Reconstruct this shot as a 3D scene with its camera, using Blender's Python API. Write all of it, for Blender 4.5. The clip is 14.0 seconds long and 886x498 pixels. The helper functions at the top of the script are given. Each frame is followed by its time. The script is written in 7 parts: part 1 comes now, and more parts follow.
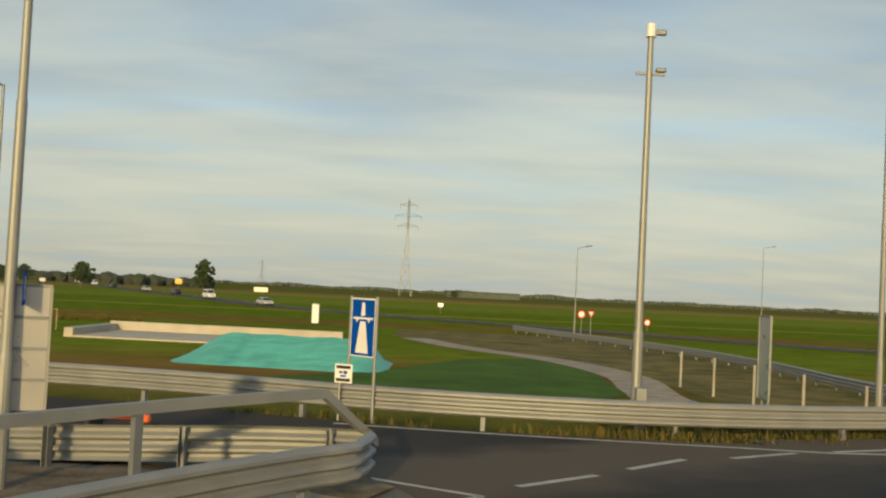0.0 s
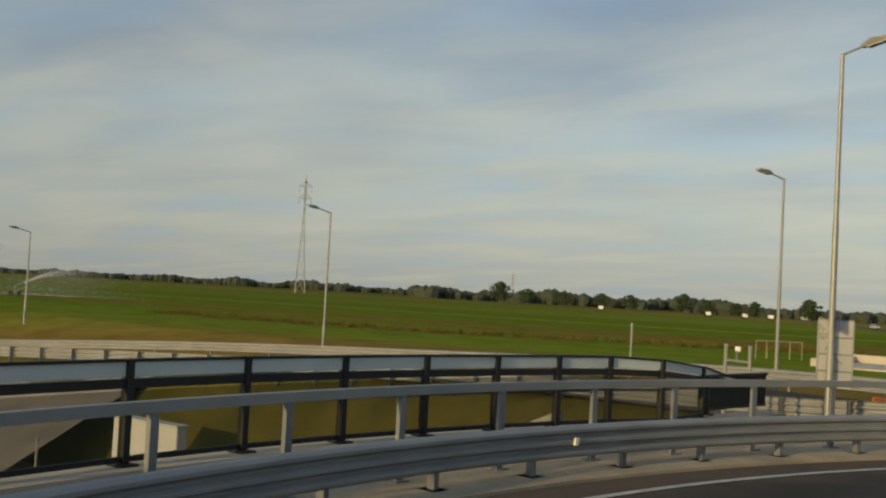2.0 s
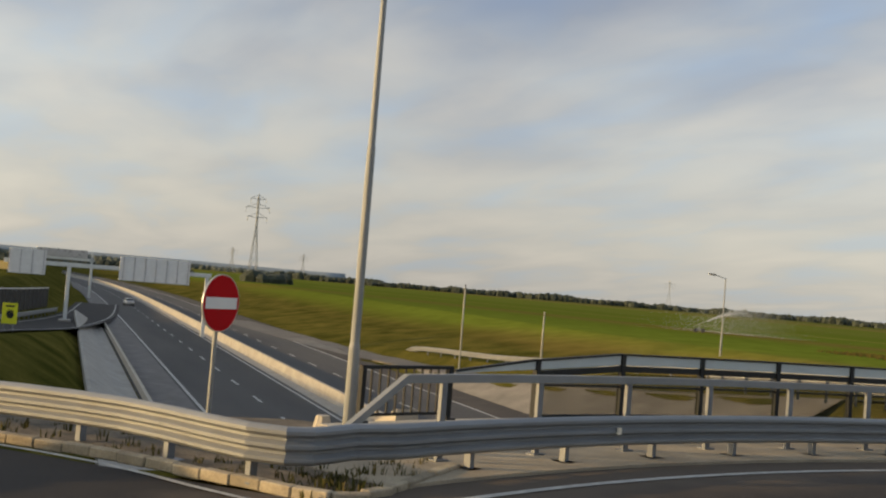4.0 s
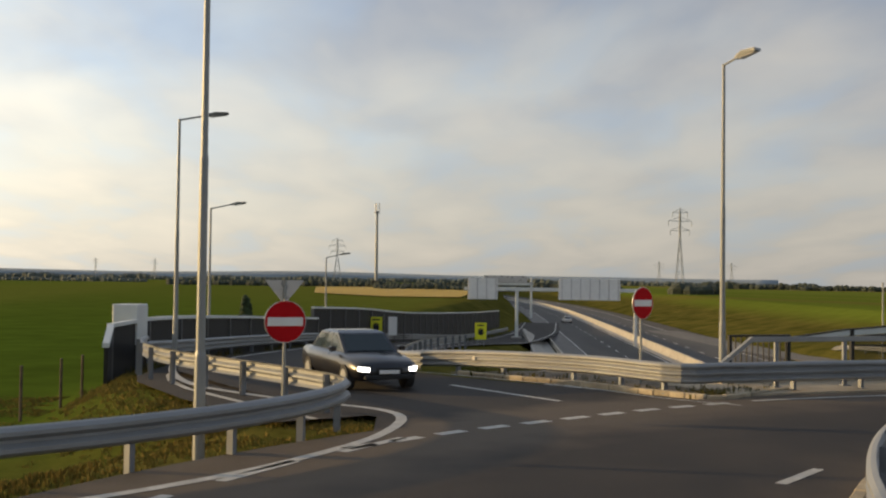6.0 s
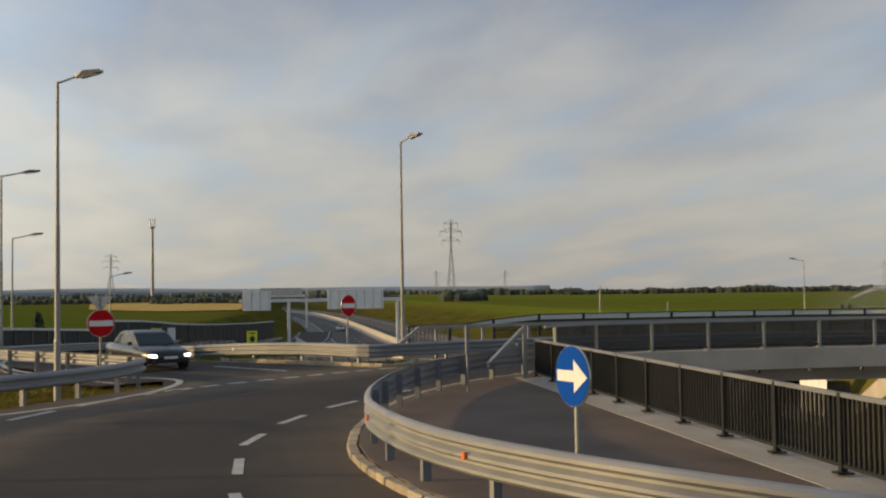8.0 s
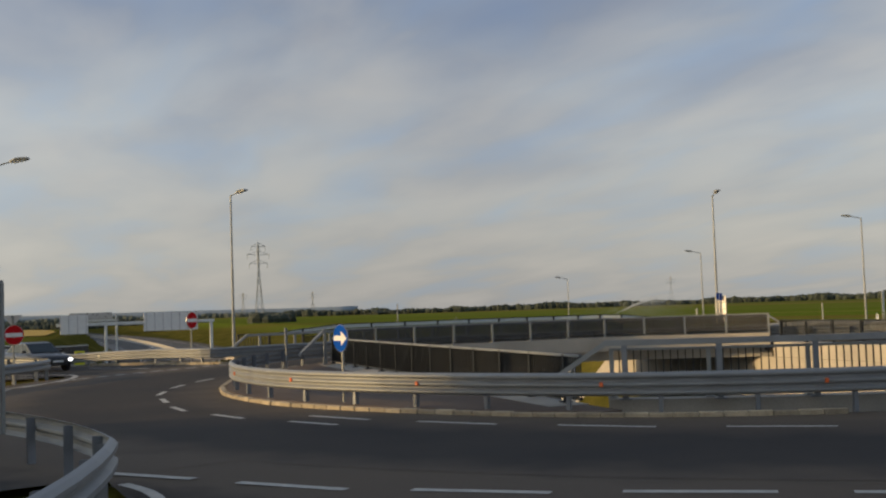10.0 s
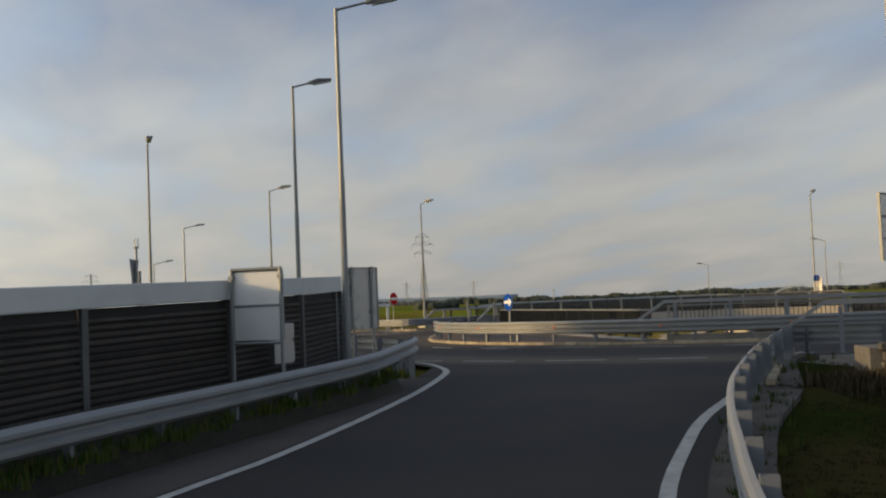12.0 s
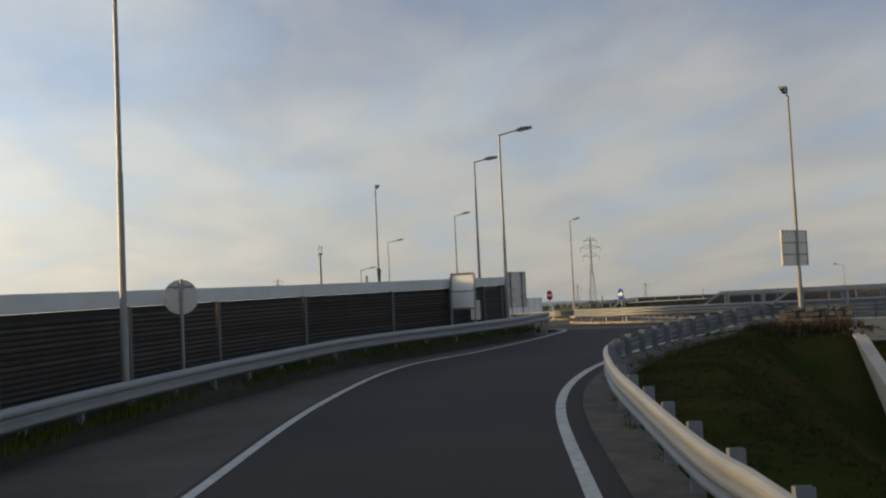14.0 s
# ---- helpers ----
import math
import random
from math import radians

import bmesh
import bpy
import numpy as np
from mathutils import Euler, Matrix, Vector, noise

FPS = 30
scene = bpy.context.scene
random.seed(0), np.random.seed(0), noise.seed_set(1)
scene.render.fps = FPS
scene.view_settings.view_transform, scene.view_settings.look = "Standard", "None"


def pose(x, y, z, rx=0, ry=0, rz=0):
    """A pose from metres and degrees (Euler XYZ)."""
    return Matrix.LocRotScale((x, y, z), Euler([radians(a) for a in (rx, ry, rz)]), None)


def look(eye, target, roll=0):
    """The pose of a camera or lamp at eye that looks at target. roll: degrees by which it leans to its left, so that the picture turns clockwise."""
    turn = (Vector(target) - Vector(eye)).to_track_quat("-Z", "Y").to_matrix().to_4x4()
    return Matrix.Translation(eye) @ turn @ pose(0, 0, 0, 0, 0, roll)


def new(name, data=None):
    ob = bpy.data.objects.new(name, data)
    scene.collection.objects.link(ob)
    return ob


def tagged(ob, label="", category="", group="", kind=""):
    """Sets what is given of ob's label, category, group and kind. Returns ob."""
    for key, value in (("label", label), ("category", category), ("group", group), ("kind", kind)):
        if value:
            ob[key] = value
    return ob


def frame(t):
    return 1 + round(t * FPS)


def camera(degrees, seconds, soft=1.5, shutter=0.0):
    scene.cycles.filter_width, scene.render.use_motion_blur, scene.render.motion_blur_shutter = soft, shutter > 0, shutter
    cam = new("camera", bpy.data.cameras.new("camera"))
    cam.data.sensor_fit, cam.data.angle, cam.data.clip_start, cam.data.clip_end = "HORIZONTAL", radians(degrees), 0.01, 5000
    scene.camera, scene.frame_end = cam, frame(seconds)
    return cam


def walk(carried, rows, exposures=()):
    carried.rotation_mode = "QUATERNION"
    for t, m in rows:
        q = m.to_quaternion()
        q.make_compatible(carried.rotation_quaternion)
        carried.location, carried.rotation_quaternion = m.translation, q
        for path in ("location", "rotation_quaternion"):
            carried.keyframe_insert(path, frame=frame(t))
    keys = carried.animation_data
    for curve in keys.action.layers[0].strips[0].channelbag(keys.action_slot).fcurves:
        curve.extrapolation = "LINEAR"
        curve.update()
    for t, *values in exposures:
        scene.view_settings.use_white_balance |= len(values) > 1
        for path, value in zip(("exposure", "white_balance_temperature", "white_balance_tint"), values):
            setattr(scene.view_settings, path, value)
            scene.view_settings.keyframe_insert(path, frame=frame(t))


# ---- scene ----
cam = camera(44.21, 14.0, soft=2.2)
PATH = [
    (0, (20.000, 0.000, 2.761), (20.000, -1.998, 2.839), 2.83),
    (0.4, (20.142, 2.494, 2.768), (20.402, 0.513, 2.846), 3.15),
    (0.5, (20.120, 3.119, 2.765), (20.445, 1.147, 2.846), 3.08),
    (0.8, (19.940, 4.993, 2.748), (20.459, 3.063, 2.825), 3.05),
    (1, (19.750, 6.253, 2.745), (20.394, 4.361, 2.821), 2.90),
    (1.5, (18.903, 9.363, 2.760), (19.840, 7.597, 2.834), 3.38),
    (2, (17.478, 12.348, 2.751), (18.672, 10.745, 2.829), 3.13),
    (2.2, (16.783, 13.429, 2.744), (18.073, 11.902, 2.814), 3.15),
    (2.5, (15.641, 14.952, 2.728), (17.066, 13.549, 2.791), 4.02),
    (3, (13.582, 17.251, 2.753), (15.199, 16.075, 2.832), 4.66),
    (3.5, (11.068, 19.240, 2.736), (12.839, 18.313, 2.803), 4.56),
    (3.8, (9.466, 20.243, 2.740), (11.311, 19.475, 2.804), 4.18),
    (4, (8.338, 20.876, 2.744), (10.224, 20.216, 2.813), 4.71),
    (4.2, (7.140, 21.396, 2.747), (9.062, 20.846, 2.816), 4.47),
    (4.5, (5.221, 21.888, 2.750), (7.181, 21.496, 2.817), 3.93),
    (5, (1.848, 22.394, 2.750), (3.840, 22.230, 2.814), 2.80),
    (5.5, (-1.622, 22.569, 2.752), (0.377, 22.576, 2.812), 1.70),
    (6, (-5.060, 22.522, 2.762), (-3.064, 22.620, 2.820), 0.76),
    (6.3, (-7.070, 22.422, 2.772), (-5.073, 22.526, 2.831), 0.51),
    (6.5, (-8.386, 22.277, 2.774), (-6.389, 22.367, 2.837), 0.58),
    (7, (-11.595, 21.812, 2.774), (-9.596, 21.826, 2.843), -0.35),
    (7.5, (-15.004, 21.441, 2.768), (-13.009, 21.313, 2.839), -0.74),
    (8, (-18.701, 21.311, 2.735), (-16.725, 21.010, 2.813), -0.78),
    (8.2, (-20.230, 21.329, 2.727), (-18.267, 20.957, 2.812), -1.40),
    (8.5, (-22.518, 21.469, 2.713), (-20.578, 20.991, 2.808), -1.89),
    (8.7, (-24.030, 21.692, 2.698), (-22.107, 21.150, 2.796), -1.85),
    (9, (-26.245, 22.260, 2.663), (-24.342, 21.654, 2.764), -1.83),
    (9.5, (-29.960, 23.293, 2.561), (-28.068, 22.654, 2.667), -1.86),
    (10, (-33.770, 24.399, 2.421), (-31.879, 23.756, 2.529), -1.92),
    (10.5, (-37.727, 25.551, 2.271), (-35.834, 24.916, 2.378), -1.99),
    (10.8, (-40.172, 26.271, 2.188), (-38.268, 25.667, 2.290), -2.03),
    (11, (-41.830, 26.732, 2.136), (-39.916, 26.163, 2.231), -2.04),
    (11.5, (-46.165, 27.864, 1.979), (-44.222, 27.400, 2.066), -1.66),
    (11.7, (-48.000, 28.220, 1.924), (-46.047, 27.801, 2.014), -1.33),
    (12, (-50.819, 28.759, 1.852), (-48.855, 28.399, 1.949), -2.29),
    (12.5, (-55.817, 29.456, 1.694), (-53.838, 29.188, 1.800), -2.68),
    (13, (-61.203, 29.959, 1.491), (-59.214, 29.777, 1.591), -2.10),
    (13.2, (-63.458, 30.080, 1.407), (-61.466, 29.928, 1.509), -2.36),
    (13.5, (-66.903, 30.221, 1.285), (-64.909, 30.113, 1.390), -2.39),
    (14, (-72.851, 30.293, 1.119), (-70.855, 30.244, 1.235), -2.59),
]
EXPOSURES = [(0, -0.2, 6600, 0), (0.6, -0.38, 6450, 1), (2, -0.4, 6350, 2), (3, -0.14, 6450, 6), (4, 0.08, 6600, 10), (6.5, -0.05, 6650, 11), (8.5, -0.2, 6400, 11), (11, -0.25, 6250, 11), (14, -0.2, 6350, 11)]
walk(cam, [(t, look(eye, target, roll)) for t, eye, target, roll in PATH], EXPOSURES)

# ---- light ----
SUN_AZ, SUN_EL = radians(83), radians(11)
world = bpy.data.worlds.new("sky")
scene.world = world
world.use_nodes = True
wn, wl = world.node_tree.nodes, world.node_tree.links
wn.clear()


def wnode(kind, **values):
    n = wn.new(kind)
    for k, v in values.items():
        n.inputs[k].default_value = v
    return n


w_out, w_bg = wn.new("ShaderNodeOutputWorld"), wn.new("ShaderNodeBackground")
w_sky = wn.new("ShaderNodeTexSky")
w_sky.sky_type, w_sky.sun_disc = "NISHITA", False
w_sky.sun_elevation, w_sky.sun_rotation = SUN_EL, math.pi / 2 - SUN_AZ
w_sky.air_density, w_sky.dust_density = 1.0, 2.0
w_co = wn.new("ShaderNodeTexCoord")
w_sep = wn.new("ShaderNodeSeparateXYZ")
wl.new(w_co.outputs["Generated"], w_sep.inputs[0])
# a flat cloud layer: direction divided by its height, with a floor that keeps the horizon calm
w_h = wn.new("ShaderNodeMath")
w_h.operation = "ADD"
w_h.inputs[1].default_value = 0.13
wl.new(w_sep.outputs["Z"], w_h.inputs[0])
w_abs = wn.new("ShaderNodeMath")
w_abs.operation = "MAXIMUM"
w_abs.inputs[1].default_value = 0.08
wl.new(w_h.outputs[0], w_abs.inputs[0])
w_div = wn.new("ShaderNodeVectorMath")
w_div.operation = "DIVIDE"
w_comb = wn.new("ShaderNodeCombineXYZ")
for k in range(3):
    wl.new(w_abs.outputs[0], w_comb.inputs[k])
wl.new(w_co.outputs["Generated"], w_div.inputs[0])
wl.new(w_comb.outputs[0], w_div.inputs[1])
w_map = wn.new("ShaderNodeMapping")
w_map.vector_type = "TEXTURE"
w_map.inputs["Rotation"].default_value = (0, 0, radians(10))
w_map.inputs["Scale"].default_value = (1.45, 0.95, 1e4)
wl.new(w_div.outputs[0], w_map.inputs["Vector"])
w_noise = wnode("ShaderNodeTexNoise", Scale=1.7, Detail=5.0, Roughness=0.44, Distortion=0.3)
wl.new(w_map.outputs[0], w_noise.inputs["Vector"])
w_ramp = wn.new("ShaderNodeValToRGB")
w_ramp.color_ramp.elements[0].position, w_ramp.color_ramp.elements[0].color = 0.38, (0, 0, 0, 1)
w_ramp.color_ramp.elements[1].position, w_ramp.color_ramp.elements[1].color = 0.66, (1, 1, 1, 1)
wl.new(w_noise.outputs["Fac"], w_ramp.inputs[0])
w_cloud = wn.new("ShaderNodeValToRGB")
for pos, col in ((0.0, (0.52, 0.505, 0.455, 1)), (0.07, (0.60, 0.585, 0.53, 1)), (0.16, (0.58, 0.60, 0.59, 1)), (0.30, (0.38, 0.44, 0.52, 1)), (0.6, (0.28, 0.34, 0.43, 1))):
    e = w_cloud.color_ramp.elements.new(pos)
    e.color = col
w_cloud.color_ramp.elements.remove(w_cloud.color_ramp.elements[0])
w_cloud.color_ramp.elements.remove(w_cloud.color_ramp.elements[-1])
wl.new(w_sep.outputs["Z"], w_cloud.inputs[0])
w_dark = wn.new("ShaderNodeMixRGB")
w_dark.blend_type = "MULTIPLY"
w_dark.inputs[2].default_value = (0.76, 0.77, 0.83, 1)
w_fade = wn.new("ShaderNodeMapRange")
w_fade.inputs["From Min"].default_value, w_fade.inputs["From Max"].default_value = 0.03, 0.20
w_fade.inputs["To Min"].default_value, w_fade.inputs["To Max"].default_value = 0.12, 1.0
wl.new(w_sep.outputs["Z"], w_fade.inputs["Value"])
w_amt = wn.new("ShaderNodeMath")
w_amt.operation = "MULTIPLY"
wl.new(w_ramp.outputs[0], w_amt.inputs[0])
wl.new(w_fade.outputs[0], w_amt.inputs[1])
wl.new(w_amt.outputs[0], w_dark.inputs[0])
# thin cream streaks and gaps of clear blue between the grey bands
w_map2 = wn.new("ShaderNodeMapping")
w_map2.vector_type = "TEXTURE"
w_map2.inputs["Location"].default_value = (3.1, 1.7, 0)
w_map2.inputs["Rotation"].default_value = (0, 0, radians(4))
w_map2.inputs["Scale"].default_value = (1.6, 0.80, 1e4)
wl.new(w_div.outputs[0], w_map2.inputs["Vector"])
w_noise2 = wnode("ShaderNodeTexNoise", Scale=1.9, Detail=5.0, Roughness=0.46, Distortion=0.3)
wl.new(w_map2.outputs[0], w_noise2.inputs["Vector"])
w_cream = wn.new("ShaderNodeMapRange")
w_cream.inputs["From Min"].default_value, w_cream.inputs["From Max"].default_value, w_cream.inputs["To Max"].default_value = 0.48, 0.74, 0.5
wl.new(w_noise2.outputs["Fac"], w_cream.inputs["Value"])
w_lit = wn.new("ShaderNodeMixRGB")
w_lit.inputs[2].default_value = (0.72, 0.66, 0.56, 1)
wl.new(w_cream.outputs[0], w_lit.inputs[0])
w_blue = wn.new("ShaderNodeMapRange")
w_blue.inputs["From Min"].default_value, w_blue.inputs["From Max"].default_value = 0.50, 0.32
w_blue.inputs["To Max"].default_value = 0.55
wl.new(w_noise2.outputs["Fac"], w_blue.inputs["Value"])
w_gap = wn.new("ShaderNodeMixRGB")
w_gap.blend_type = "MULTIPLY"
w_gap.inputs[2].default_value = (0.80, 0.98, 1.22, 1)
wl.new(w_blue.outputs[0], w_gap.inputs[0])
wl.new(w_cloud.outputs[0], w_dark.inputs[1])
w_dim = wn.new("ShaderNodeMixRGB")
w_dim.blend_type = "MULTIPLY"
w_dim.inputs[0].default_value = 1.0
w_dim.inputs[2].default_value = (0.10, 0.10, 0.10, 1)
wl.new(w_sky.outputs[0], w_dim.inputs[1])
w_mix = wn.new("ShaderNodeMixRGB")
w_mix.inputs[0].default_value = 0.80
wl.new(w_dim.outputs[0], w_mix.inputs[1])
wl.new(w_dark.outputs[0], w_lit.inputs[1])
wl.new(w_lit.outputs[0], w_gap.inputs[1])
wl.new(w_gap.outputs[0], w_mix.inputs[2])
# brighter towards the sun and, less, opposite to it
w_dot = wn.new("ShaderNodeVectorMath")
w_dot.operation = "DOT_PRODUCT"
w_dot.inputs[1].default_value = (math.cos(SUN_AZ) * math.cos(SUN_EL), math.sin(SUN_AZ) * math.cos(SUN_EL), math.sin(SUN_EL))
wl.new(w_co.outputs["Generated"], w_dot.inputs[0])
w_near = wn.new("ShaderNodeMapRange")
w_near.inputs["From Min"].default_value = -1.0
wl.new(w_dot.outputs["Value"], w_near.inputs["Value"])
w_scat = wn.new("ShaderNodeValToRGB")
for pos, col in ((0.001, (0.52, 0.52, 0.52, 1)), (0.10, (0.49, 0.49, 0.495, 1)), (0.235, (0.44, 0.44, 0.445, 1)), (0.40, (0.388, 0.388, 0.398, 1)), (0.48, (0.405, 0.405, 0.412, 1)), (0.60, (0.46, 0.46, 0.462, 1)), (0.69, (0.58, 0.576, 0.565, 1)), (0.77, (0.73, 0.715, 0.68, 1)), (0.86, (0.80, 0.785, 0.735, 1)), (0.93, (0.80, 0.765, 0.69, 1)), (0.998, (1.0, 0.90, 0.70, 1))):
    w_scat.color_ramp.elements.new(pos).color = col
w_scat.color_ramp.elements.remove(w_scat.color_ramp.elements[0])
w_scat.color_ramp.elements.remove(w_scat.color_ramp.elements[-1])
wl.new(w_near.outputs[0], w_scat.inputs[0])
w_sun = wn.new("ShaderNodeMixRGB")
w_sun.blend_type = "MULTIPLY"
w_sun.inputs[0].default_value = 1.0
wl.new(w_mix.outputs[0], w_sun.inputs[1])
wl.new(w_scat.outputs[0], w_sun.inputs[2])
wl.new(w_sun.outputs[0], w_bg.inputs["Color"])
w_bg.inputs["Strength"].default_value = 2.5
wl.new(w_bg.outputs[0], w_out.inputs["Surface"])

sun_data = bpy.data.lights.new("sun", "SUN")
sun_data.energy, sun_data.angle, sun_data.color = 4.6, radians(1.6), (1.0, 0.68, 0.31)
sun = new("sun", sun_data)
sun.matrix_world = look((0, 0, 60), (-math.cos(SUN_AZ) * math.cos(SUN_EL), -math.sin(SUN_AZ) * math.cos(SUN_EL), 60 - math.sin(SUN_EL)))
scene.view_settings.exposure = 0.0


# ---- materials ----
def material(name, color, rough=0.7, metal=0.0, vary=0.25, scale=3.0, bump=0.15, grain=60.0, second=None, spec=0.5, stretch=(1, 1, 1)):
    """A surface with large stains, fine grain and relief in metres of the world."""
    m = bpy.data.materials.new(name)
    m.use_nodes = True
    n, l = m.node_tree.nodes, m.node_tree.links
    bsdf = n["Principled BSDF"]
    geo = n.new("ShaderNodeNewGeometry")
    mp = n.new("ShaderNodeMapping")
    mp.inputs["Scale"].default_value = stretch
    l.new(geo.outputs["Position"], mp.inputs["Vector"])
    big, fine = n.new("ShaderNodeTexNoise"), n.new("ShaderNodeTexNoise")
    big.inputs["Scale"].default_value, big.inputs["Detail"].default_value = scale, 5
    fine.inputs["Scale"].default_value, fine.inputs["Detail"].default_value = grain, 3
    l.new(mp.outputs[0], big.inputs["Vector"])
    l.new(mp.outputs[0], fine.inputs["Vector"])
    ramp = n.new("ShaderNodeValToRGB")
    a = [c * (1 - vary) for c in color]
    b = second or [min(1, c * (1 + vary)) for c in color]
    ramp.color_ramp.elements[0].position, ramp.color_ramp.elements[0].color = 0.3, (*a, 1)
    ramp.color_ramp.elements[1].position, ramp.color_ramp.elements[1].color = 0.7, (*b, 1)
    l.new(big.outputs["Fac"], ramp.inputs[0])
    mul = n.new("ShaderNodeMixRGB")
    mul.blend_type = "OVERLAY"
    mul.inputs[0].default_value = min(1, vary * 1.6)
    l.new(ramp.outputs[0], mul.inputs[1])
    l.new(fine.outputs["Fac"], mul.inputs[2])
    l.new(mul.outputs[0], bsdf.inputs["Base Color"])
    rr = n.new("ShaderNodeMapRange")
    rr.inputs["To Min"].default_value, rr.inputs["To Max"].default_value = max(0.05, rough - 0.12), min(1, rough + 0.12)
    l.new(big.outputs["Fac"], rr.inputs["Value"])
    l.new(rr.outputs[0], bsdf.inputs["Roughness"])
    bsdf.inputs["Metallic"].default_value = metal
    bsdf.inputs["Specular IOR Level"].default_value = spec
    bp = n.new("ShaderNodeBump")
    bp.inputs["Strength"].default_value, bp.inputs["Distance"].default_value = bump, 0.02
    l.new(fine.outputs["Fac"], bp.inputs["Height"])
    l.new(bp.outputs[0], bsdf.inputs["Normal"])
    return m


def glow(name, color, strength):
    m = bpy.data.materials.new(name)
    m.use_nodes = True
    b = m.node_tree.nodes["Principled BSDF"]
    b.inputs["Base Color"].default_value = (*color, 1)
    b.inputs["Emission Color"].default_value = (*color, 1)
    b.inputs["Emission Strength"].default_value = strength
    return m


def glass(name, color, rough=0.05, alpha=0.35):
    m = bpy.data.materials.new(name)
    m.use_nodes = True
    b = m.node_tree.nodes["Principled BSDF"]
    b.inputs["Base Color"].default_value = (*color, 1)
    b.inputs["Roughness"].default_value = rough
    b.inputs["Alpha"].default_value = alpha
    return m


ASPHALT = material("asphalt", (0.026, 0.024, 0.024), 0.86, vary=0.28, scale=0.3, bump=0.25, grain=45, second=(0.046, 0.040, 0.035), spec=0.25)
OLD_ASPHALT = material("worn_asphalt", (0.074, 0.062, 0.050), 0.88, vary=0.25, scale=0.4, bump=0.25, grain=40, spec=0.25)


def dusty(m, dust):
    """Brown dust along the inner and outer edges of the roundabout's carriageway."""
    n, l = m.node_tree.nodes, m.node_tree.links
    bsdf = n["Principled BSDF"]
    src = bsdf.inputs["Base Color"].links[0].from_socket
    geo, sub_, flat, rad, wob = n.new("ShaderNodeNewGeometry"), n.new("ShaderNodeVectorMath"), n.new("ShaderNodeVectorMath"), n.new("ShaderNodeVectorMath"), n.new("ShaderNodeTexNoise")
    sub_.operation, flat.operation, rad.operation = "SUBTRACT", "MULTIPLY", "LENGTH"
    sub_.inputs[1].default_value, flat.inputs[1].default_value = (-0.3, 1.2, 0), (1, 1, 0)
    wob.inputs["Scale"].default_value, wob.inputs["Detail"].default_value = 0.7, 6
    l.new(geo.outputs["Position"], sub_.inputs[0])
    l.new(sub_.outputs[0], flat.inputs[0])
    l.new(flat.outputs[0], rad.inputs[0])
    l.new(geo.outputs["Position"], wob.inputs["Vector"])
    add = n.new("ShaderNodeMath")
    add.operation = "MULTIPLY_ADD"
    add.inputs[1].default_value = 2.4
    l.new(wob.outputs["Fac"], add.inputs[0])
    l.new(rad.outputs["Value"], add.inputs[2])
    rng, ramp = n.new("ShaderNodeMapRange"), n.new("ShaderNodeValToRGB")
    rng.inputs["From Min"].default_value, rng.inputs["From Max"].default_value = 16, 36
    l.new(add.outputs[0], rng.inputs["Value"])
    els = ramp.color_ramp.elements
    els[0].position, els[0].color = 0.16, (0.85, 0.85, 0.85, 1)
    els[1].position, els[1].color = 0.70, (0, 0, 0, 1)
    for pos, v in ((0.31, 0.0), (0.46, 0.0), (0.55, 0.7), (0.65, 0.7)):
        els.new(pos).color = (v, v, v, 1)
    l.new(rng.outputs[0], ramp.inputs[0])
    mix = n.new("ShaderNodeMixRGB")
    mix.inputs[2].default_value = (*dust, 1)
    l.new(ramp.outputs[0], mix.inputs[0])
    l.new(src, mix.inputs[1])
    l.new(mix.outputs[0], bsdf.inputs["Base Color"])
    return m


dusty(ASPHALT, (0.128, 0.100, 0.073))
MWAY_ASPHALT = material("grey_asphalt", (0.072, 0.069, 0.066), 0.86, vary=0.22, scale=0.25, bump=0.25, grain=40, second=(0.100, 0.094, 0.087), spec=0.25, stretch=(0.15, 1, 1))
SLIP_ASPHALT = material("pale_asphalt", (0.15, 0.137, 0.118), 0.88, vary=0.22, scale=0.3, bump=0.25, grain=40, spec=0.25)
PAINT = material("road_paint", (0.41, 0.40, 0.365), 0.65, vary=0.22, scale=4, bump=0.1)
SAND = material("sandy_concrete", (0.34, 0.285, 0.20), 0.9, vary=0.2, scale=0.9, bump=0.25, grain=25)
STEEL = material("galvanised_steel", (0.245, 0.255, 0.258), 0.5, 0.22, vary=0.10, scale=1.6, bump=0.05)
POLE = material("pole_steel", (0.26, 0.27, 0.265), 0.5, 0.4, vary=0.08, scale=1.2, bump=0.04)
POST = material("post_steel", (0.20, 0.215, 0.235), 0.55, 0.4, vary=0.12, scale=2, bump=0.05)
BLACK = material("black_paint", (0.016, 0.018, 0.019), 0.5, vary=0.2, scale=2, bump=0.05, spec=0.3)
CONCRETE = material("concrete", (0.34, 0.32, 0.28), 0.85, vary=0.16, scale=0.8, bump=0.2, grain=30)
PALE = material("pale_concrete", (0.42, 0.38, 0.31), 0.85, vary=0.14, scale=0.7, bump=0.2, grain=25)
PAVING = material("island_asphalt", (0.125, 0.096, 0.076), 0.9, vary=0.2, scale=0.5, bump=0.25, grain=40, spec=0.25)
KERB = material("kerb_stone", (0.36, 0.30, 0.20), 0.85, vary=0.22, scale=2.5, bump=0.25, grain=30)
GRAVEL = material("gravel", (0.30, 0.25, 0.19), 0.95, vary=0.25, scale=1.2, bump=0.5, grain=18)
# lighter copy of the sign back, with the sun on the panel in its colour
SUNLIT_SHEET = material("sunlit_sheet_metal", (0.84, 0.83, 0.80), 0.33, 0.3, vary=0.05, scale=1.5, bump=0.02)
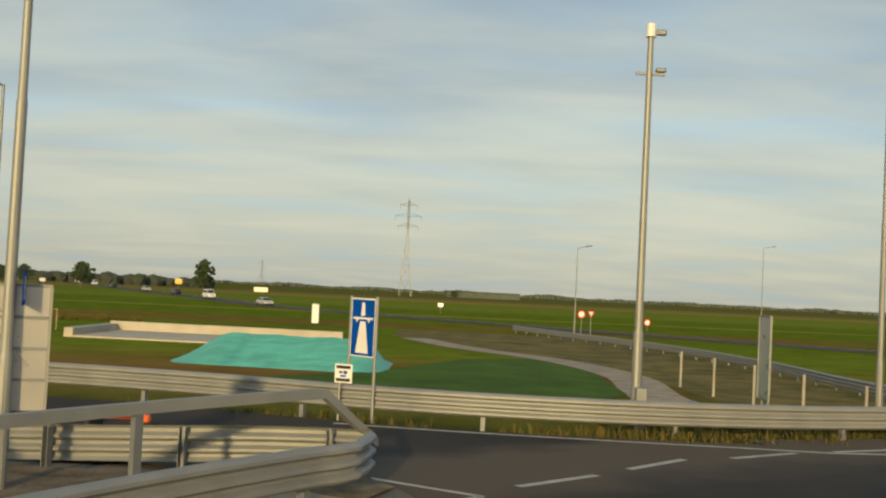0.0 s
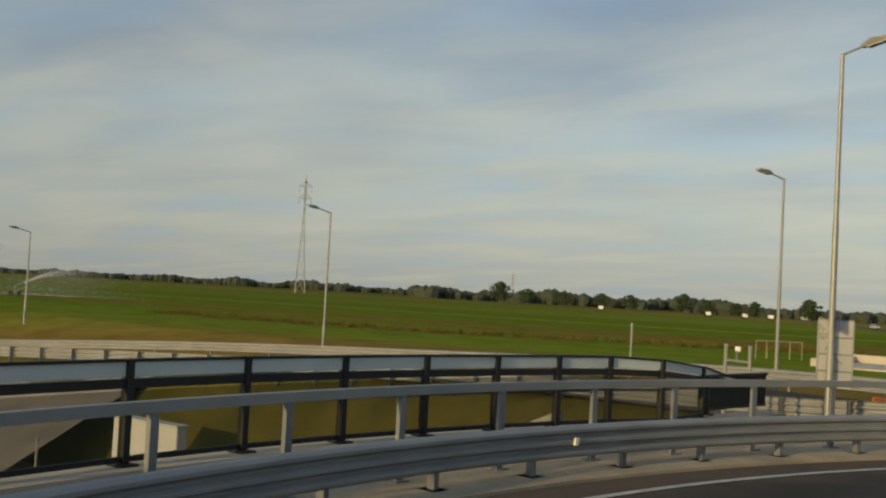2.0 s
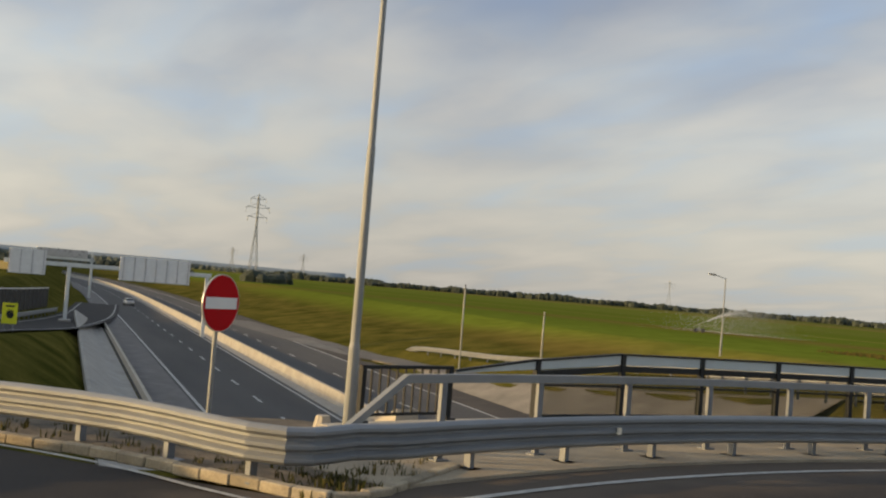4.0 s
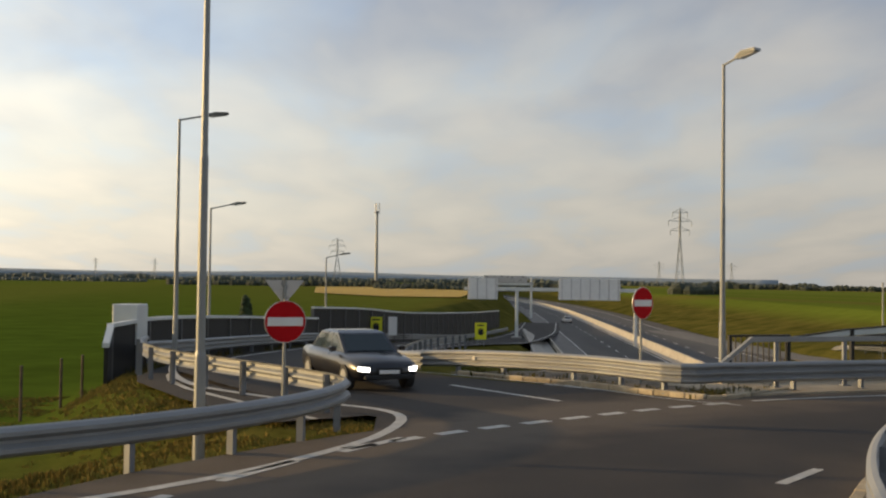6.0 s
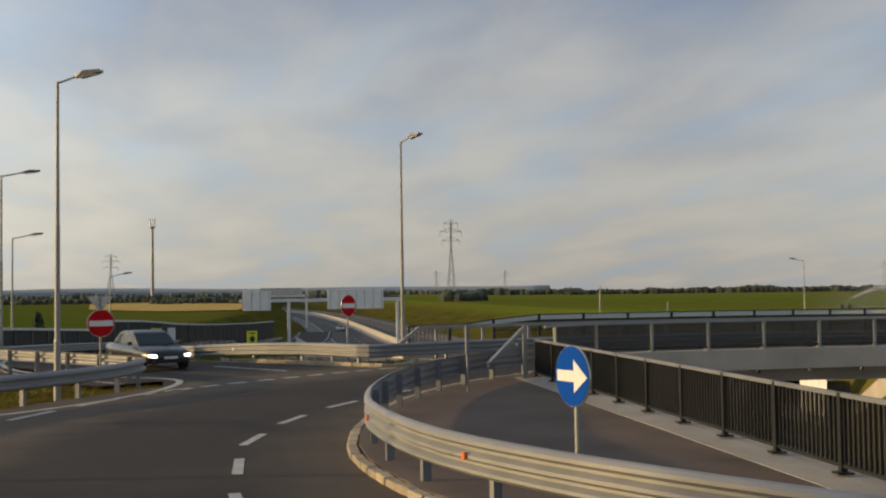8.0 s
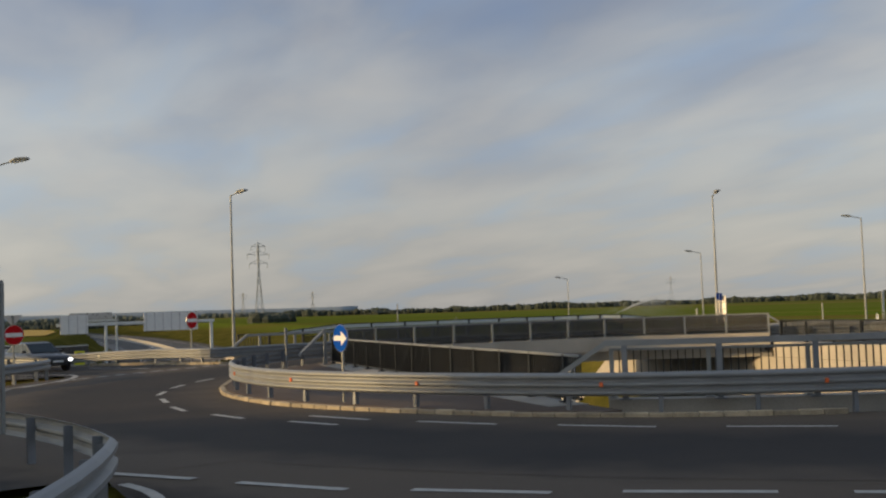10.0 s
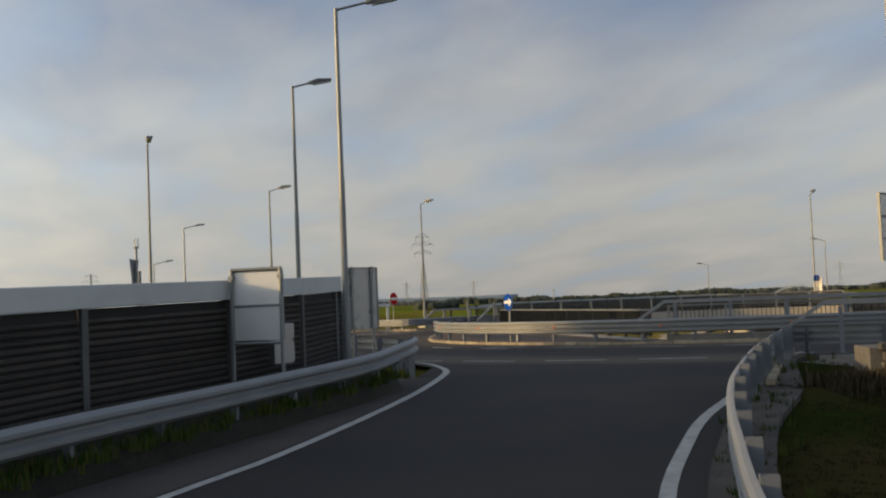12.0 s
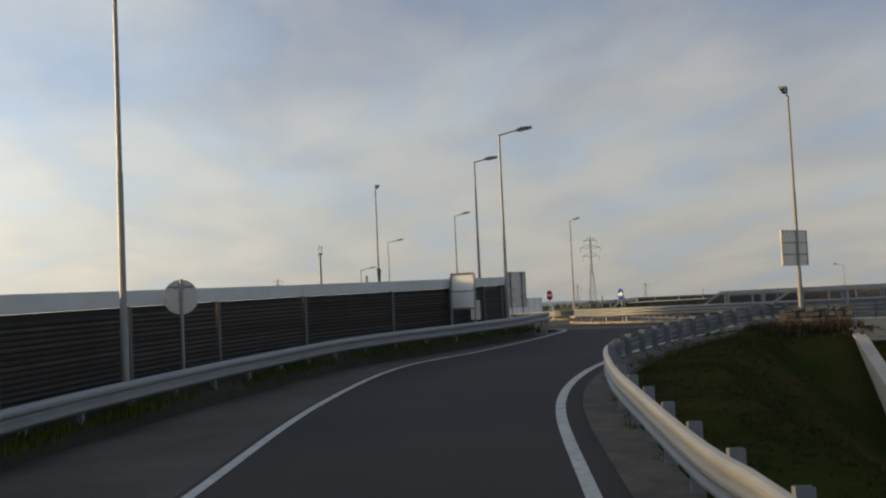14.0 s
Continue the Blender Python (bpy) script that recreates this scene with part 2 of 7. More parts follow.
SIGN_BACK = material("sign_back", (0.46, 0.455, 0.455), 0.3, 0.5, vary=0.06, scale=1.5, bump=0.03)
WHITE = material("white_sheet", (0.74, 0.74, 0.72), 0.45, vary=0.05, scale=2, bump=0.02)
RED = material("red_sheet", (0.46, 0.010, 0.014), 0.7, vary=0.08, scale=3, bump=0.02, spec=0.06)
BLUE = material("blue_sheet", (0.002, 0.062, 0.36), 0.7, vary=0.06, scale=3, bump=0.02, spec=0.06)
YELLOW = material("yellow_sheet", (0.72, 0.72, 0.02), 0.45, vary=0.05, scale=3, bump=0.02)
ORANGE = material("orange_plastic", (0.70, 0.14, 0.03), 0.5, vary=0.08, scale=3, bump=0.02)
REFLECT = material("reflector", (0.80, 0.74, 0.60), 0.25, vary=0.05, scale=8, bump=0.02)
SLAT = material("slat_wood", (0.020, 0.018, 0.016), 0.8, vary=0.25, scale=1.5, bump=0.3, grain=40)
CAP = material("wall_cap", (0.60, 0.62, 0.60), 0.6, vary=0.08, scale=1.0, bump=0.08)
LEAF = material("leaves", (0.030, 0.050, 0.016), 0.85, vary=0.4, scale=1.5, bump=0.1, grain=12)
BARK = material("bark", (0.10, 0.075, 0.05), 0.9, vary=0.3, scale=3, bump=0.4)
# woods green greyed a little: some distance haze is in the colour
WOODS = material("far_woods", (0.038, 0.048, 0.033), 0.95, vary=0.35, scale=0.06, bump=0.0, grain=0.9)
TARP = material("green_tarp", (0.10, 0.42, 0.34), 0.5, vary=0.22, scale=0.8, bump=0.2, grain=10, stretch=(1, 3, 1))
RUBBER = material("rubber", (0.02, 0.02, 0.02), 0.8, vary=0.2)
WINDOW = glass("tinted_glass", (0.02, 0.03, 0.03), 0.06, 0.92)


# ---- helpers for shapes ----
def part(name, bm, mat, parent=None, label="", smooth=False):
    me = bpy.data.meshes.new(name)
    bm.normal_update()
    bm.to_mesh(me)
    bm.free()
    if smooth:
        for p in me.polygons:
            p.use_smooth = True
    me.materials.append(mat)
    ob = new(name, me)
    if parent:
        ob.parent = parent
    if label:
        ob["label"] = label
    return ob


def thing(name, label, category, group="", m=None, kind=""):
    ob = new(name)
    ob.empty_display_size = 0.2
    if m is not None:
        ob.matrix_basis = m
    return tagged(ob, label, category, group, kind)


def box(bm, x0, x1, y0, y1, z0, z1, bevel=0.0):
    v = [bm.verts.new((x, y, z)) for z in (z0, z1) for x, y in ((x0, y0), (x1, y0), (x1, y1), (x0, y1))]
    fs = [bm.faces.new([v[i] for i in f]) for f in ((3, 2, 1, 0), (4, 5, 6, 7), (0, 1, 5, 4), (1, 2, 6, 5), (2, 3, 7, 6), (3, 0, 4, 7))]
    if bevel:
        bmesh.ops.bevel(bm, geom=list({e for f in fs for e in f.edges}), offset=bevel, segments=1, affect="EDGES")
    return bm


def cyl(bm, p, q, r0, r1=None, seg=10):
    r1 = r0 if r1 is None else r1
    p, q = Vector(p), Vector(q)
    d = q - p
    m = Matrix.Translation((p + q) / 2) @ d.to_track_quat("Z", "Y").to_matrix().to_4x4()
    bmesh.ops.create_cone(bm, cap_ends=True, segments=seg, radius1=r0, radius2=r1, depth=d.length, matrix=m)
    return bm


def laterals(path):
    out = []
    for i in range(len(path)):
        a, b = path[max(i - 1, 0)], path[min(i + 1, len(path) - 1)]
        t = Vector((b[0] - a[0], b[1] - a[1], 0)).normalized()
        out.append(Vector((t.y, -t.x, 0)))
    return out


def sweep(bm, path, prof, closed=True):
    """Carry a profile of (to the right of the way, up) along a path."""
    rings = []
    for p, lat in zip(path, laterals(path)):
        rings.append([bm.verts.new(Vector(p) + lat * u + Vector((0, 0, v))) for u, v in prof])
    k = len(prof)
    for a, b in zip(rings, rings[1:]):
        for i in range(k if closed else k - 1):
            j = (i + 1) % k
            bm.faces.new((a[i], a[j], b[j], b[i]))
    if closed and k > 2:
        bm.faces.new(rings[0][::-1])
        bm.faces.new(rings[-1])
    bmesh.ops.recalc_face_normals(bm, faces=bm.faces)
    return bm


def arc(c, r, a0, a1, n=40, z=0.0):
    return [(c[0] + r * math.cos(radians(a0 + (a1 - a0) * i / n)), c[1] + r * math.sin(radians(a0 + (a1 - a0) * i / n)), z) for i in range(n + 1)]


def smooth_path(pts, step=0.8):
    """A Catmull-Rom line through points, at about even steps."""
    P = [Vector(p if len(p) == 3 else (*p, 0)) for p in pts]
    P = [2 * P[0] - P[1]] + P + [2 * P[-1] - P[-2]]
    out = []
    for i in range(1, len(P) - 2):
        n = max(2, int((P[i + 1] - P[i]).length / step))
        for k in range(n):
            t = k / n
            a, b, c, d = P[i - 1], P[i], P[i + 1], P[i + 2]
            out.append(0.5 * ((2 * b) + (c - a) * t + (2 * a - 5 * b + 4 * c - d) * t * t + (3 * b - a - 3 * c + d) * t ** 3))
    out.append(P[-2])
    return out


def along(path, step, start=0.0):
    """Places and headings at even distances along a path."""
    out, left = [], start
    for a, b in zip(path, path[1:]):
        a, b = Vector(a), Vector(b)
        d = (b - a).length
        h = math.atan2(b.y - a.y, b.x - a.x)
        while left <= d:
            out.append((a.lerp(b, left / d), h))
            left += step
        left -= d
    return out


def moved(path, off, dz=0.0):
    return [Vector(p) + lat * off + Vector((0, 0, dz)) for p, lat in zip(path, laterals(path))]


# ---- the plan ----
OC, OR_ = (-1.82, 2.6), 28.2        # outer rail of the roundabout on the bridge
IC, IR = (1.64, 0.38), 19.4         # rail of the island
ISLAND_PTS = [(18.0, -2), (17.8, 5), (16.9, 11.4), (14.5, 14.1), (12.9, 15.45), (11.2, 16.55), (9.5, 17.42), (7.3, 18.3), (5.0, 19.0), (2.0, 19.58), (-1.2, 19.7), (-5.2, 18.85), (-9.8, 16.2), (-13.0, 13.0), (-15.3, 8), (-16, 2), (-15, -5), (-11, -11.5), (-4, -15), (4, -15.4), (11, -12.6), (15.6, -8), (18.0, -2)]
PLAIN, MWAY = -1.3, -6.0
AXIS_Y = 2.2


def exit_z(x):
    return -max(0.0, (-24 - x) * 0.033)


def with_z(pts, f):
    return [(p[0], p[1], f(p[0])) for p in pts]


EXIT_LEFT = smooth_path(with_z([(-90, 34.6), (-75, 34.4), (-58.6, 33.4), (-48.5, 32.6), (-39.6, 31.0), (-34.4, 28.4), (-31.9, 27.2), (-29.3, 26.02), (-27.0, 25.05), (-24.8, 24.25), (-22.7, 23.65), (-21.1, 23.42), (-19.0, 23.35), (-17.9, 23.45), (-17.0, 23.75)], exit_z))
EXIT_RIGHT = smooth_path(with_z([(-90, 29.5), (-75, 29.3), (-59.7, 28.3), (-50.6, 27.5), (-44.3, 26.12), (-39.1, 24.18), (-35.3, 22.3), (-33.0, 21.0), (-30.0, 19.0), (-27.5, 17.7), (-24.5, 16.2), (-23.0, 15.1), (-22.6, 14.0)], exit_z))
OFF_MID = smooth_path([(18.5, 23.5, 0), (22, 26.2, 0), (26, 28.4, -0.1), (33, 29.8, -0.3), (50, 30.0, -0.9), (70, 28.8, -1.7), (90, 27.0, -2.7), (130, 21.5, -4.6), (180, 16.0, -5.8), (230, 12.8, -5.98)], 2.0)
FAR_RAIL = [(105.2, -20.5, -4.16), (82, -24.2, -2.64), (62.7, -27.3, -1.45), (45.7, -28.5, -0.7)]
FAR_BANK = smooth_path([(127.4, -19.2, -5.1)] + FAR_RAIL, 2.0)
SE_MID = smooth_path([(18, -17.5, 0), (22, -19.2, 0), (26, -20.4, -0.15), (36, -22, -0.25), (45.5, -23.9, -0.6), (61, -23.4, -1.9), (79, -20.6, -3.6), (99, -17.2, -5.0), (127, -14.2, -5.9), (150, -11.6, -5.98), (200, -7.8, -5.98)], 2.0)
SW_MID = smooth_path([(12, -19, 0), (4, -22, 0), (-10, -27, -0.2), (-40, -36, -1.0)], 2.0)


def gap(path, x, y):
    best, z = 1e9, 0
    for a, b in zip(path[:-1:2], path[2::2]):
        ax, ay, bx, by = a[0], a[1], b[0], b[1]
        l2 = (bx - ax) ** 2 + (by - ay) ** 2
        t = max(0, min(1, ((x - ax) * (bx - ax) + (y - ay) * (by - ay)) / l2))
        d = (x - ax - t * (bx - ax)) ** 2 + (y - ay - t * (by - ay)) ** 2
        if d < best:
            best, z = d, a[2] + t * (b[2] - a[2])
    return math.sqrt(best), z


EXIT_MID = smooth_path(with_z([(-90, 32), (-75, 31.8), (-59, 30.8), (-48, 29.8), (-40, 27.8), (-32, 24.5), (-26, 21.5), (-20, 19.5)], exit_z), 3)


WALL_FOOT = [(-30.2, 17.6, 0), (-30.55, 16.6, 0), (-30.9, 15.4, 0), (-31.3, 14.0, 0), (-31.5, 13.4, 0)]


def clamp_to(z, zr, d, half, slope):
    over = max(0.0, d - half) * slope
    return min(max(z, zr - over), zr + over)


def ground_z(x, y):
    z = PLAIN
    if abs(x) > 900 or abs(y) > 600:
        return PLAIN
    across = y - AXIS_Y + 0.004 * x
    trough = abs(across)
    near = -33 < x < 31
    z = clamp_to(z, MWAY - 0.12, trough, 10.6 if near else (15.0 if across > 0 or x > 110 or x < 0 else 18.4), 6.0 if near else (0.17 if across < 0 and x > 46 else 0.55))
    if trough > 11.4:
        r = math.hypot(x + 0.3, y - 1.2)
        z = clamp_to(z, -0.14, r, 30.0, 0.45)
        if r < 18.5:
            z = -0.05
    for path, half in ((OFF_MID, 4.8), (SE_MID, 4.6 if x < 50 else 3.4), (SW_MID, 4.5), (EXIT_MID, 6.6)):
        d, zr = gap(path, x, y)
        if d < 25 and trough > 11.2:
            z = clamp_to(z, zr - 0.14, d, half, (1.4 if path is SE_MID else 0.55) if path is not EXIT_MID or y > 26 else 0.8)
    if x > 31 and 0 < across < 17.6:
        z = min(z, MWAY - 0.12 + max(0.0, across - 15.0) * 0.5)
    if -40 < x < -28 and y > 12.8:
        d = gap(WALL_FOOT, x, y)[0]
        z = max(z, -0.14 - max(0.0, d - 0.5) * 0.62)
    d, zr = gap(FAR_BANK, x, y)
    if d < 6 and 46 < x < 128:
        z = max(z, zr - 0.03 - max(0.0, d - 0.7) * 1.4)
    return z


# ---- ground ----
def ground_axis(lo, hi, fine0, fine1, step):
    out = [fine0 + i * step for i in range(int((fine1 - fine0) / step) + 1)]
    g, x = step, out[-1]
    while x < hi:
        g *= 1.18
        x += g
        out.append(min(x, hi))
    g, x = step, fine0
    left = []
    while x > lo:
        g *= 1.18
        x -= g
        left.append(max(x, lo))
    return left[::-1] + out


def grass_material():
    """Verge grass near the roads, and strips of crops beyond."""
    m = material("grass", (0.066, 0.070, 0.014), 0.95, vary=0.3, scale=0.22, bump=0.5, grain=5, second=(0.125, 0.108, 0.026), spec=0.0)
    n, l = m.node_tree.nodes, m.node_tree.links
    bsdf = n["Principled BSDF"]
    src = bsdf.inputs["Base Color"].links[0].from_socket
    geo = n.new("ShaderNodeNewGeometry")
    turn = n.new("ShaderNodeMapping")
    turn.inputs["Rotation"].default_value = (0, 0, radians(-14))
    l.new(geo.outputs["Position"], turn.inputs["Vector"])
    sep = n.new("ShaderNodeSeparateXYZ")
    l.new(turn.outputs[0], sep.inputs[0])
    wob = n.new("ShaderNodeTexNoise")
    wob.inputs["Scale"].default_value, wob.inputs["Detail"].default_value = 0.02, 4
    l.new(geo.outputs["Position"], wob.inputs["Vector"])
    add = n.new("ShaderNodeMath")
    add.operation = "MULTIPLY_ADD"
    add.inputs[1].default_value = 14.0
    l.new(wob.outputs["Fac"], add.inputs[0])
    l.new(sep.outputs["Y"], add.inputs[2])
    rng = n.new("ShaderNodeMapRange")
    rng.inputs["From Min"].default_value, rng.inputs["From Max"].default_value = -600, 400
    l.new(add.outputs[0], rng.inputs["Value"])
    ramp = n.new("ShaderNodeValToRGB")
    els = ramp.color_ramp.elements
    stops = [(0.0, (0.122, 0.124, 0.036)), (0.20, (0.262, 0.189, 0.064)), (0.225, (0.155, 0.201, 0.026)), (0.36, (0.160, 0.189, 0.032)), (0.39, (0.112, 0.162, 0.017)), (0.425, (0.118, 0.160, 0.017)), (0.43, (0.262, 0.213, 0.052)), (0.436, (0.112, 0.158, 0.017)), (0.465, (0.116, 0.162, 0.017)), (0.48, (0.174, 0.116, 0.034)), (0.50, (0.118, 0.166, 0.018)),
             (0.535, (0.146, 0.183, 0.023)), (0.55, (0.196, 0.118, 0.040)), (0.565, (0.122, 0.124, 0.029)), (0.60, (0.095, 0.106, 0.020)), (0.638, (0.060, 0.094, 0.012)), (0.655, (0.060, 0.094, 0.012)), (0.67, (0.098, 0.116, 0.020)), (0.71, (0.100, 0.124, 0.019)), (0.76, (0.068, 0.112, 0.016)), (0.9, (0.152, 0.136, 0.036))]
    els[0].position, els[0].color = stops[0][0], (*stops[0][1], 1)
    els[1].position, els[1].color = stops[-1][0], (*stops[-1][1], 1)
    for pos, col in stops[1:-1]:
        els.new(pos).color = (*col, 1)
    l.new(rng.outputs[0], ramp.inputs[0])
    far = n.new("ShaderNodeVectorMath")
    far.operation = "LENGTH"
    flat = n.new("ShaderNodeSeparateXYZ")
    l.new(geo.outputs["Position"], flat.inputs[0])
    plan = n.new("ShaderNodeCombineXYZ")
    l.new(flat.outputs["Y"], plan.inputs[1])
    l.new(plan.outputs[0], far.inputs[0])
    use = n.new("ShaderNodeMapRange")
    use.inputs["From Min"].default_value, use.inputs["From Max"].default_value = 28, 37
    l.new(far.outputs["Value"], use.inputs["Value"])
    mottle = n.new("ShaderNodeMixRGB")
    mottle.blend_type = "OVERLAY"
    mottle.inputs[0].default_value = 0.5
    fine = n.new("ShaderNodeTexNoise")
    fine.inputs["Scale"].default_value, fine.inputs["Detail"].default_value = 0.35, 6
    l.new(geo.outputs["Position"], fine.inputs["Vector"])
    l.new(ramp.outputs[0], mottle.inputs[1])
    l.new(fine.outputs["Fac"], mottle.inputs[2])
    mix = n.new("ShaderNodeMixRGB")
    l.new(use.outputs[0], mix.inputs[0])
    l.new(src, mix.inputs[1])
    east = n.new("ShaderNodeMapRange")
    east.inputs["From Min"].default_value, east.inputs["From Max"].default_value, east.inputs["To Max"].default_value = 60, 260, 0.6
    l.new(flat.outputs["X"], east.inputs["Value"])
    pale = n.new("ShaderNodeMixRGB")
    pale.inputs[2].default_value = (0.098, 0.112, 0.020, 1)
    l.new(east.outputs[0], pale.inputs[0])
    l.new(mottle.outputs[0], pale.inputs[1])
    l.new(pale.outputs[0], mix.inputs[2])
    # bank beside the exit ramp: its shade is put into the grass colour
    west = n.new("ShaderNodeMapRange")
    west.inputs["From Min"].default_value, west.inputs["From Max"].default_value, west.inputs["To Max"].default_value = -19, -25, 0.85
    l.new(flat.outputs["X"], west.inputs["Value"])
    # green and brown ground tones, darkened to stand for the shade
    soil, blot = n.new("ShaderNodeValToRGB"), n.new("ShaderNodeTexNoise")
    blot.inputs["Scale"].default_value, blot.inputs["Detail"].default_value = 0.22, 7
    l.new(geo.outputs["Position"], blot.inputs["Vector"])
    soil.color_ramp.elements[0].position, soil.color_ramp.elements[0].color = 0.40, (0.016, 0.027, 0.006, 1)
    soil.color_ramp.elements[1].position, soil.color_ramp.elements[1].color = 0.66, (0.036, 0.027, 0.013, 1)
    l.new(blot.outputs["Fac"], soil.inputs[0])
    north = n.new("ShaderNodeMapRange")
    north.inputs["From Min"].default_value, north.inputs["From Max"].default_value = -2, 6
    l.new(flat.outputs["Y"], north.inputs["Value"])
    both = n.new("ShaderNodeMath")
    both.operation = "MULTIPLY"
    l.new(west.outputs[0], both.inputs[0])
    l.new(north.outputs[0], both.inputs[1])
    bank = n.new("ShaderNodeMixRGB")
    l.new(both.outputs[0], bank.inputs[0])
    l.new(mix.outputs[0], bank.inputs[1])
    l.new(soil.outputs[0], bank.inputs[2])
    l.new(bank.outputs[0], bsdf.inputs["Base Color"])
    return m


GRASS = grass_material()
gx, gy = ground_axis(-4500, 4500, -84, 150, 1.3), ground_axis(-4500, 4500, -52, 52, 1.2)
gv = [(x, y, ground_z(x, y)) for y in gy for x in gx]
gf = [(j * len(gx) + i, j * len(gx) + i + 1, (j + 1) * len(gx) + i + 1, (j + 1) * len(gx) + i) for j in range(len(gy) - 1) for i in range(len(gx) - 1)]
gm = bpy.data.meshes.new("ground")
gm.from_pydata(gv, [], gf)
for p in gm.polygons:
    p.use_smooth = True
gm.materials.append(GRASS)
tagged(new("ground", gm), "wide green and brown grass plain with motorway cutting", "ground", kind="structure")

# ---- roads ----
ISLAND = smooth_path(ISLAND_PTS, 0.7)


def island_reach(a):
    """How far the island's rail lies from the middle in a direction."""
    best = min(ISLAND, key=lambda p: abs((math.atan2(p.y - 1.2, p.x + 0.3) - a + math.pi) % (2 * math.pi) - math.pi))
    return math.hypot(best.x + 0.3, best.y - 1.2)


def ring_mesh(n=160):
    bm = bmesh.new()
    rows = []
    for i in range(n):
        a = 2 * math.pi * i / n
        d = Vector((math.cos(a), math.sin(a)))

        def reach(c, r):
            o = Vector((-0.3, 1.2)) - Vector(c)
            b = o.dot(d)
            return -b + math.sqrt(b * b - o.dot(o) + r * r)
        lo = island_reach(a) + 0.1
        hi = min(reach(OC, OR_ - 0.45), 25.5 if 125 < math.degrees(a) < 250 else 99)
        rows.append([bm.verts.new((-0.3 + d.x * s, 1.2 + d.y * s, 0)) for s in (lo, (lo + hi) / 2, hi)])
    for a, b in zip(rows, rows[1:] + rows[:1]):
        for k in range(2):
            bm.faces.new((a[k], a[k + 1], b[k + 1], b[k]))
    bmesh.ops.recalc_face_normals(bm, faces=bm.faces)
    return bm


tagged(part("road_roundabout", ring_mesh(), ASPHALT), "dark asphalt roundabout carriageway", "road", kind="structure")


def ribbon(name, left, right, mat, label, dz=-0.006):
    bm = bmesh.new()
    n = 60
    pick = lambda p, i: Vector(p[int(round(i * (len(p) - 1) / n))])
    rows = [(bm.verts.new(pick(left, i) + Vector((0, 0, dz))), bm.verts.new(pick(right, i) + Vector((0, 0, dz)))) for i in range(n + 1)]
    for a, b in zip(rows, rows[1:]):
        bm.faces.new((a[0], a[1], b[1], b[0]))
    bmesh.ops.recalc_face_normals(bm, faces=bm.faces)
    return tagged(part(name, bm, mat), label, "road", kind="structure")


exit_rows, exit_bm = [], bmesh.new()
for i in range(141):
    a, b = (q[int(round(i * (len(q) - 1) / 140))] for q in (moved(EXIT_LEFT, -0.2), moved(EXIT_RIGHT, 0.75)))
    across = [Vector(a).lerp(Vector(b), k / 8) for k in range(9)]
    exit_rows.append([exit_bm.verts.new((q.x, q.y, exit_z(q.x) + 0.003)) for q in across])
for a, b in zip(exit_rows, exit_rows[1:]):
    for k in range(8):
        exit_bm.faces.new((a[k], a[k + 1], b[k + 1], b[k]))
bmesh.ops.recalc_face_normals(exit_bm, faces=exit_bm.faces)
tagged(part("road_exit", exit_bm, ASPHALT), "dark asphalt exit ramp sloping away", "road", kind="structure")
ribbon("road_off_ramp", moved(OFF_MID, -4.2), moved(OFF_MID, 3.9), ASPHALT, "asphalt ramp from the motorway", -0.01)
ribbon("road_south_east", [Vector(p) + lat * (-4.4 if p[0] < 44 else -4.4 + min(1.8, (p[0] - 44) * 0.12)) for p, lat in zip(SE_MID, laterals(SE_MID))], moved(SE_MID, 3.6), SLIP_ASPHALT, "asphalt slip road down to the motorway", -0.014)
ribbon("road_south_west", moved(SW_MID, -4.2), moved(SW_MID, 4.2), ASPHALT, "asphalt road leaving the roundabout", -0.018)
MW = [(-300, AXIS_Y + 1.2, MWAY), (0, AXIS_Y, MWAY), (230, AXIS_Y - 0.9, MWAY), (330, AXIS_Y + 1.0, MWAY + 0.2), (430, AXIS_Y + 10, MWAY + 0.8), (600, AXIS_Y + 45, MWAY + 3.0)]
MW = smooth_path(MW, 5)
ribbon("motorway_north", moved(MW, -13.4), moved(MW, -0.6), MWAY_ASPHALT, "dark asphalt motorway carriageway", 0.0)
ribbon("motorway_south", moved(MW, 0.6), moved(MW, 14.4), MWAY_ASPHALT, "dark asphalt motorway carriageway beyond the median", 0.0)


def line(name, path, width=0.15, dz=0.006, parent=None):
    bm = bmesh.new()
    rows = [(bm.verts.new(Vector(p) + lat * width / 2 + Vector((0, 0, dz))), bm.verts.new(Vector(p) - lat * width / 2 + Vector((0, 0, dz)))) for p, lat in zip(path, laterals(path))]
    for a, b in zip(rows, rows[1:]):
        bm.faces.new((a[0], a[1], b[1], b[0]))
    bmesh.ops.recalc_face_normals(bm, faces=bm.faces)
    ob = part(name, bm, PAINT)
    return tagged(ob, "white painted road line", "road marking", kind="structure")


def dashes(name, path, length, pause, width, start=0.0, dz=0.006):
    for p, h in along(path, length + pause, start):
        c, s = math.cos(h), math.sin(h)
        line(name, [(p.x, p.y, p.z), (p.x + c * length / 2, p.y + s * length / 2, p.z), (p.x + c * length, p.y + s * length, p.z)], width, dz)




def patch(name, pts, mat, label, category, z=-0.004):
    bm = bmesh.new()
    f = bm.faces.new([bm.verts.new((*p, z)) for p in pts])
    bmesh.ops.triangulate(bm, faces=[f])
    bmesh.ops.recalc_face_normals(bm, faces=bm.faces)
    return tagged(part(name, bm, mat), label, category, kind="structure")


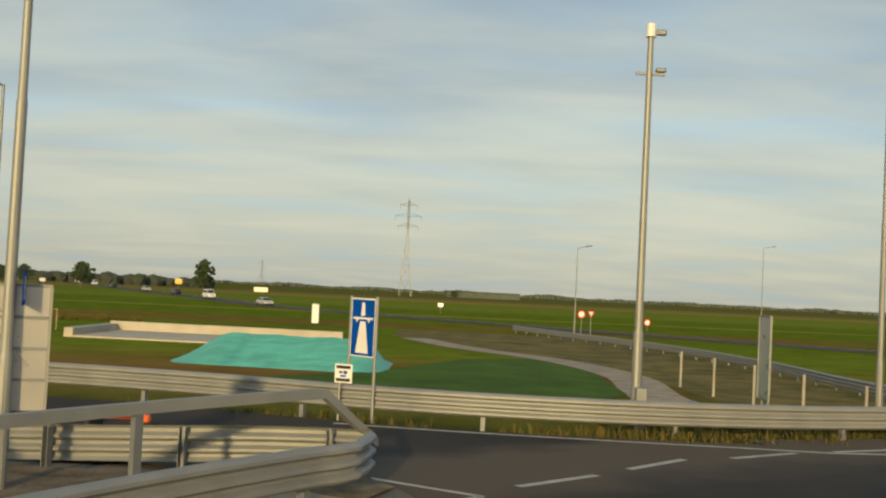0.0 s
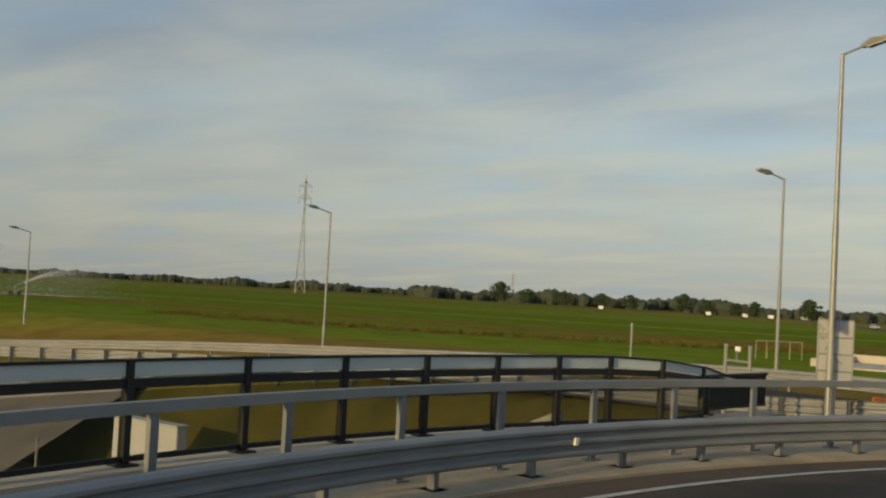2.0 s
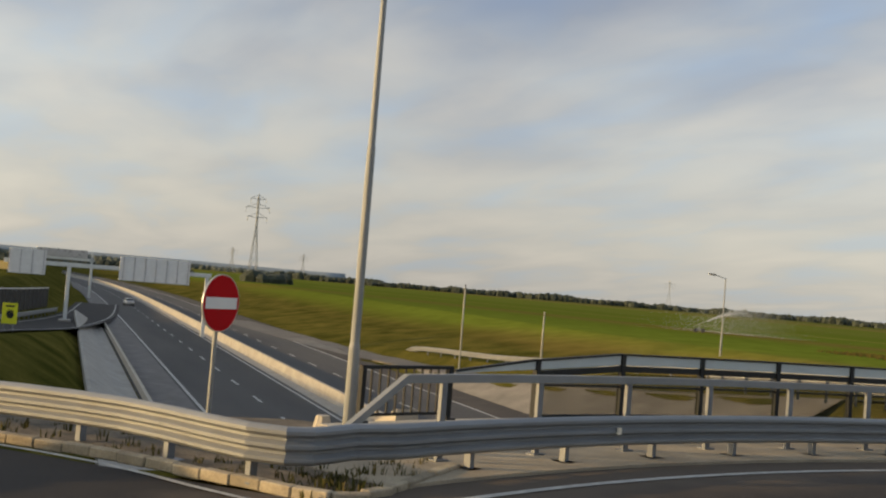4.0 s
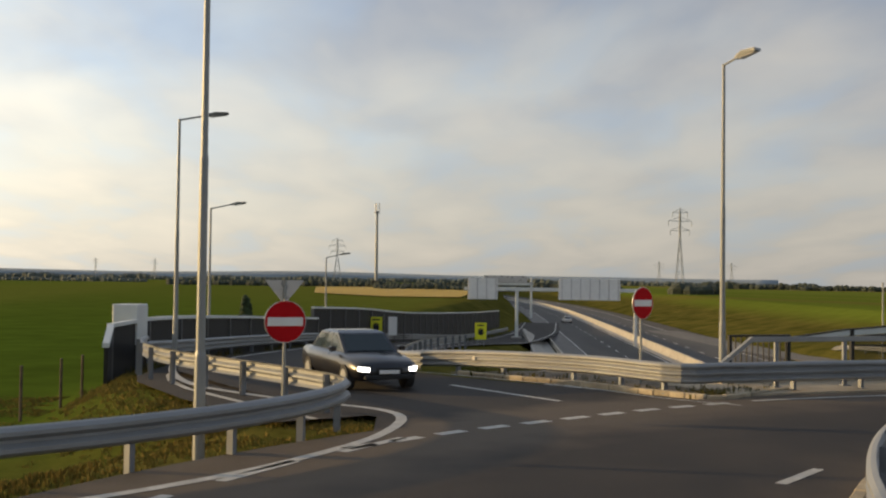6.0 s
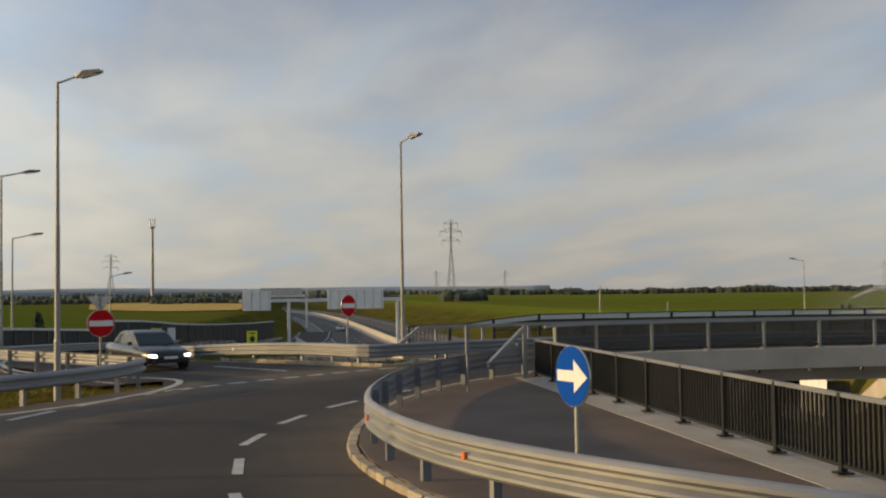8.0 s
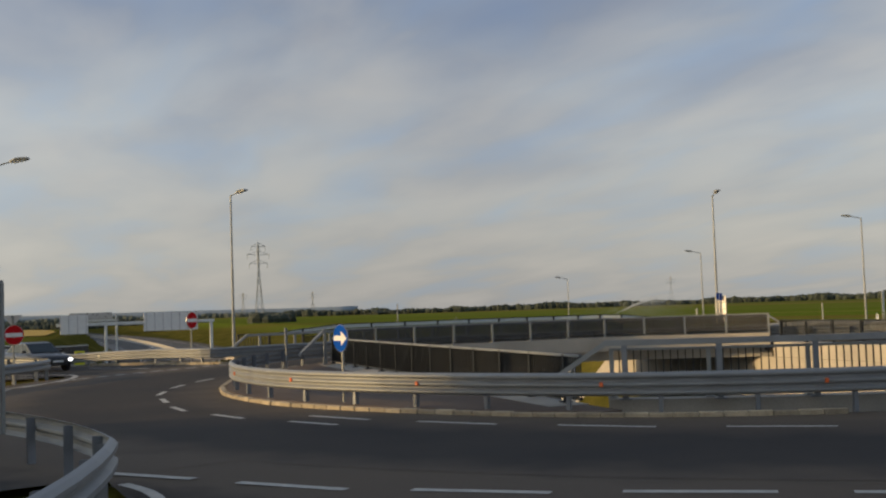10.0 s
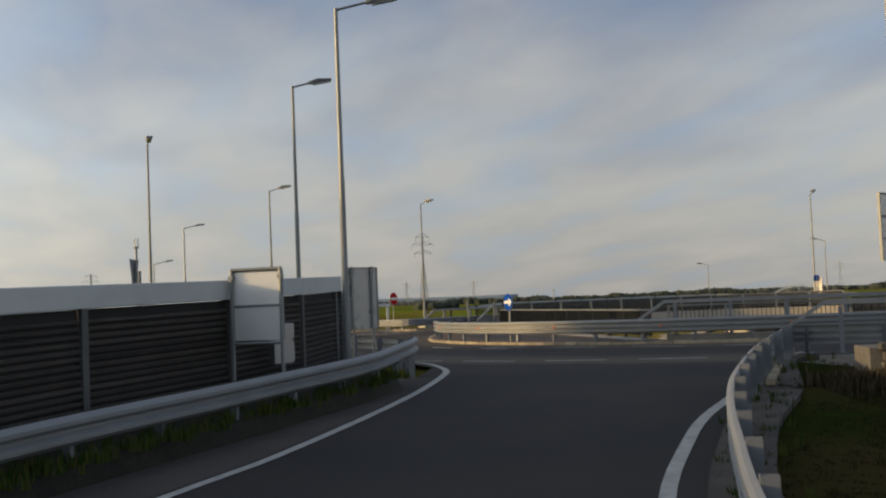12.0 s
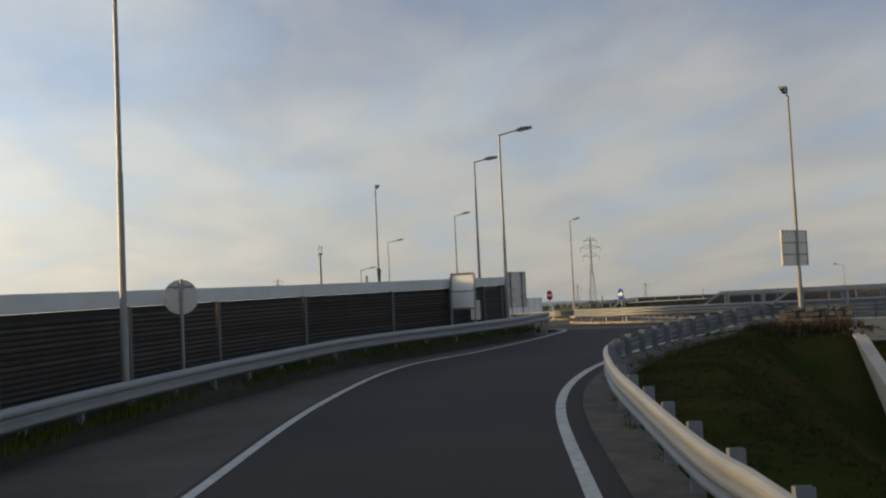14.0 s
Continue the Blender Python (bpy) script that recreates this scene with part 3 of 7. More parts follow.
patch("junction_north_east", [(8, 24), (12, 25.2), (14.5, 24.7), (17, 24.9), (18.4, 26.2), (22, 28.9), (27, 32), (32, 33.2), (32, 26.2), (28.0, 25.2), (26.6, 23.8), (24.4, 21.0), (22.3, 18.7), (21.4, 17.6), (20, 14), (15, 16)], ASPHALT, "asphalt junction of ramp and roundabout", "road")
patch("junction_south_east", [(16, -12), (19.5, -13), (20.6, -15.6), (22.5, -15.8), (28, -17.2), (31, -17.8), (31, -24.8), (26, -24.0), (21, -22.3), (17, -21.9), (12, -22.2), (5, -25), (2, -21), (10, -14)], ASPHALT, "asphalt junction of slip road and roundabout", "road")
patch("junction_west", [(-10, 19), (-13.5, 24.2), (-17, 23.9), (-20, 23.55), (-23.9, 24.6), (-23.9, 15.4), (-22.5, 14.2), (-22.5, 10), (-15, 12)], ASPHALT, "asphalt junction of exit ramp and roundabout", "road")
line("edge_line", EXIT_LEFT, 0.18, 0.014)
line("edge_line", EXIT_RIGHT, 0.2, 0.012)
dashes("lane_dash", smooth_path([(18.75, -15.88), (17.4, -17.26), (16.7, -18.1), (15.4, -19.25), (13.0, -21.0), (10.0, -22.6)]), 1.9, 1.0, 0.16)
dashes("lane_dash", smooth_path([(11.7, 17.64), (10.5, 18.45), (9.0, 19.35), (7.6, 20.1), (5.9, 20.8), (4.1, 21.35), (1.5, 21.9), (-0.3, 21.95), (-3.5, 21.9), (-7.0, 21.0), (-10.4, 19.3)], 0.4), 1.6, 1.6, 0.17)
dashes("lane_dash", arc(IC, IR + 1.9, 118, 190, 60), 2.0, 1.3, 0.18)
dashes("outer_dash", smooth_path([(-2, 28.6), (3.6, 28.2), (7.3, 27.1), (10.0, 26.1), (12.5, 24.9)]), 1.9, 1.1, 0.2)
dashes("yield_dash", smooth_path([(12.7, 24.95), (13.3, 24.5), (15.1, 23.1), (17.3, 20.95), (19.3, 18.9), (20.5, 17.4)]), 0.72, 0.45, 0.26)
dashes("yield_dash", smooth_path([(-15.6, 24.0), (-19.3, 20.6), (-22.7, 15.2)]), 1.9, 0.9, 0.2, dz=0.012)
line("edge_line", smooth_path([(6.7, 28.9), (9.0, 27.0), (10.8, 25.9), (13.15, 24.9), (14.7, 24.5), (16.4, 24.35), (17.5, 24.55), (18.3, 25.1), (18.9, 25.9), (20.2, 27.8), (23.0, 30.4), (28, 32.4), (34, 33.4)]), 0.22)
line("edge_line", smooth_path([(20.2, 16.9), (21.5, 18.5), (23.7, 20.1), (25.2, 21.7), (26.9, 23.6), (29.4, 27.0), (34, 28.0, -0.2), (45, 26.6, -0.75)]), 0.1, 0.014)
line("edge_line", arc(OC, OR_ - 1.35, -35, 31, 40), 0.15, 0.014)
line("edge_line", [(20.9, -15.97, 0), (20.1, -15.45, 0), (19.3, -14.96, 0)], 0.14)
line("edge_line", smooth_path([(19.3, -14.96), (20.1, -14.0), (20.85, -13.1), (22.0, -11.2)]), 0.14)
line("edge_line", smooth_path([(34, -26.0, -0.2), (27, -24.0, -0.1), (21.3, -22.0), (17.9, -21.6), (14.1, -21.4), (11.0, -21.5), (4, -24)]), 0.18)
for off in (-9.9, -1.75, 1.75, 10.5):
    line("motorway_line", moved(MW, off), 0.22, 0.012)
for off in (-5.4, 5.4):
    dashes("motorway_dash", moved(MW, off), 3.6, 7.0, 0.2, dz=0.012)
line("ramp_line", moved(OFF_MID, -3.3), 0.18, 0.0)
line("ramp_line", moved(OFF_MID, 3.2), 0.18, 0.0)

# strips beside the carriageways
GREY_GRAVEL = material("grey_shoulder", (0.17, 0.16, 0.15), 0.95, vary=0.2, scale=0.8, bump=0.4, grain=22, spec=0.2)
BELOW_EAST = [p for p in MW if 44 < p.x < 96]
tagged(part("drain_strip", sweep(bmesh.new(), moved(BELOW_EAST, 16.5), [(-1.7, -0.1), (1.7, -0.1), (1.7, 0.10), (-1.7, 0.04)]), PALE), "cream concrete drainage strip beside the motorway", "drain", kind="structure")
tagged(part("drain_strip", sweep(bmesh.new(), [p for p in moved(MW, -14.4) if 30.5 < p.x < 170], [(0.9, -0.2), (0.9, 0.03), (0.2, 0.08), (-0.5, 0.34), (-2.3, 1.45), (-2.5, 1.4), (-2.5, -0.3)]), CONCRETE), "weathered concrete drain below the dark slope", "drain", kind="structure")
tagged(part("drain_kerb", sweep(bmesh.new(), [p for p in moved(MW, -13.1) if 58 < p.x < 165], [(-0.14, -0.05), (0.14, -0.05), (0.11, 0.5), (-0.11, 0.5)]), PALE), "low pale concrete barrier beside the drain", "barrier", kind="structure")
GREY_LOT = material("grey_gravel_slope", (0.20, 0.185, 0.16), 0.95, vary=0.22, scale=0.5, bump=0.4, grain=18, spec=0.2)


def beside_x(path, x):
    """The place on a path at a given x."""
    a, b = next(((p, q) for p, q in zip(path, path[1:]) if p[0] <= x <= q[0]), (path[-2], path[-1]))
    return Vector(a).lerp(Vector(b), (x - a[0]) / (b[0] - a[0]))


lot_rows, lot_bm = [], bmesh.new()
for k in range(34):
    x = 58 + 3.0 * k
    low, high = beside_x(MW, x) + Vector((0, -14.0, 0.02)), beside_x(moved(SE_MID, -3.0 if x < 62 else -2.4), x) + Vector((0, 0, 0.0))
    lot_rows.append([lot_bm.verts.new(low.lerp(high, t)) for t in (0, 0.33, 0.67, 1)])
for a, b in zip(lot_rows, lot_rows[1:]):
    for k in range(3):
        lot_bm.faces.new((a[k], b[k], b[k + 1], a[k + 1]))
bmesh.ops.recalc_face_normals(lot_bm, faces=lot_bm.faces)
tagged(part("gravel_slope", lot_bm, GREY_LOT), "grey gravel bank between motorway and slip road", "verge", kind="structure")
tagged(part("paved_shoulder", sweep(bmesh.new(), moved(MW, -11.7), [(-1.5, 0.0), (1.5, 0.0), (1.5, 0.008), (-1.5, 0.008)]), GREY_GRAVEL), "pale hard shoulder of the motorway", "shoulder", kind="structure")
tagged(part("paved_shoulder", sweep(bmesh.new(), moved(MW, 12.5), [(-1.75, 0.0), (1.75, 0.0), (1.75, 0.008), (-1.75, 0.008)]), OLD_ASPHALT), "pale hard shoulder of the motorway", "shoulder", kind="structure")
tagged(part("median_barrier", sweep(bmesh.new(), moved(MW, 0.0), [(-0.32, 0.0), (0.32, 0.0), (0.2, 0.3), (0.12, 0.95), (-0.12, 0.95), (-0.2, 0.3)]), CONCRETE), "pale concrete median barrier of the motorway", "barrier", kind="structure")
tagged(part("median_strip", sweep(bmesh.new(), MW, [(-1.3, -0.02), (1.3, -0.02), (1.3, 0.02), (-1.3, 0.02)]), CONCRETE), "concrete median strip", "median", kind="structure")
verge = moved(EXIT_RIGHT, 0.55)
tagged(part("ramp_verge", sweep(bmesh.new(), [v for v in verge if v.x < -22.8], [(-0.1, -0.1), (0.72, -0.1), (0.72, 0.03), (-0.1, 0.03)]), material("dark_gravel", (0.050, 0.043, 0.035), 0.95, vary=0.35, scale=1.4, bump=0.6, grain=20, second=(0.105, 0.088, 0.068))), "sandy stony verge beside the ramp", "verge", kind="structure")
tagged(part("ramp_verge", sweep(bmesh.new(), moved([v for v in EXIT_LEFT if v.x < -23], -0.2), [(-3.9, -0.14), (0.02, -0.12), (0.02, -0.004), (-3.9, 0.0)]), material("dusty_shoulder", (0.078, 0.069, 0.059), 0.92, vary=0.28, scale=0.5, bump=0.35, grain=30, spec=0.2)), "worn brownish shoulder of the exit ramp", "shoulder", kind="structure")


# ---- kerbs ----
def kerb_mesh(length):
    bm = bmesh.new()
    box(bm, 0.004, length - 0.004, -0.09, 0.09, -0.05, 0.10, 0.018)
    me = bpy.data.meshes.new("kerb_stone")
    bm.to_mesh(me)
    bm.free()
    me.materials.append(KERB_STONE)
    return me


def by_piece(mat, amount):
    """Vary a material from piece to piece."""
    n, l = mat.node_tree.nodes, mat.node_tree.links
    bsdf = n["Principled BSDF"]
    src = bsdf.inputs["Base Color"].links[0].from_socket
    info, mul, rng = n.new("ShaderNodeObjectInfo"), n.new("ShaderNodeVectorMath"), n.new("ShaderNodeMapRange")
    mul.operation = "SCALE"
    rng.inputs["To Min"].default_value, rng.inputs["To Max"].default_value = 1 - amount, 1 + amount
    l.new(info.outputs["Random"], rng.inputs["Value"])
    l.new(src, mul.inputs[0])
    l.new(rng.outputs[0], mul.inputs["Scale"])
    l.new(mul.outputs[0], bsdf.inputs["Base Color"])
    return mat


KERB_STONE = by_piece(material("kerb_block", (0.34, 0.285, 0.195), 0.85, vary=0.22, scale=3, bump=0.3, grain=26), 0.22)


def kerb(path, label, step=0.5, lift=0.0):
    ob = tagged(new("kerb"), label, "kerb", kind="structure")
    me = kerb_mesh(step)
    for q, h in along(path, step):
        o = new("kerb_stone", me)
        o.matrix_basis = Matrix.Translation(q) @ Matrix.Rotation(h, 4, "Z") @ pose(0, random.uniform(-0.012, 0.012), lift + random.uniform(-0.012, 0.012))
        o.parent = ob
    return ob


# ---- guard rails ----
def beam_profile():
    front = [(0.0, 0.295), (0.05, 0.31), (0.095, 0.35), (0.095, 0.39), (0.015, 0.44), (0.015, 0.475), (0.095, 0.52), (0.095, 0.565), (0.015, 0.615), (0.015, 0.65), (0.095, 0.70), (0.095, 0.745), (0.05, 0.785), (0.0, 0.80)]
    return front + [(u - 0.012, v) for u, v in front[::-1]]


def wave_profile():
    """A beam of two waves."""
    front = [(0.0, 0.40), (0.05, 0.415), (0.10, 0.465), (0.10, 0.525), (0.015, 0.585), (0.015, 0.625), (0.10, 0.685), (0.10, 0.74), (0.05, 0.79), (0.0, 0.81)]
    return front + [(u - 0.012, v) for u, v in front[::-1]]


def post_mesh(top, foot=-0.4, plate=False, depth=0.12, width=0.09):
    bm = bmesh.new()
    box(bm, -width / 2, width / 2, -0.008, 0.008, foot, top)
    box(bm, -width / 2, -width / 2 + 0.008, 0.009, depth, foot, top)
    box(bm, width / 2 - 0.008, width / 2, 0.009, depth, foot, top)
    if plate:
        box(bm, -0.16, 0.16, -0.12, 0.22, 0.02, 0.05)
    me = bpy.data.meshes.new("post")
    bm.to_mesh(me)
    bm.free()
    me.materials.append(POST)
    return me


POST_BACK, POST_SHORT, POST_MID, POST_PLATE = post_mesh(0.87, depth=0.16, width=0.11), post_mesh(0.74), post_mesh(0.78), post_mesh(0.74, 0.02, True)


def guardrail(path, label, side=1, step=2.0, lift=0.0, mat=None, reflect=0, post=None, at=None, waves=3, lens=None):
    """side 1: the waved face looks to the right of the way."""
    ob = thing("guardrail", label, "guard rail", "guard rails")
    p = path if side > 0 else path[::-1]
    p = [Vector(q) + Vector((0, 0, lift)) for q in p]
    part("beam", sweep(bmesh.new(), p, beam_profile() if waves == 3 else wave_profile()), mat or STEEL, ob)
    for q, h in at or along(p, step, 0.6):
        o = new("post", post or POST_SHORT)
        o.matrix_basis = Matrix.Translation(q) @ Matrix.Rotation(h, 4, "Z") @ Matrix.Translation((0, 0.02, 0))
        o.parent = ob
    for q, h in along(p, 4.0, 1.7) if waves == 3 else ():
        o = new("splice_plate", SPLICE)
        o.matrix_basis = Matrix.Translation(q) @ Matrix.Rotation(h, 4, "Z")
        o.parent = ob
    if reflect:
        for q, h in along(p, reflect, reflect * 0.3):
            o = new("reflector", lens or REFLECTOR)
            o.matrix_basis = Matrix.Translation(q) @ Matrix.Rotation(h, 4, "Z")
            o.parent = ob
    return ob


def shared(name, bm, mat):
    me = bpy.data.meshes.new(name)
    bm.to_mesh(me)
    bm.free()
    me.materials.append(mat)
    return me


def splice():
    bm = bmesh.new()
    box(bm, -0.14, 0.14, -0.104, -0.096, 0.522, 0.563, 0.003)
    return bm


SPLICE = shared("splice_plate", splice(), STEEL)
REFLECTOR = shared("reflector", box(bmesh.new(), -0.045, 0.045, -0.145, -0.098, 0.5, 0.62, 0.008), REFLECT)

ORANGE_LENS = shared("reflector", box(bmesh.new(), -0.04, 0.04, -0.14, -0.098, 0.5, 0.6, 0.008), ORANGE)

HAND_ANGLES = [29.6, 25.47, 21.05, 16.67, 12.43, 8.1, 3.85, -0.42, -4.7, -9.0, -13.4, -17.5, -21.7, -26.0, -30.2, -34.4]
rail_east = [(20.87, -15.05, 0)] + arc(OC, OR_, -36.0, 29, 46) + [(22.7, 16.9, 0), (22.2, 17.6, 0), (22.5, 18.35, 0), (24.7, 19.8, -0.01), (26.5, 21.7, -0.05), (28.4, 23.7, -0.15), (30.4, 26.6, -0.35)]
east = [(Vector((OC[0] + (OR_ + 0.06) * math.cos(radians(a)), OC[1] + (OR_ + 0.06) * math.sin(radians(a)), 0)), radians(a - 90)) for a in HAND_ANGLES[1:]]
rail_line = smooth_path(rail_east)
guardrail(rail_line, "three-wave galvanised guard rail along the bridge", -1, reflect=14.5, post=POST_PLATE, at=east + [(min(rail_line, key=lambda q: (q - Vector(p)).length), radians(h)) for p, h in (((22.7, 18.6, 0), -145), ((24.1, 19.5, 0), -145), ((25.5, 20.7, -0.03), -136), ((26.8, 22.1, -0.06), -134), ((28.1, 23.4, -0.13), -133), ((29.3, 24.9, -0.24), -126))])
loop = smooth_path([(-18.1, 23.95), (-16.5, 24.2), (-14.5, 24.75), (-12.3, 25.6), (-9.3, 27.1), (-5, 29.3), (0, 30.6), (4.2, 30.9), (7.6, 29.7), (9.8, 27.9), (12.2, 26.4), (14.4, 25.6), (16.3, 25.45), (17.5, 25.9), (18.9, 26.9), (20.9, 28.6), (24.5, 31.6), (28.0, 33.4), (31, 34.2)])
guardrail(loop, "galvanised guard rail bent round a grass verge", 1, post=POST_MID, reflect=17, waves=2)
far_rail = smooth_path([(134, -19.2, -6.1), (127.4, -19.2, -5.1)] + FAR_RAIL + [(36, -26.9, -0.3), (30.6, -25.9, -0.15), (25.7, -24.6, -0.1), (21.3, -23.0, -0.08), (17.5, -22.5, -0.08), (14, -22.8, -0.08), (10.4, -23.9, -0.08), (4, -26, 0), (-6, -30, 0)])
guardrail(far_rail, "galvanised guard rail between slip road and field", 1, step=4.0, post=POST_MID)
guardrail(smooth_path([(20.85, -15.25, 0), (22.3, -15.1, 0), (25, -15.4, -0.15), (28, -16.3, -0.35), (33, -17.6, -0.5), (40, -19.0, -0.8), (52, -19.2, -1.2), (66, -17.2, -1.8)]), "galvanised guard rail on the near edge of the slip road", 1, step=2.0, post=POST_MID)
guardrail(ISLAND, "galvanised guard rail round the island", 1, lift=0.12, reflect=4.6, lens=ORANGE_LENS)
EXIT_RAIL = smooth_path([(x, y, exit_z(x) + 0.11) for x, y in ((-95, 38.2), (-75, 38.2), (-62, 37.7), (-55.3, 37.0), (-50.5, 36.1), (-46, 35.0), (-41.5, 33.7), (-38.5, 32.7), (-35.3, 31.0), (-33, 29.5), (-30.6, 28.0), (-27.6, 26.2), (-24.8, 25.15), (-22.3, 24.45), (-20.3, 24.1))] + [(-18.1, 23.95, 0)])
guardrail(EXIT_RAIL, "galvanised guard rail beside the noise wall", 1, post=POST_MID, waves=2)
WEEDY = material("weedy_soil", (0.024, 0.021, 0.012), 0.95, vary=0.4, scale=1.6, bump=0.7, grain=14)
tagged(part("rail_bank", sweep(bmesh.new(), [p for p in EXIT_RAIL if p.x < -25.5], [(0.22, -0.3), (0.18, -0.1), (0.1, 0.1), (-0.3, 0.38), (-2.2, 0.42), (-2.2, -0.4)]), WEEDY), "dark weedy bank under the guard rail", "verge", kind="structure")
right_rail = smooth_path([(-95, 28.0, exit_z(-95)), (-75, 28.0, exit_z(-75)), (-64.1, 27.3, exit_z(-64)), (-61.1, 27.25, exit_z(-61)), (-56.2, 26.9, exit_z(-56)), (-50.6, 26.4, exit_z(-50)), (-44.5, 25.35, exit_z(-44)), (-39.3, 23.35, exit_z(-39)), (-35.0, 21.4, exit_z(-35)), (-32.2, 19.9, exit_z(-32)), (-28.5, 17.75, exit_z(-28.5)), (-25.0, 15.4, 0), (-22.3, 13.8, 0)])
guardrail(right_rail, "galvanised guard rail above a grass slope", -1, step=2.0, post=POST_BACK)
guardrail(smooth_path([(-22.3, 13.75), (-24.2, 11.2), (-25.6, 7), (-26.3, 1), (-25.6, -6), (-23, -13), (-17, -19.5)]), "galvanised guard rail on the west bridge", -1, step=2.0, post=POST_PLATE)
OFF_RAIL = smooth_path([(31, 34.2, -0.2), (36, 34.3, -0.4), (50, 34.2, -0.9), (70, 33.0, -1.7), (90, 31.4, -2.7), (130, 26, -4.6), (180, 20.5, -5.8)])
guardrail(OFF_RAIL, "galvanised guard rail along the ramp from the motorway", 1, step=4.0)
guardrail(smooth_path([(26.4, 24.6, -0.1), (28.5, 25.4, -0.2), (33, 25.6, -0.3), (50, 25.8, -0.9), (70, 24.6, -1.7)]), "galvanised guard rail on the inner side of the ramp", -1, step=4.0)
KP = smooth_path([(27.4, 23.6), (26.3, 22.3), (24.2, 19.9), (22.4, 18.3), (21.6, 17.5), (21.9, 16.7), (23.6, 15.2)])
kerb(KP, "worn yellowish kerb stones at a corner")
kerb([p for p in moved(ISLAND, 0.3) if p.y > 9], "worn sunlit kerb stones round the island")
kerb(smooth_path([(-22.0, 13.2), (-23.4, 14.6), (-26.0, 16.0), (-29.5, 18.0)]), "broken kerb stones beside the ramp", 0.55, -0.08)


# ---- bridge, island and walls ----
def sector(c, r0, r1, a0, a1, z0, z1, n=30):
    return sweep(bmesh.new(), arc(c, (r0 + r1) / 2, a0, a1, n), [(-(r1 - r0) / 2, z0), ((r1 - r0) / 2, z0), ((r1 - r0) / 2, z1), (-(r1 - r0) / 2, z1)])


def structure(name, bm, mat, label, category):
    return tagged(part(name, bm, mat), label, category, kind="structure")


structure("bridge_deck", sector((-0.5, 2.0), 18.7, 27.6, -38, 38, -0.62, -0.03), CONCRETE, "curved concrete bridge deck over the motorway", "bridge")
structure("bridge_deck", sector((-0.3, 2.0), 16.2, 25.6, 138, 218, -0.62, -0.03), CONCRETE, "curved concrete bridge deck over the motorway", "bridge")
structure("bridge_upstand", sector(OC, 30.25, 30.98, -18.5, 27, 0.052, 0.36), PALE, "pale concrete upstand under the bridge screen", "parapet")
structure("bridge_walkway", sector(OC, OR_ - 0.45, 31.0, -36, 30, -0.9, 0.05), SAND, "pale sandy concrete walkway behind the rail", "walkway")
structure("bridge_upstand", sweep(bmesh.new(), [(27.05, -7.15, 0), (26.85, -9.7, 0), (26.5, -13.0, 0)], [(-0.36, 0.052), (0.36, 0.052), (0.36, 0.36), (-0.36, 0.36)]), SAND, "pale concrete upstand at the end of the bridge screen", "parapet")
structure("bridge_walkway", sector((-0.3, 1.2), 25.4, 28.0, 156, 214, -0.9, 0.05), PALE, "pale concrete walkway of the west bridge", "walkway")
INNER = moved(ISLAND, -0.6)
INNER_EAST = [p for p in INNER[len(INNER) * 3 // 4:] if p.x > 0 and -9.8 < p.y < 13.6][:-1] + [p for p in INNER[: len(INNER) // 2] if p.x > 0 and -9.8 < p.y < 13.6]
INNER_WEST = [p for p in INNER if p.x < 0 and -9.8 < p.y < 13.6]
structure("bridge_parapet", sweep(bmesh.new(), INNER_EAST, [(-0.5, -0.08), (0.05, -0.08), (0.05, 0.62), (-0.5, 0.62)]), PALE, "curved concrete edge beam of the bridge", "parapet")
structure("bridge_parapet", sweep(bmesh.new(), INNER_WEST, [(-0.5, -0.3), (0.05, -0.3), (0.05, 0.3), (-0.5, 0.3)]), CONCRETE, "curved concrete edge beam of the bridge", "parapet")


def cap_plate(y0, sign, z0, z1, r):
    """The paved end of the island: a circle's segment beyond a straight edge."""
    bm = bmesh.new()
    ring = moved(ISLAND, r)
    pts = [(p.x, p.y) for p in ring if p.y * sign > y0 * sign]
    if sign < 0:
        pts = pts[::-1]
    pts = [(pts[0][0], y0)] + pts[::2] + pts[-1:] + [(pts[-1][0], y0)]
    top, low = [bm.verts.new((*p, z1)) for p in pts], [bm.verts.new((*p, z0)) for p in pts]
    bm.faces.new(top)
    bm.faces.new(low[::-1])
    for i in range(len(pts)):
        j = (i + 1) % len(pts)
        bm.faces.new((low[i], low[j], top[j], top[i]))
    bmesh.ops.recalc_face_normals(bm, faces=bm.faces)
    return bm


structure("island_paving", cap_plate(13.3, 1, -0.3, 0.11, 0.2), PAVING, "worn brownish asphalt on the island", "paving")
structure("island_paving", cap_plate(-9.3, -1, -0.3, 0.11, 0.2), OLD_ASPHALT, "worn brownish asphalt on the island", "paving")
structure("island_edge", box(bmesh.new(), -11.0, 13.6, 13.25, 14.25, -0.6, 0.118), CONCRETE, "pale concrete strip along the opening", "edge beam")
structure("island_edge", box(bmesh.new(), -11.4, 13.5, -10.4, -9.2, -0.6, 0.15), PALE, "pale concrete strip along the opening", "edge beam")
for y0, y1 in ((13.0, 13.8), (-10.0, -9.2)):
    structure("abutment_wall", box(bmesh.new(), -31, 30.4, y0, y1, -6.4, -0.62 if y0 > 0 else -0.62), PALE, "pale concrete abutment wall beside the motorway", "wall")
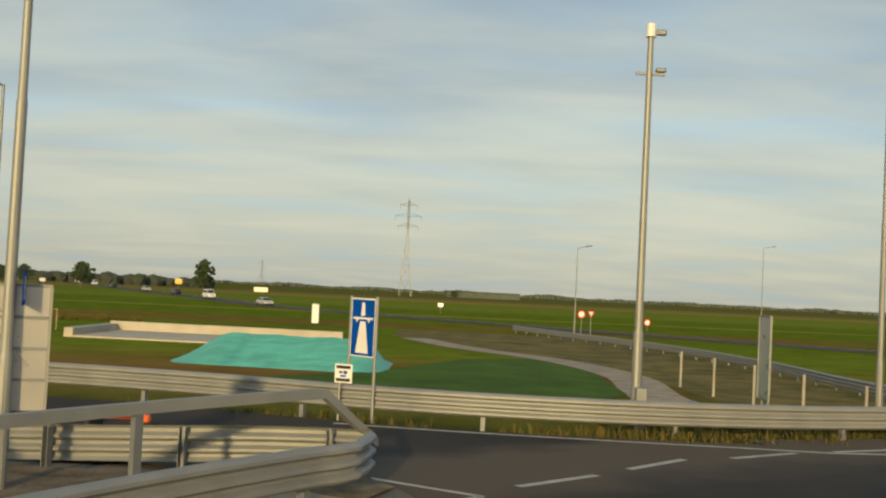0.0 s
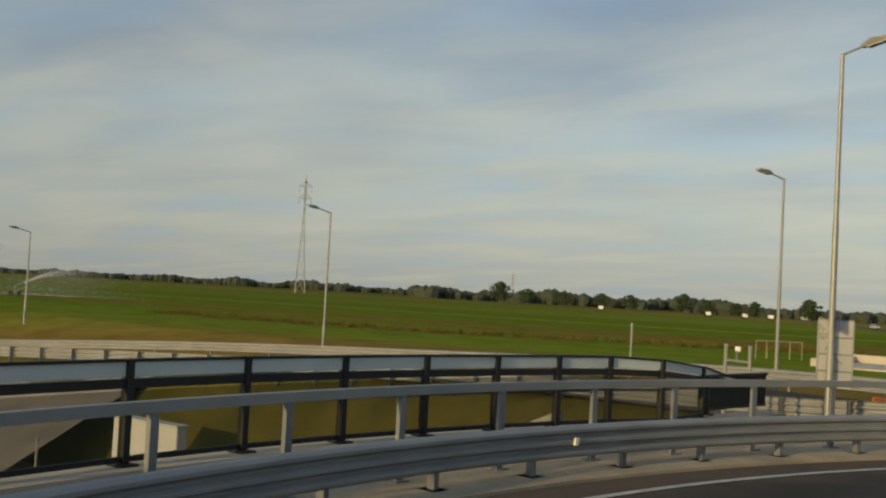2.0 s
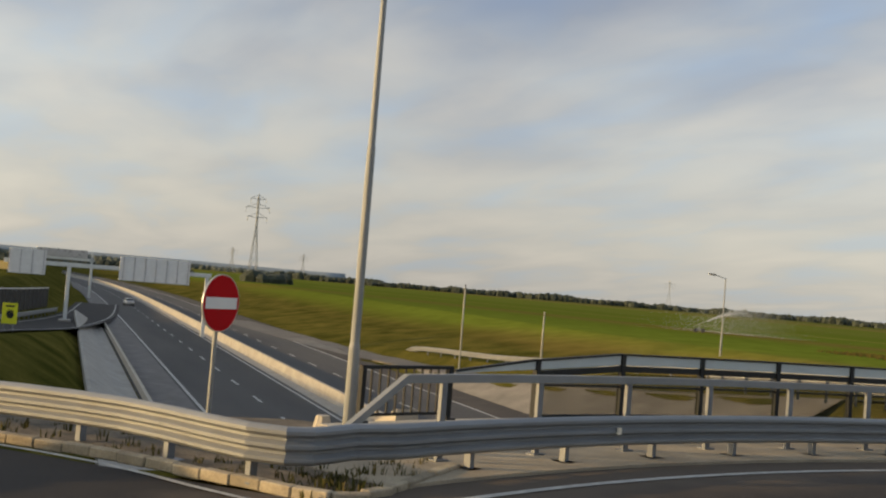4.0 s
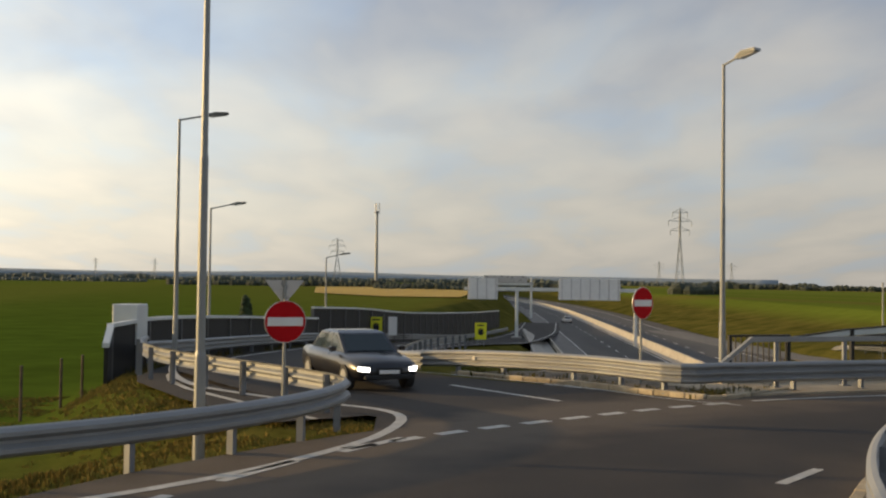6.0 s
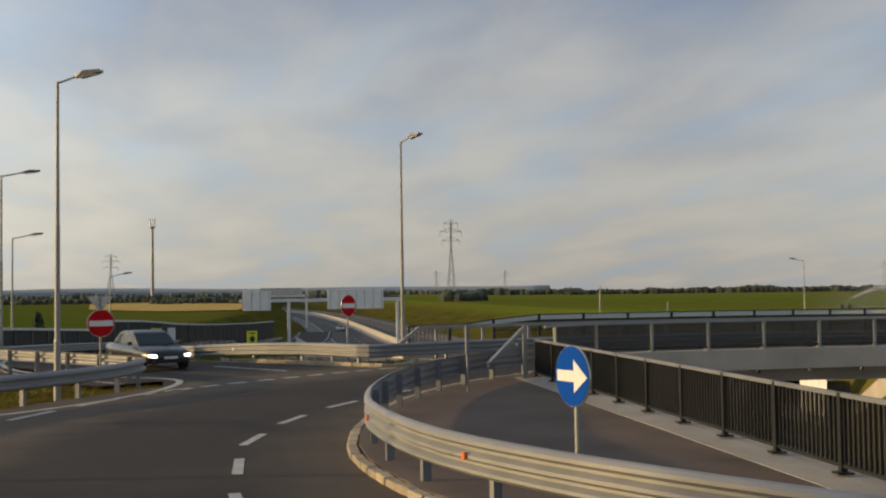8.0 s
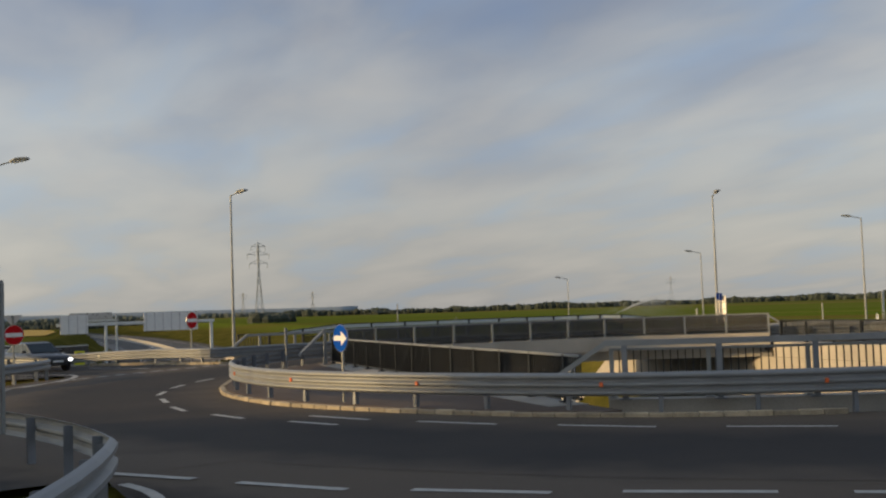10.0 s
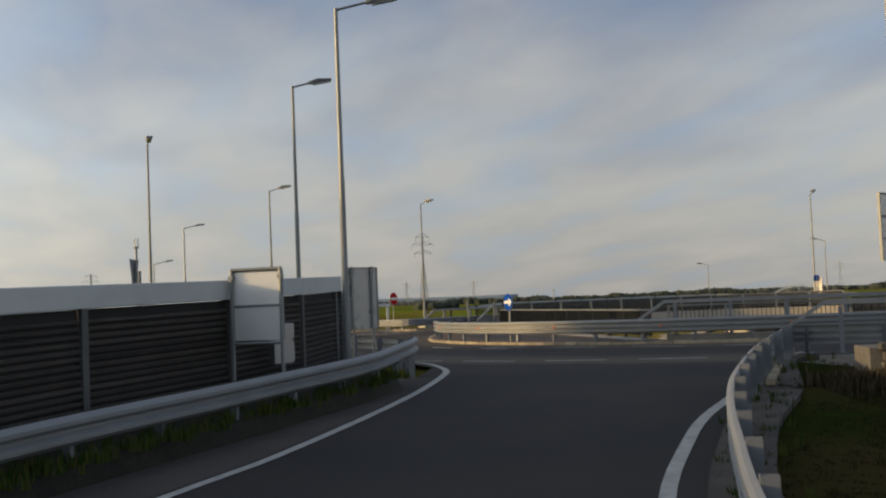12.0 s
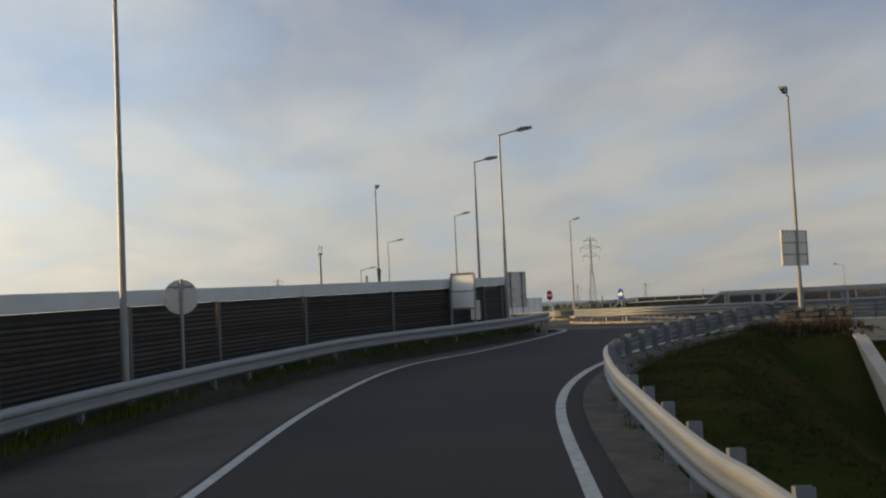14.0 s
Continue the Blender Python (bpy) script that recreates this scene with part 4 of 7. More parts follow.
for x0, x1 in ((30.4, 44), (-46, -31)):
    for s_, y in ((1, 13.4), (-1, -9.6)):
        bm = bmesh.new()
        xa, xb = (x0, x1) if x0 > 0 else (x1, x0)
        v = [bm.verts.new(p) for p in ((xa, y, -6.4), (xb, y + s_ * 2.5, -6.4), (xb, y + s_ * 2.5, -5.6), (xa, y, 0.1), (xa, y + s_ * 0.5, -6.4), (xb, y + s_ * 3.0, -6.4), (xb, y + s_ * 3.0, -5.6), (xa, y + s_ * 0.5, 0.1))]
        for f in ((0, 1, 2, 3), (7, 6, 5, 4), (3, 2, 6, 7), (1, 5, 6, 2), (0, 3, 7, 4)):
            bm.faces.new([v[i] for i in f])
        bmesh.ops.recalc_face_normals(bm, faces=bm.faces)
        structure("wing_wall", bm, PALE, "sloping concrete wing wall of the bridge", "wall")
# pier row under the bridges
for x in (22.5, -22.5):
    for y in (AXIS_Y - 3.2, AXIS_Y, AXIS_Y + 3.2):
        bm = bmesh.new()
        cyl(bm, (x, y, -6.1), (x, y, -1.1), 0.45, 0.45, 16)
        structure("bridge_pier", bm, CONCRETE, "round concrete pier in the median", "pier")


def rail_run(ob, name, path, w, h, mat):
    return part(name, sweep(bmesh.new(), path, [(-w / 2, -h), (w / 2, -h), (w / 2, 0), (-w / 2, 0)]), mat, ob)


def raised(path, z):
    return [Vector((p[0], p[1], z)) for p in path]


def handrail(path, posts, label, top=1.43, ends=(True, True)):
    """A wide C-section handrail with posts and slanting ends."""
    ob = thing("handrail", label, "handrail", "handrails")
    run = raised(path, top)
    t0 = (Vector(run[0]) - Vector(run[1])).normalized()
    t1 = (Vector(run[-1]) - Vector(run[-2])).normalized()
    if ends[0]:
        run = [run[0] + t0 * 1.15 + Vector((0, 0, -0.75))] + run
    if ends[1]:
        run = run + [run[-1] + t1 * 1.15 + Vector((0, 0, -0.75))]
    rail_run(ob, "rail", run, 0.11, 0.13, STEEL)
    for q, h in posts:
        o = new("post", HAND_POST)
        o.matrix_basis = Matrix.Translation(q) @ Matrix.Rotation(h, 4, "Z")
        o.parent = ob
    return ob


HAND_POST = shared("post", box(box(bmesh.new(), -0.06, 0.06, -0.035, 0.035, 0.05, 1.32), -0.13, 0.13, -0.1, 0.1, 0.05, 0.075), POST)
HP = arc(OC, 29.0, -36.5, 27.1, 50)
handrail(HP, [(Vector((OC[0] + 29 * math.cos(radians(a)), OC[1] + 29 * math.sin(radians(a)), 0)), radians(a + 90)) for a in HAND_ANGLES[1:-1]] , "galvanised handrail on posts above the bridge rail", 1.39)
WI = moved(INNER_WEST, 0.2)
handrail(WI, along(raised(WI, 0.25), 2.0, 0.4), "galvanised handrail on the island side of the west bridge", 1.6)
EI = moved(INNER_EAST, -0.2)
WO = smooth_path([(-23.5, 13.3), (-25.2, 10.3), (-26.5, 6.5), (-27.1, 1), (-26.4, -6), (-24, -12.6)])
handrail(WO, along(raised(WO, 0.0), 2.0, 0.4), "galvanised handrail on the outer side of the west bridge", 1.5)


MESH = glass("wire_mesh", (0.055, 0.053, 0.050), 0.6, 0.66)


def mesh_fence(path, label, height=1.1, base=0.3, step=2.1, bars=0.13, mat=None, post_mat=None, single=False, mesh=False):
    """A framed fence: posts, top and bottom rails, upright bars."""
    ob = thing("railing", label, "railing", "railings")
    mat, post_mat = mat or BLACK, post_mat or BLACK
    rail_run(ob, "top_rail", raised(path, base + height), 0.08, 0.06, POST if single else post_mat)
    rail_run(ob, "bottom_rail", raised(path, base + 0.14), 0.05, 0.05, mat)
    pm = shared("post", box(box(bmesh.new(), -0.045, 0.045, -0.045, 0.045, 0, height), -0.1, 0.1, -0.12, 0.12, 0, 0.03), post_mat)
    for q, h in along(raised(path, base), step, 0.05):
        o = new("post", pm)
        o.matrix_basis = Matrix.Translation(q) @ Matrix.Rotation(h, 4, "Z")
        o.parent = ob
    stops = [q for q, h in along(raised(path, base), step, 0.05)]
    for a, b in zip(stops, stops[1:]) if mesh else ():
        part("mesh_panel", sweep(bmesh.new(), [a + (b - a) * 0.03, b - (b - a) * 0.03], [(-0.035, 0.16), (-0.029, 0.16), (-0.029, height - 0.06), (-0.035, height - 0.06)]), MESH, ob, "fine dark wire mesh")
    if single:
        me = shared("bar", box(bmesh.new(), -0.013, 0.013, -0.016, 0.016, 0.12, height - 0.05), mat)
        for q, h in along(raised(path, base), bars, 0.06):
            o = new("bar", me)
            o.matrix_basis = Matrix.Translation(q) @ Matrix.Rotation(h, 4, "Z")
            o.parent = ob
        return ob
    if mesh:
        return ob
    bm = bmesh.new()
    for q, h in along(raised(path, base), bars, 0.06):
        t = Vector((math.cos(h), math.sin(h), 0)) * 0.011
        n = Vector((-math.sin(h), math.cos(h), 0)) * 0.02
        v = [bm.verts.new(q + s * t + k * n + Vector((0, 0, z))) for z in (0.12, height - 0.05) for s, k in ((-1, -1), (1, -1), (1, 1), (-1, 1))]
        for f in ((0, 1, 5, 4), (1, 2, 6, 5), (2, 3, 7, 6), (3, 0, 4, 7)):
            bm.faces.new([v[i] for i in f])
    tagged(part("bar_infill", bm, mat, ob), kind="stuff")
    return ob


NF = [(13.5, 13.62, 0), (1, 13.62, 0), (-11.4, 13.62, 0)]
mesh_fence(NF, "black bar railing along the opening of the island", 1.12, 0.15, 2.0, 0.13, single=True, mesh=True)
mesh_fence([(13.4, -9.6, 0), (1, -9.6, 0), (-11.8, -9.6, 0)], "black bar railing on the far side of the opening", 1.12, 0.15, 2.0, 0.12)
mesh_fence(EI, "fine mesh railing with grey posts along the bridge edge", 1.0, 0.62, 2.1, 0.09, BLACK, POLE, mesh=True)
ob = thing("slanting_end_rail", "slanting galvanised end piece of the bridge railing", "rail end", "handrails")
part("rail", sweep(bmesh.new(), [(13.25, 14.1, 1.62), (11.4, 15.5, 0.72)], [(-0.05, -0.12), (0.05, -0.12), (0.05, 0), (-0.05, 0)]), STEEL, ob)
part("post", box(bmesh.new(), 13.2, 13.32, 13.95, 14.07, 0.13, 1.7), POLE, ob)
part("foot_plate", box(bmesh.new(), 13.12, 13.4, 13.87, 14.15, 0.15, 0.17), POST, ob)
ob = thing("lone_post", "thin grey steel post on the island paving", "post", m=pose(9.56, 16.4, 0.11))
part("lower_tube", cyl(bmesh.new(), (0, 0, 0), (0, 0, 1.0), 0.03, 0.03, 10), POLE, ob)
part("upper_tube", box(bmesh.new(), -0.06, 0.06, -0.05, 0.05, 0.95, 1.72, 0.01), POST, ob)
WF = moved(INNER_WEST, -0.25)
mesh_fence(WF, "bar railing on the inner edge of the west bridge", 1.1, 0.3, 2.1, 0.16, BLACK, POLE)
mesh_fence(arc(OC, 30.6, 26.1, 22.25, 8), "black bar railing at the end of the bridge screen", 0.94, 0.42, 2.0, 0.19)
mesh_fence([(26.83, -9.9, 0), (26.72, -11.3, 0), (26.55, -12.7, 0)], "black bar railing at the southern end of the bridge screen", 0.86, 0.42, 2.8, 0.075)

# the screen along the outer edge of the east bridge
SC_ANGLES = [18.25, 14.05, 9.95, 5.9, 1.95, -1.8, -5.4, -8.75, -11.9, -14.8, -17.35]
SCR = 30.6


def on_screen(a, z=0.0, r=SCR):
    return Vector((OC[0] + r * math.cos(radians(a)), OC[1] + r * math.sin(radians(a)), z))


SC_STOPS = [(on_screen(SC_ANGLES[0] + 3.9), 1.30, 1.22), (on_screen(SC_ANGLES[0]), 1.53, 1.31)] + [(on_screen(a), 1.7, 1.45) for a in SC_ANGLES[1:]] + [(Vector((26.87, -7.75, 0)), 1.65, 1.42), (Vector((26.85, -9.7, 0)), 1.47, 1.26), (Vector((26.7, -11.4, 0)), 1.16, 1.10)]
sc = thing("bridge_screen", "black framed bridge screen with clear panels and a pale top board", "screen")
SPOST = shared("post", box(box(bmesh.new(), -0.05, 0.05, -0.06, 0.06, 0.36, 1.70), -0.14, 0.14, -0.14, 0.14, 0.36, 0.39), BLACK)
for k, (q, top, low) in enumerate(SC_STOPS[1:-1]):
    d = SC_STOPS[k + 2][0] - SC_STOPS[k][0]
    o = new("post", SPOST if top == 1.7 else shared("post", box(box(bmesh.new(), -0.05, 0.05, -0.06, 0.06, 0.36, top), -0.14, 0.14, -0.14, 0.14, 0.36, 0.39), BLACK))
    o.matrix_basis = Matrix.Translation(q) @ Matrix.Rotation(math.atan2(d.y, d.x), 4, "Z")
    o.parent = sc
CLEAR = glass("clear_panel", (0.040, 0.042, 0.024), 0.12, 0.34)
BOARD = material("pale_board", (0.46, 0.52, 0.53), 0.45, vary=0.06, scale=1.5, bump=0.03)
for (p, ta, la), (q, tb, lb) in zip(SC_STOPS, SC_STOPS[1:]):
    d = (q - p).normalized() * 0.08
    nrm = Vector((-d.y, d.x, 0)).normalized()
    p, q = p + d * 0.7, q - d * 0.7

    def slab(name, za0, zb0, za1, zb1, thick, mat, label=""):
        bm = bmesh.new()
        v = [bm.verts.new(c + nrm * s * thick / 2 + Vector((0, 0, z))) for s in (-1, 1) for c, z in ((p, za0), (q, zb0), (q, zb1), (p, za1))]
        for f in ((0, 1, 2, 3), (7, 6, 5, 4), (0, 4, 5, 1), (1, 5, 6, 2), (2, 6, 7, 3), (3, 7, 4, 0)):
            bm.faces.new([v[i] for i in f])
        bmesh.ops.recalc_face_normals(bm, faces=bm.faces)
        return part(name, bm, mat, sc, label)

    slab("top_board", la + 0.02, lb + 0.02, ta - 0.04, tb - 0.04, 0.03, BOARD, "pale grey top board")
    slab("top_rail", ta - 0.04, tb - 0.04, ta, tb, 0.08, BLACK)
    if min(ta, tb) > 1.4:
        slab("pane", 0.48, 0.48, la - 0.15, lb - 0.15, 0.02, CLEAR, "greenish clear pane").visible_shadow = False
        slab("middle_rail", la - 0.12, lb - 0.12, la, lb, 0.07, BLACK)
        slab("bottom_rail", 0.41, 0.41, 0.48, 0.48, 0.06, BLACK)
        slab("mullion_rail", 1.02, 1.02, 1.06, 1.06, 0.05, BLACK)

SOIL = material("stony_soil", (0.085, 0.066, 0.042), 0.95, vary=0.35, scale=1.8, bump=0.6, grain=16, second=(0.20, 0.155, 0.10))
patch("corner_gravel", [(21.9, 16.9), (22.4, 18.2), (24.3, 20.1), (26.4, 22.6), (27.6, 24.0), (28.6, 21.5), (28.6, 16.5), (27.4, 14.5), (24.5, 15.2)], SOIL, "stony soil at the corner of the bridge", "verge", 0.035)
patch("nose_gravel", [(21.0, -16.0), (20.5, -15.2), (21.2, -13.2), (23.6, -9.0), (27.5, -9.2), (28.5, -15.6), (24.5, -15.4)], SOIL, "stony soil at the end of the bridge", "verge", 0.035)


def rubble_wall(a, b, z0, z1, label):
    """Courses of rough stones in front of a concrete backing."""
    rnd = random.Random(9)
    a, b = Vector(a), Vector(b)
    d = (b - a).normalized()
    out = Vector((d.y, -d.x, 0))
    if out.x > 0:
        out = -out
    ob = tagged(new("rubble_wall"), label, "wall", kind="structure")
    length, h = (b - a).length, math.atan2(d.y, d.x)
    back = sweep(bmesh.new(), [a - out * 0.85 - d * 0.1, b - out * 0.85 + d * 0.1], [(-0.76, z0 - 0.6), (0.76, z0 - 0.6), (0.76, z1 - 0.06), (-0.76, z1 - 0.06)])
    part("backing", back, RUBBLE, ob)
    z = z0
    while z < z1 - 0.1:
        ch, x = rnd.uniform(0.16, 0.24), rnd.uniform(0, 0.2)
        while x < length:
            w = rnd.uniform(0.22, 0.48)
            bm = box(bmesh.new(), -w / 2 + 0.012, w / 2 - 0.012, -0.12, 0.12, 0, ch - 0.018, 0.03)
            for v in bm.verts:
                v.co += Vector((rnd.uniform(-0.02, 0.02), rnd.uniform(-0.03, 0.03), rnd.uniform(-0.015, 0.015)))
            o = part("stone", bm, RUBBLE, ob)
            o.matrix_basis = Matrix.Translation(a + d * (x + w / 2) + out * rnd.uniform(-0.02, 0.04) + Vector((0, 0, z))) @ Matrix.Rotation(h, 4, "Z")
            x += w
        z += ch
    return ob


RUBBLE = by_piece(material("rubble_stone", (0.10, 0.094, 0.083), 0.9, vary=0.25, scale=4, bump=0.4, grain=20), 0.35)
rubble_wall((-30.45, 16.15, 0), (-31.25, 13.9, 0), -0.3, 0.62, "rough rubble stone wall at the end of the west bridge")


# ---- street lamps ----
def turned(bm, steps, seg=12):
    """A round shaft from (height, radius) steps, closed at both ends."""
    rings = [[bm.verts.new((r * math.cos(6.2832 * k / seg), r * math.sin(6.2832 * k / seg), z)) for k in range(seg)] for z, r in steps]
    for a, b in zip(rings, rings[1:]):
        for k in range(seg):
            bm.faces.new((a[k], a[(k + 1) % seg], b[(k + 1) % seg], b[k]))
    bm.faces.new(rings[0][::-1])
    bm.faces.new(rings[-1])
    return bm


def street_lamp(x, y, z0, top, az, arm=0.55, label="galvanised street lamp with a single flat head"):
    height = top - z0
    ob = thing("street_lamp", label, "street lamp", "street lamps", pose(x, y, z0, 0, 0, az))
    bm = bmesh.new()
    turned(bm, ((0, 0.095), (1.66, 0.09), (1.74, 0.075), (height * 0.55, 0.068), (height * 0.55 + 0.06, 0.058), (height, 0.045)))
    part("pole", bm, POLE, ob)
    bm = bmesh.new()
    box(bm, -0.06, 0.06, 0.085, 0.1, 0.5, 0.95, 0.006)
    part("hatch", bm, POST, ob)
    bm = bmesh.new()
    cyl(bm, (0, 0, height - 0.04), (arm, 0, height + 0.2 * arm), 0.032, 0.028, 8)
    part("arm", bm, POLE, ob)
    bm = bmesh.new()
    v = [bm.verts.new(p) for p in ((0, -0.07, 0.03), (0, 0.07, 0.03), (0.75, -0.14, 0.0), (0.75, 0.14, 0.0), (0, -0.07, -0.05), (0, 0.07, -0.05), (0.75, -0.12, -0.08), (0.75, 0.12, -0.08), (0.3, -0.15, 0.07), (0.3, 0.15, 0.07))]
    bmesh.ops.convex_hull(bm, input=v)
    head = part("head", bm, LAMP_HEAD, ob, "grey cast lamp head")
    head.matrix_basis = pose(arm - 0.05, 0, height + 0.2 * arm, 0, -11, 0)
    part("lens", box(bmesh.new(), 0.14, 0.66, -0.1, 0.1, -0.095, -0.078, 0.006), WHITE, head, "pale glass lens")
    return ob


LAMP_HEAD = material("lamp_head", (0.30, 0.31, 0.31), 0.5, 0.3, vary=0.08)
for x, y, z0, zt, az, arm in ((25.4, -13.7, 0.0, 8.9, 165, 0.55), (25.3, 16.3, 0.0, 8.86, 215, 0.5), (12.1, 27.2, -0.14, 8.6, 250, 0.6), (32.84, -31.15, -1.3, 8.08, 62, 0.7), (61.2, -35.1, -1.3, 7.05, 75, 0.9),
                              (89.7, -33.8, -1.3, 5.5, 80, 0.9), (30.1, 32.95, -0.3, 7.95, -62, 0.9), (47.6, 36.5, -1.2, 6.17, -70, 1.0), (70.7, 34.4, -1.3, 4.3, -70, 1.0), (-15.9, 27.05, -0.14, 8.95, 275, 0.55),
                              (-26.0, 26.5, -0.1, 8.7, 268, 0.75), (-0.6, 32.85, -1.2, 9.4, 190, 0.5), (-30.2, 15.27, 0.58, 9.09, 150, 0.4), (-50.1, 36.4, -0.6, 8.3, 270, 0.6), (8.6, -28.2, -0.2, 9.4, 100, 0.5),
                              (4.8, -123, -1.3, 8.4, 150, 1.0), (-30, -170, -1.3, 12.0, 170, 1.2)):
    street_lamp(x, y, z0, zt, az, arm)


def camera_mast(x, y, z0, top):
    ob = thing("camera_mast", "tall grey mast with two traffic cameras", "mast", m=pose(x, y, z0))
    h = top - z0
    bm = bmesh.new()
    turned(bm, ((0, 0.12), (2.36, 0.11), (2.44, 0.088), (h, 0.065)))
    part("pole", bm, POLE, ob)
    bm = bmesh.new()
    cyl(bm, (0, 0, h), (0, 0, h + 0.3), 0.11, 0.1, 10)
    part("dome_camera", bm, WHITE, ob, "white dome camera housing")
    bm = bmesh.new()
    box(bm, -0.34, -0.1, -0.06, 0.06, h + 0.05, h + 0.17, 0.02)
    part("side_camera", bm, POST, ob)
    bm = bmesh.new()
    box(bm, -0.34, 0.3, -0.03, 0.03, h - 0.85, h - 0.79)
    box(bm, -0.36, -0.14, -0.07, 0.07, h - 0.78, h - 0.68, 0.02)
    part("bracket", bm, POST, ob)
    bm = bmesh.new()
    box(bm, -0.2, 0.05, 0.1, 0.3, 0.3, 1.2, 0.02)
    part("cabinet", bm, POST, ob)
    return ob


camera_mast(15.64, -23.9, -0.3, 8.6)


# ---- signs ----
def disc(bm, r, y0, y1, seg=40, cx=0.0, cz=0.0):
    return cyl(bm, (cx, y0, cz), (cx, y1, cz), r, r, seg)


def facing(x, y, z, az):
    """A pose whose -y side looks in the compass direction az, in degrees from +x."""
    return pose(x, y, z, 0, 0, az + 90)


def poly_plate(bm, pts, y0, y1):
    a, b = [bm.verts.new((x, y0, z)) for x, z in pts], [bm.verts.new((x, y1, z)) for x, z in pts]
    bm.faces.new(a)
    bm.faces.new(b[::-1])
    for i in range(len(pts)):
        j = (i + 1) % len(pts)
        bm.faces.new((a[j], a[i], b[i], b[j]))
    bmesh.ops.recalc_face_normals(bm, faces=bm.faces)
    return bm


def post_of(ob, x, top, foot, r=0.035, y=0.05):
    part("post", cyl(bmesh.new(), (x, y, foot), (x, y, top), r, r, 10), POLE, ob)


def no_entry(x, y, z, az, foot, yield_back=False):
    ob = thing("no_entry_sign", "round red no-entry sign with a white bar on a grey post", "road sign", "no-entry signs", facing(x, y, z, az))
    part("back_plate", disc(bmesh.new(), 0.44, -0.012, 0.012), SIGN_BACK, ob)
    part("face", disc(bmesh.new(), 0.425, -0.017, -0.0125), RED, ob, "red reflective face")
    part("bar", box(bmesh.new(), -0.375, 0.375, -0.022, -0.0175, -0.088, 0.088), WHITE, ob, "white bar")
    post_of(ob, 0, 0.85 if yield_back else 0.42, foot - z)
    if yield_back:
        part("yield_plate", poly_plate(bmesh.new(), [(-0.42, 0.86), (0.42, 0.86), (0.06, 0.42), (-0.06, 0.42)], 0.09, 0.105), SIGN_BACK, ob, "grey back of a triangular sign")
    return ob


ob = thing("give_way_sign", "dark triangular sign turned edgeways on a post behind the noise wall", "road sign", m=facing(-12.7, 32.4, 3.0, 80))
part("plate", poly_plate(bmesh.new(), [(-0.5, 0.66), (0.5, 0.66), (0.08, -0.72), (-0.08, -0.72)], -0.014, 0.014), POST, ob, "dark back of the plate")
part("edge", box(bmesh.new(), -0.52, 0.52, -0.02, 0.02, 0.662, 0.70, 0.004), POLE, ob)
post_of(ob, 0, 0.6, -4.3)
no_entry(25.08, 18.51, 2.22, 224, 0.0)
no_entry(17.4, 26.88, 1.87, 205, -0.1, True)
ob = thing("arrow_sign", "round blue sign with a white arrow on a thin post", "road sign", m=facing(-6.45, 17.95, 1.74, 108))
part("back_plate", disc(bmesh.new(), 0.352, -0.012, 0.012), SIGN_BACK, ob)
part("rim", disc(bmesh.new(), 0.347, -0.015, -0.0125), BLUE, ob)
part("face", disc(bmesh.new(), 0.333, -0.019, -0.0155), BLUE, ob, "blue reflective face")
part("arrow", poly_plate(bmesh.new(), [(-0.30, -0.065), (0.05, -0.065), (0.05, -0.19), (0.32, 0.0), (0.05, 0.19), (0.05, 0.065), (-0.30, 0.065)], -0.024, -0.0195), WHITE, ob, "white arrow")
post_of(ob, 0, 0.3, 0.1 - 1.80)


ob = thing("motorway_sign", "blue motorway sign on two grey posts behind the rail", "road sign", m=facing(21.6, -23.1, 1.92, 43))
part("panel", box(bmesh.new(), -0.40, 0.40, -0.012, 0.012, -0.62, 0.62, 0.01), WHITE, ob, "white edged panel")
part("face", box(bmesh.new(), -0.37, 0.37, -0.018, -0.0125, -0.59, 0.59), BLUE, ob, "blue reflective face")
part("carriageway", poly_plate(bmesh.new(), [(-0.21, -0.54), (0.21, -0.54), (0.085, 0.13), (-0.085, 0.13)], -0.024, -0.0185), WHITE, ob)
part("far_carriageway", poly_plate(bmesh.new(), [(-0.07, 0.25), (0.07, 0.25), (0.045, 0.53), (-0.045, 0.53)], -0.024, -0.0185), WHITE, ob)
part("overbridge", poly_plate(bmesh.new(), [(-0.33, 0.175), (-0.24, 0.175), (-0.20, 0.10), (-0.15, 0.175), (0.15, 0.175), (0.20, 0.10), (0.24, 0.175), (0.33, 0.175), (0.33, 0.215), (-0.33, 0.215)], -0.0245, -0.0187), WHITE, ob)
for x in (-0.43, 0.43):
    post_of(ob, x, 0.66, -2.05, 0.035, 0.0)
ob = thing("route_plate", "small white and dark blue route number plate", "road sign", m=facing(21.95, -22.9, 0.95, 70))
part("panel", box(bmesh.new(), -0.2, 0.2, -0.012, 0.012, -0.2, 0.2, 0.01), WHITE, ob)
for z0, z1 in ((0.10, 0.165), (-0.165, -0.10)):
    part("bar", box(bmesh.new(), -0.16, 0.16, -0.018, -0.0125, z0, z1), BLACK, ob)
for x0, x1, z0, z1 in ((-0.10, -0.02, 0.0, 0.05), (0.0, 0.09, -0.01, 0.06), (-0.07, 0.07, -0.07, -0.03)):
    part("bar", box(bmesh.new(), x0, x1, -0.018, -0.0125, z0, z1), BLUE, ob)
post_of(ob, -0.1, 0.2, -1.1, 0.03)


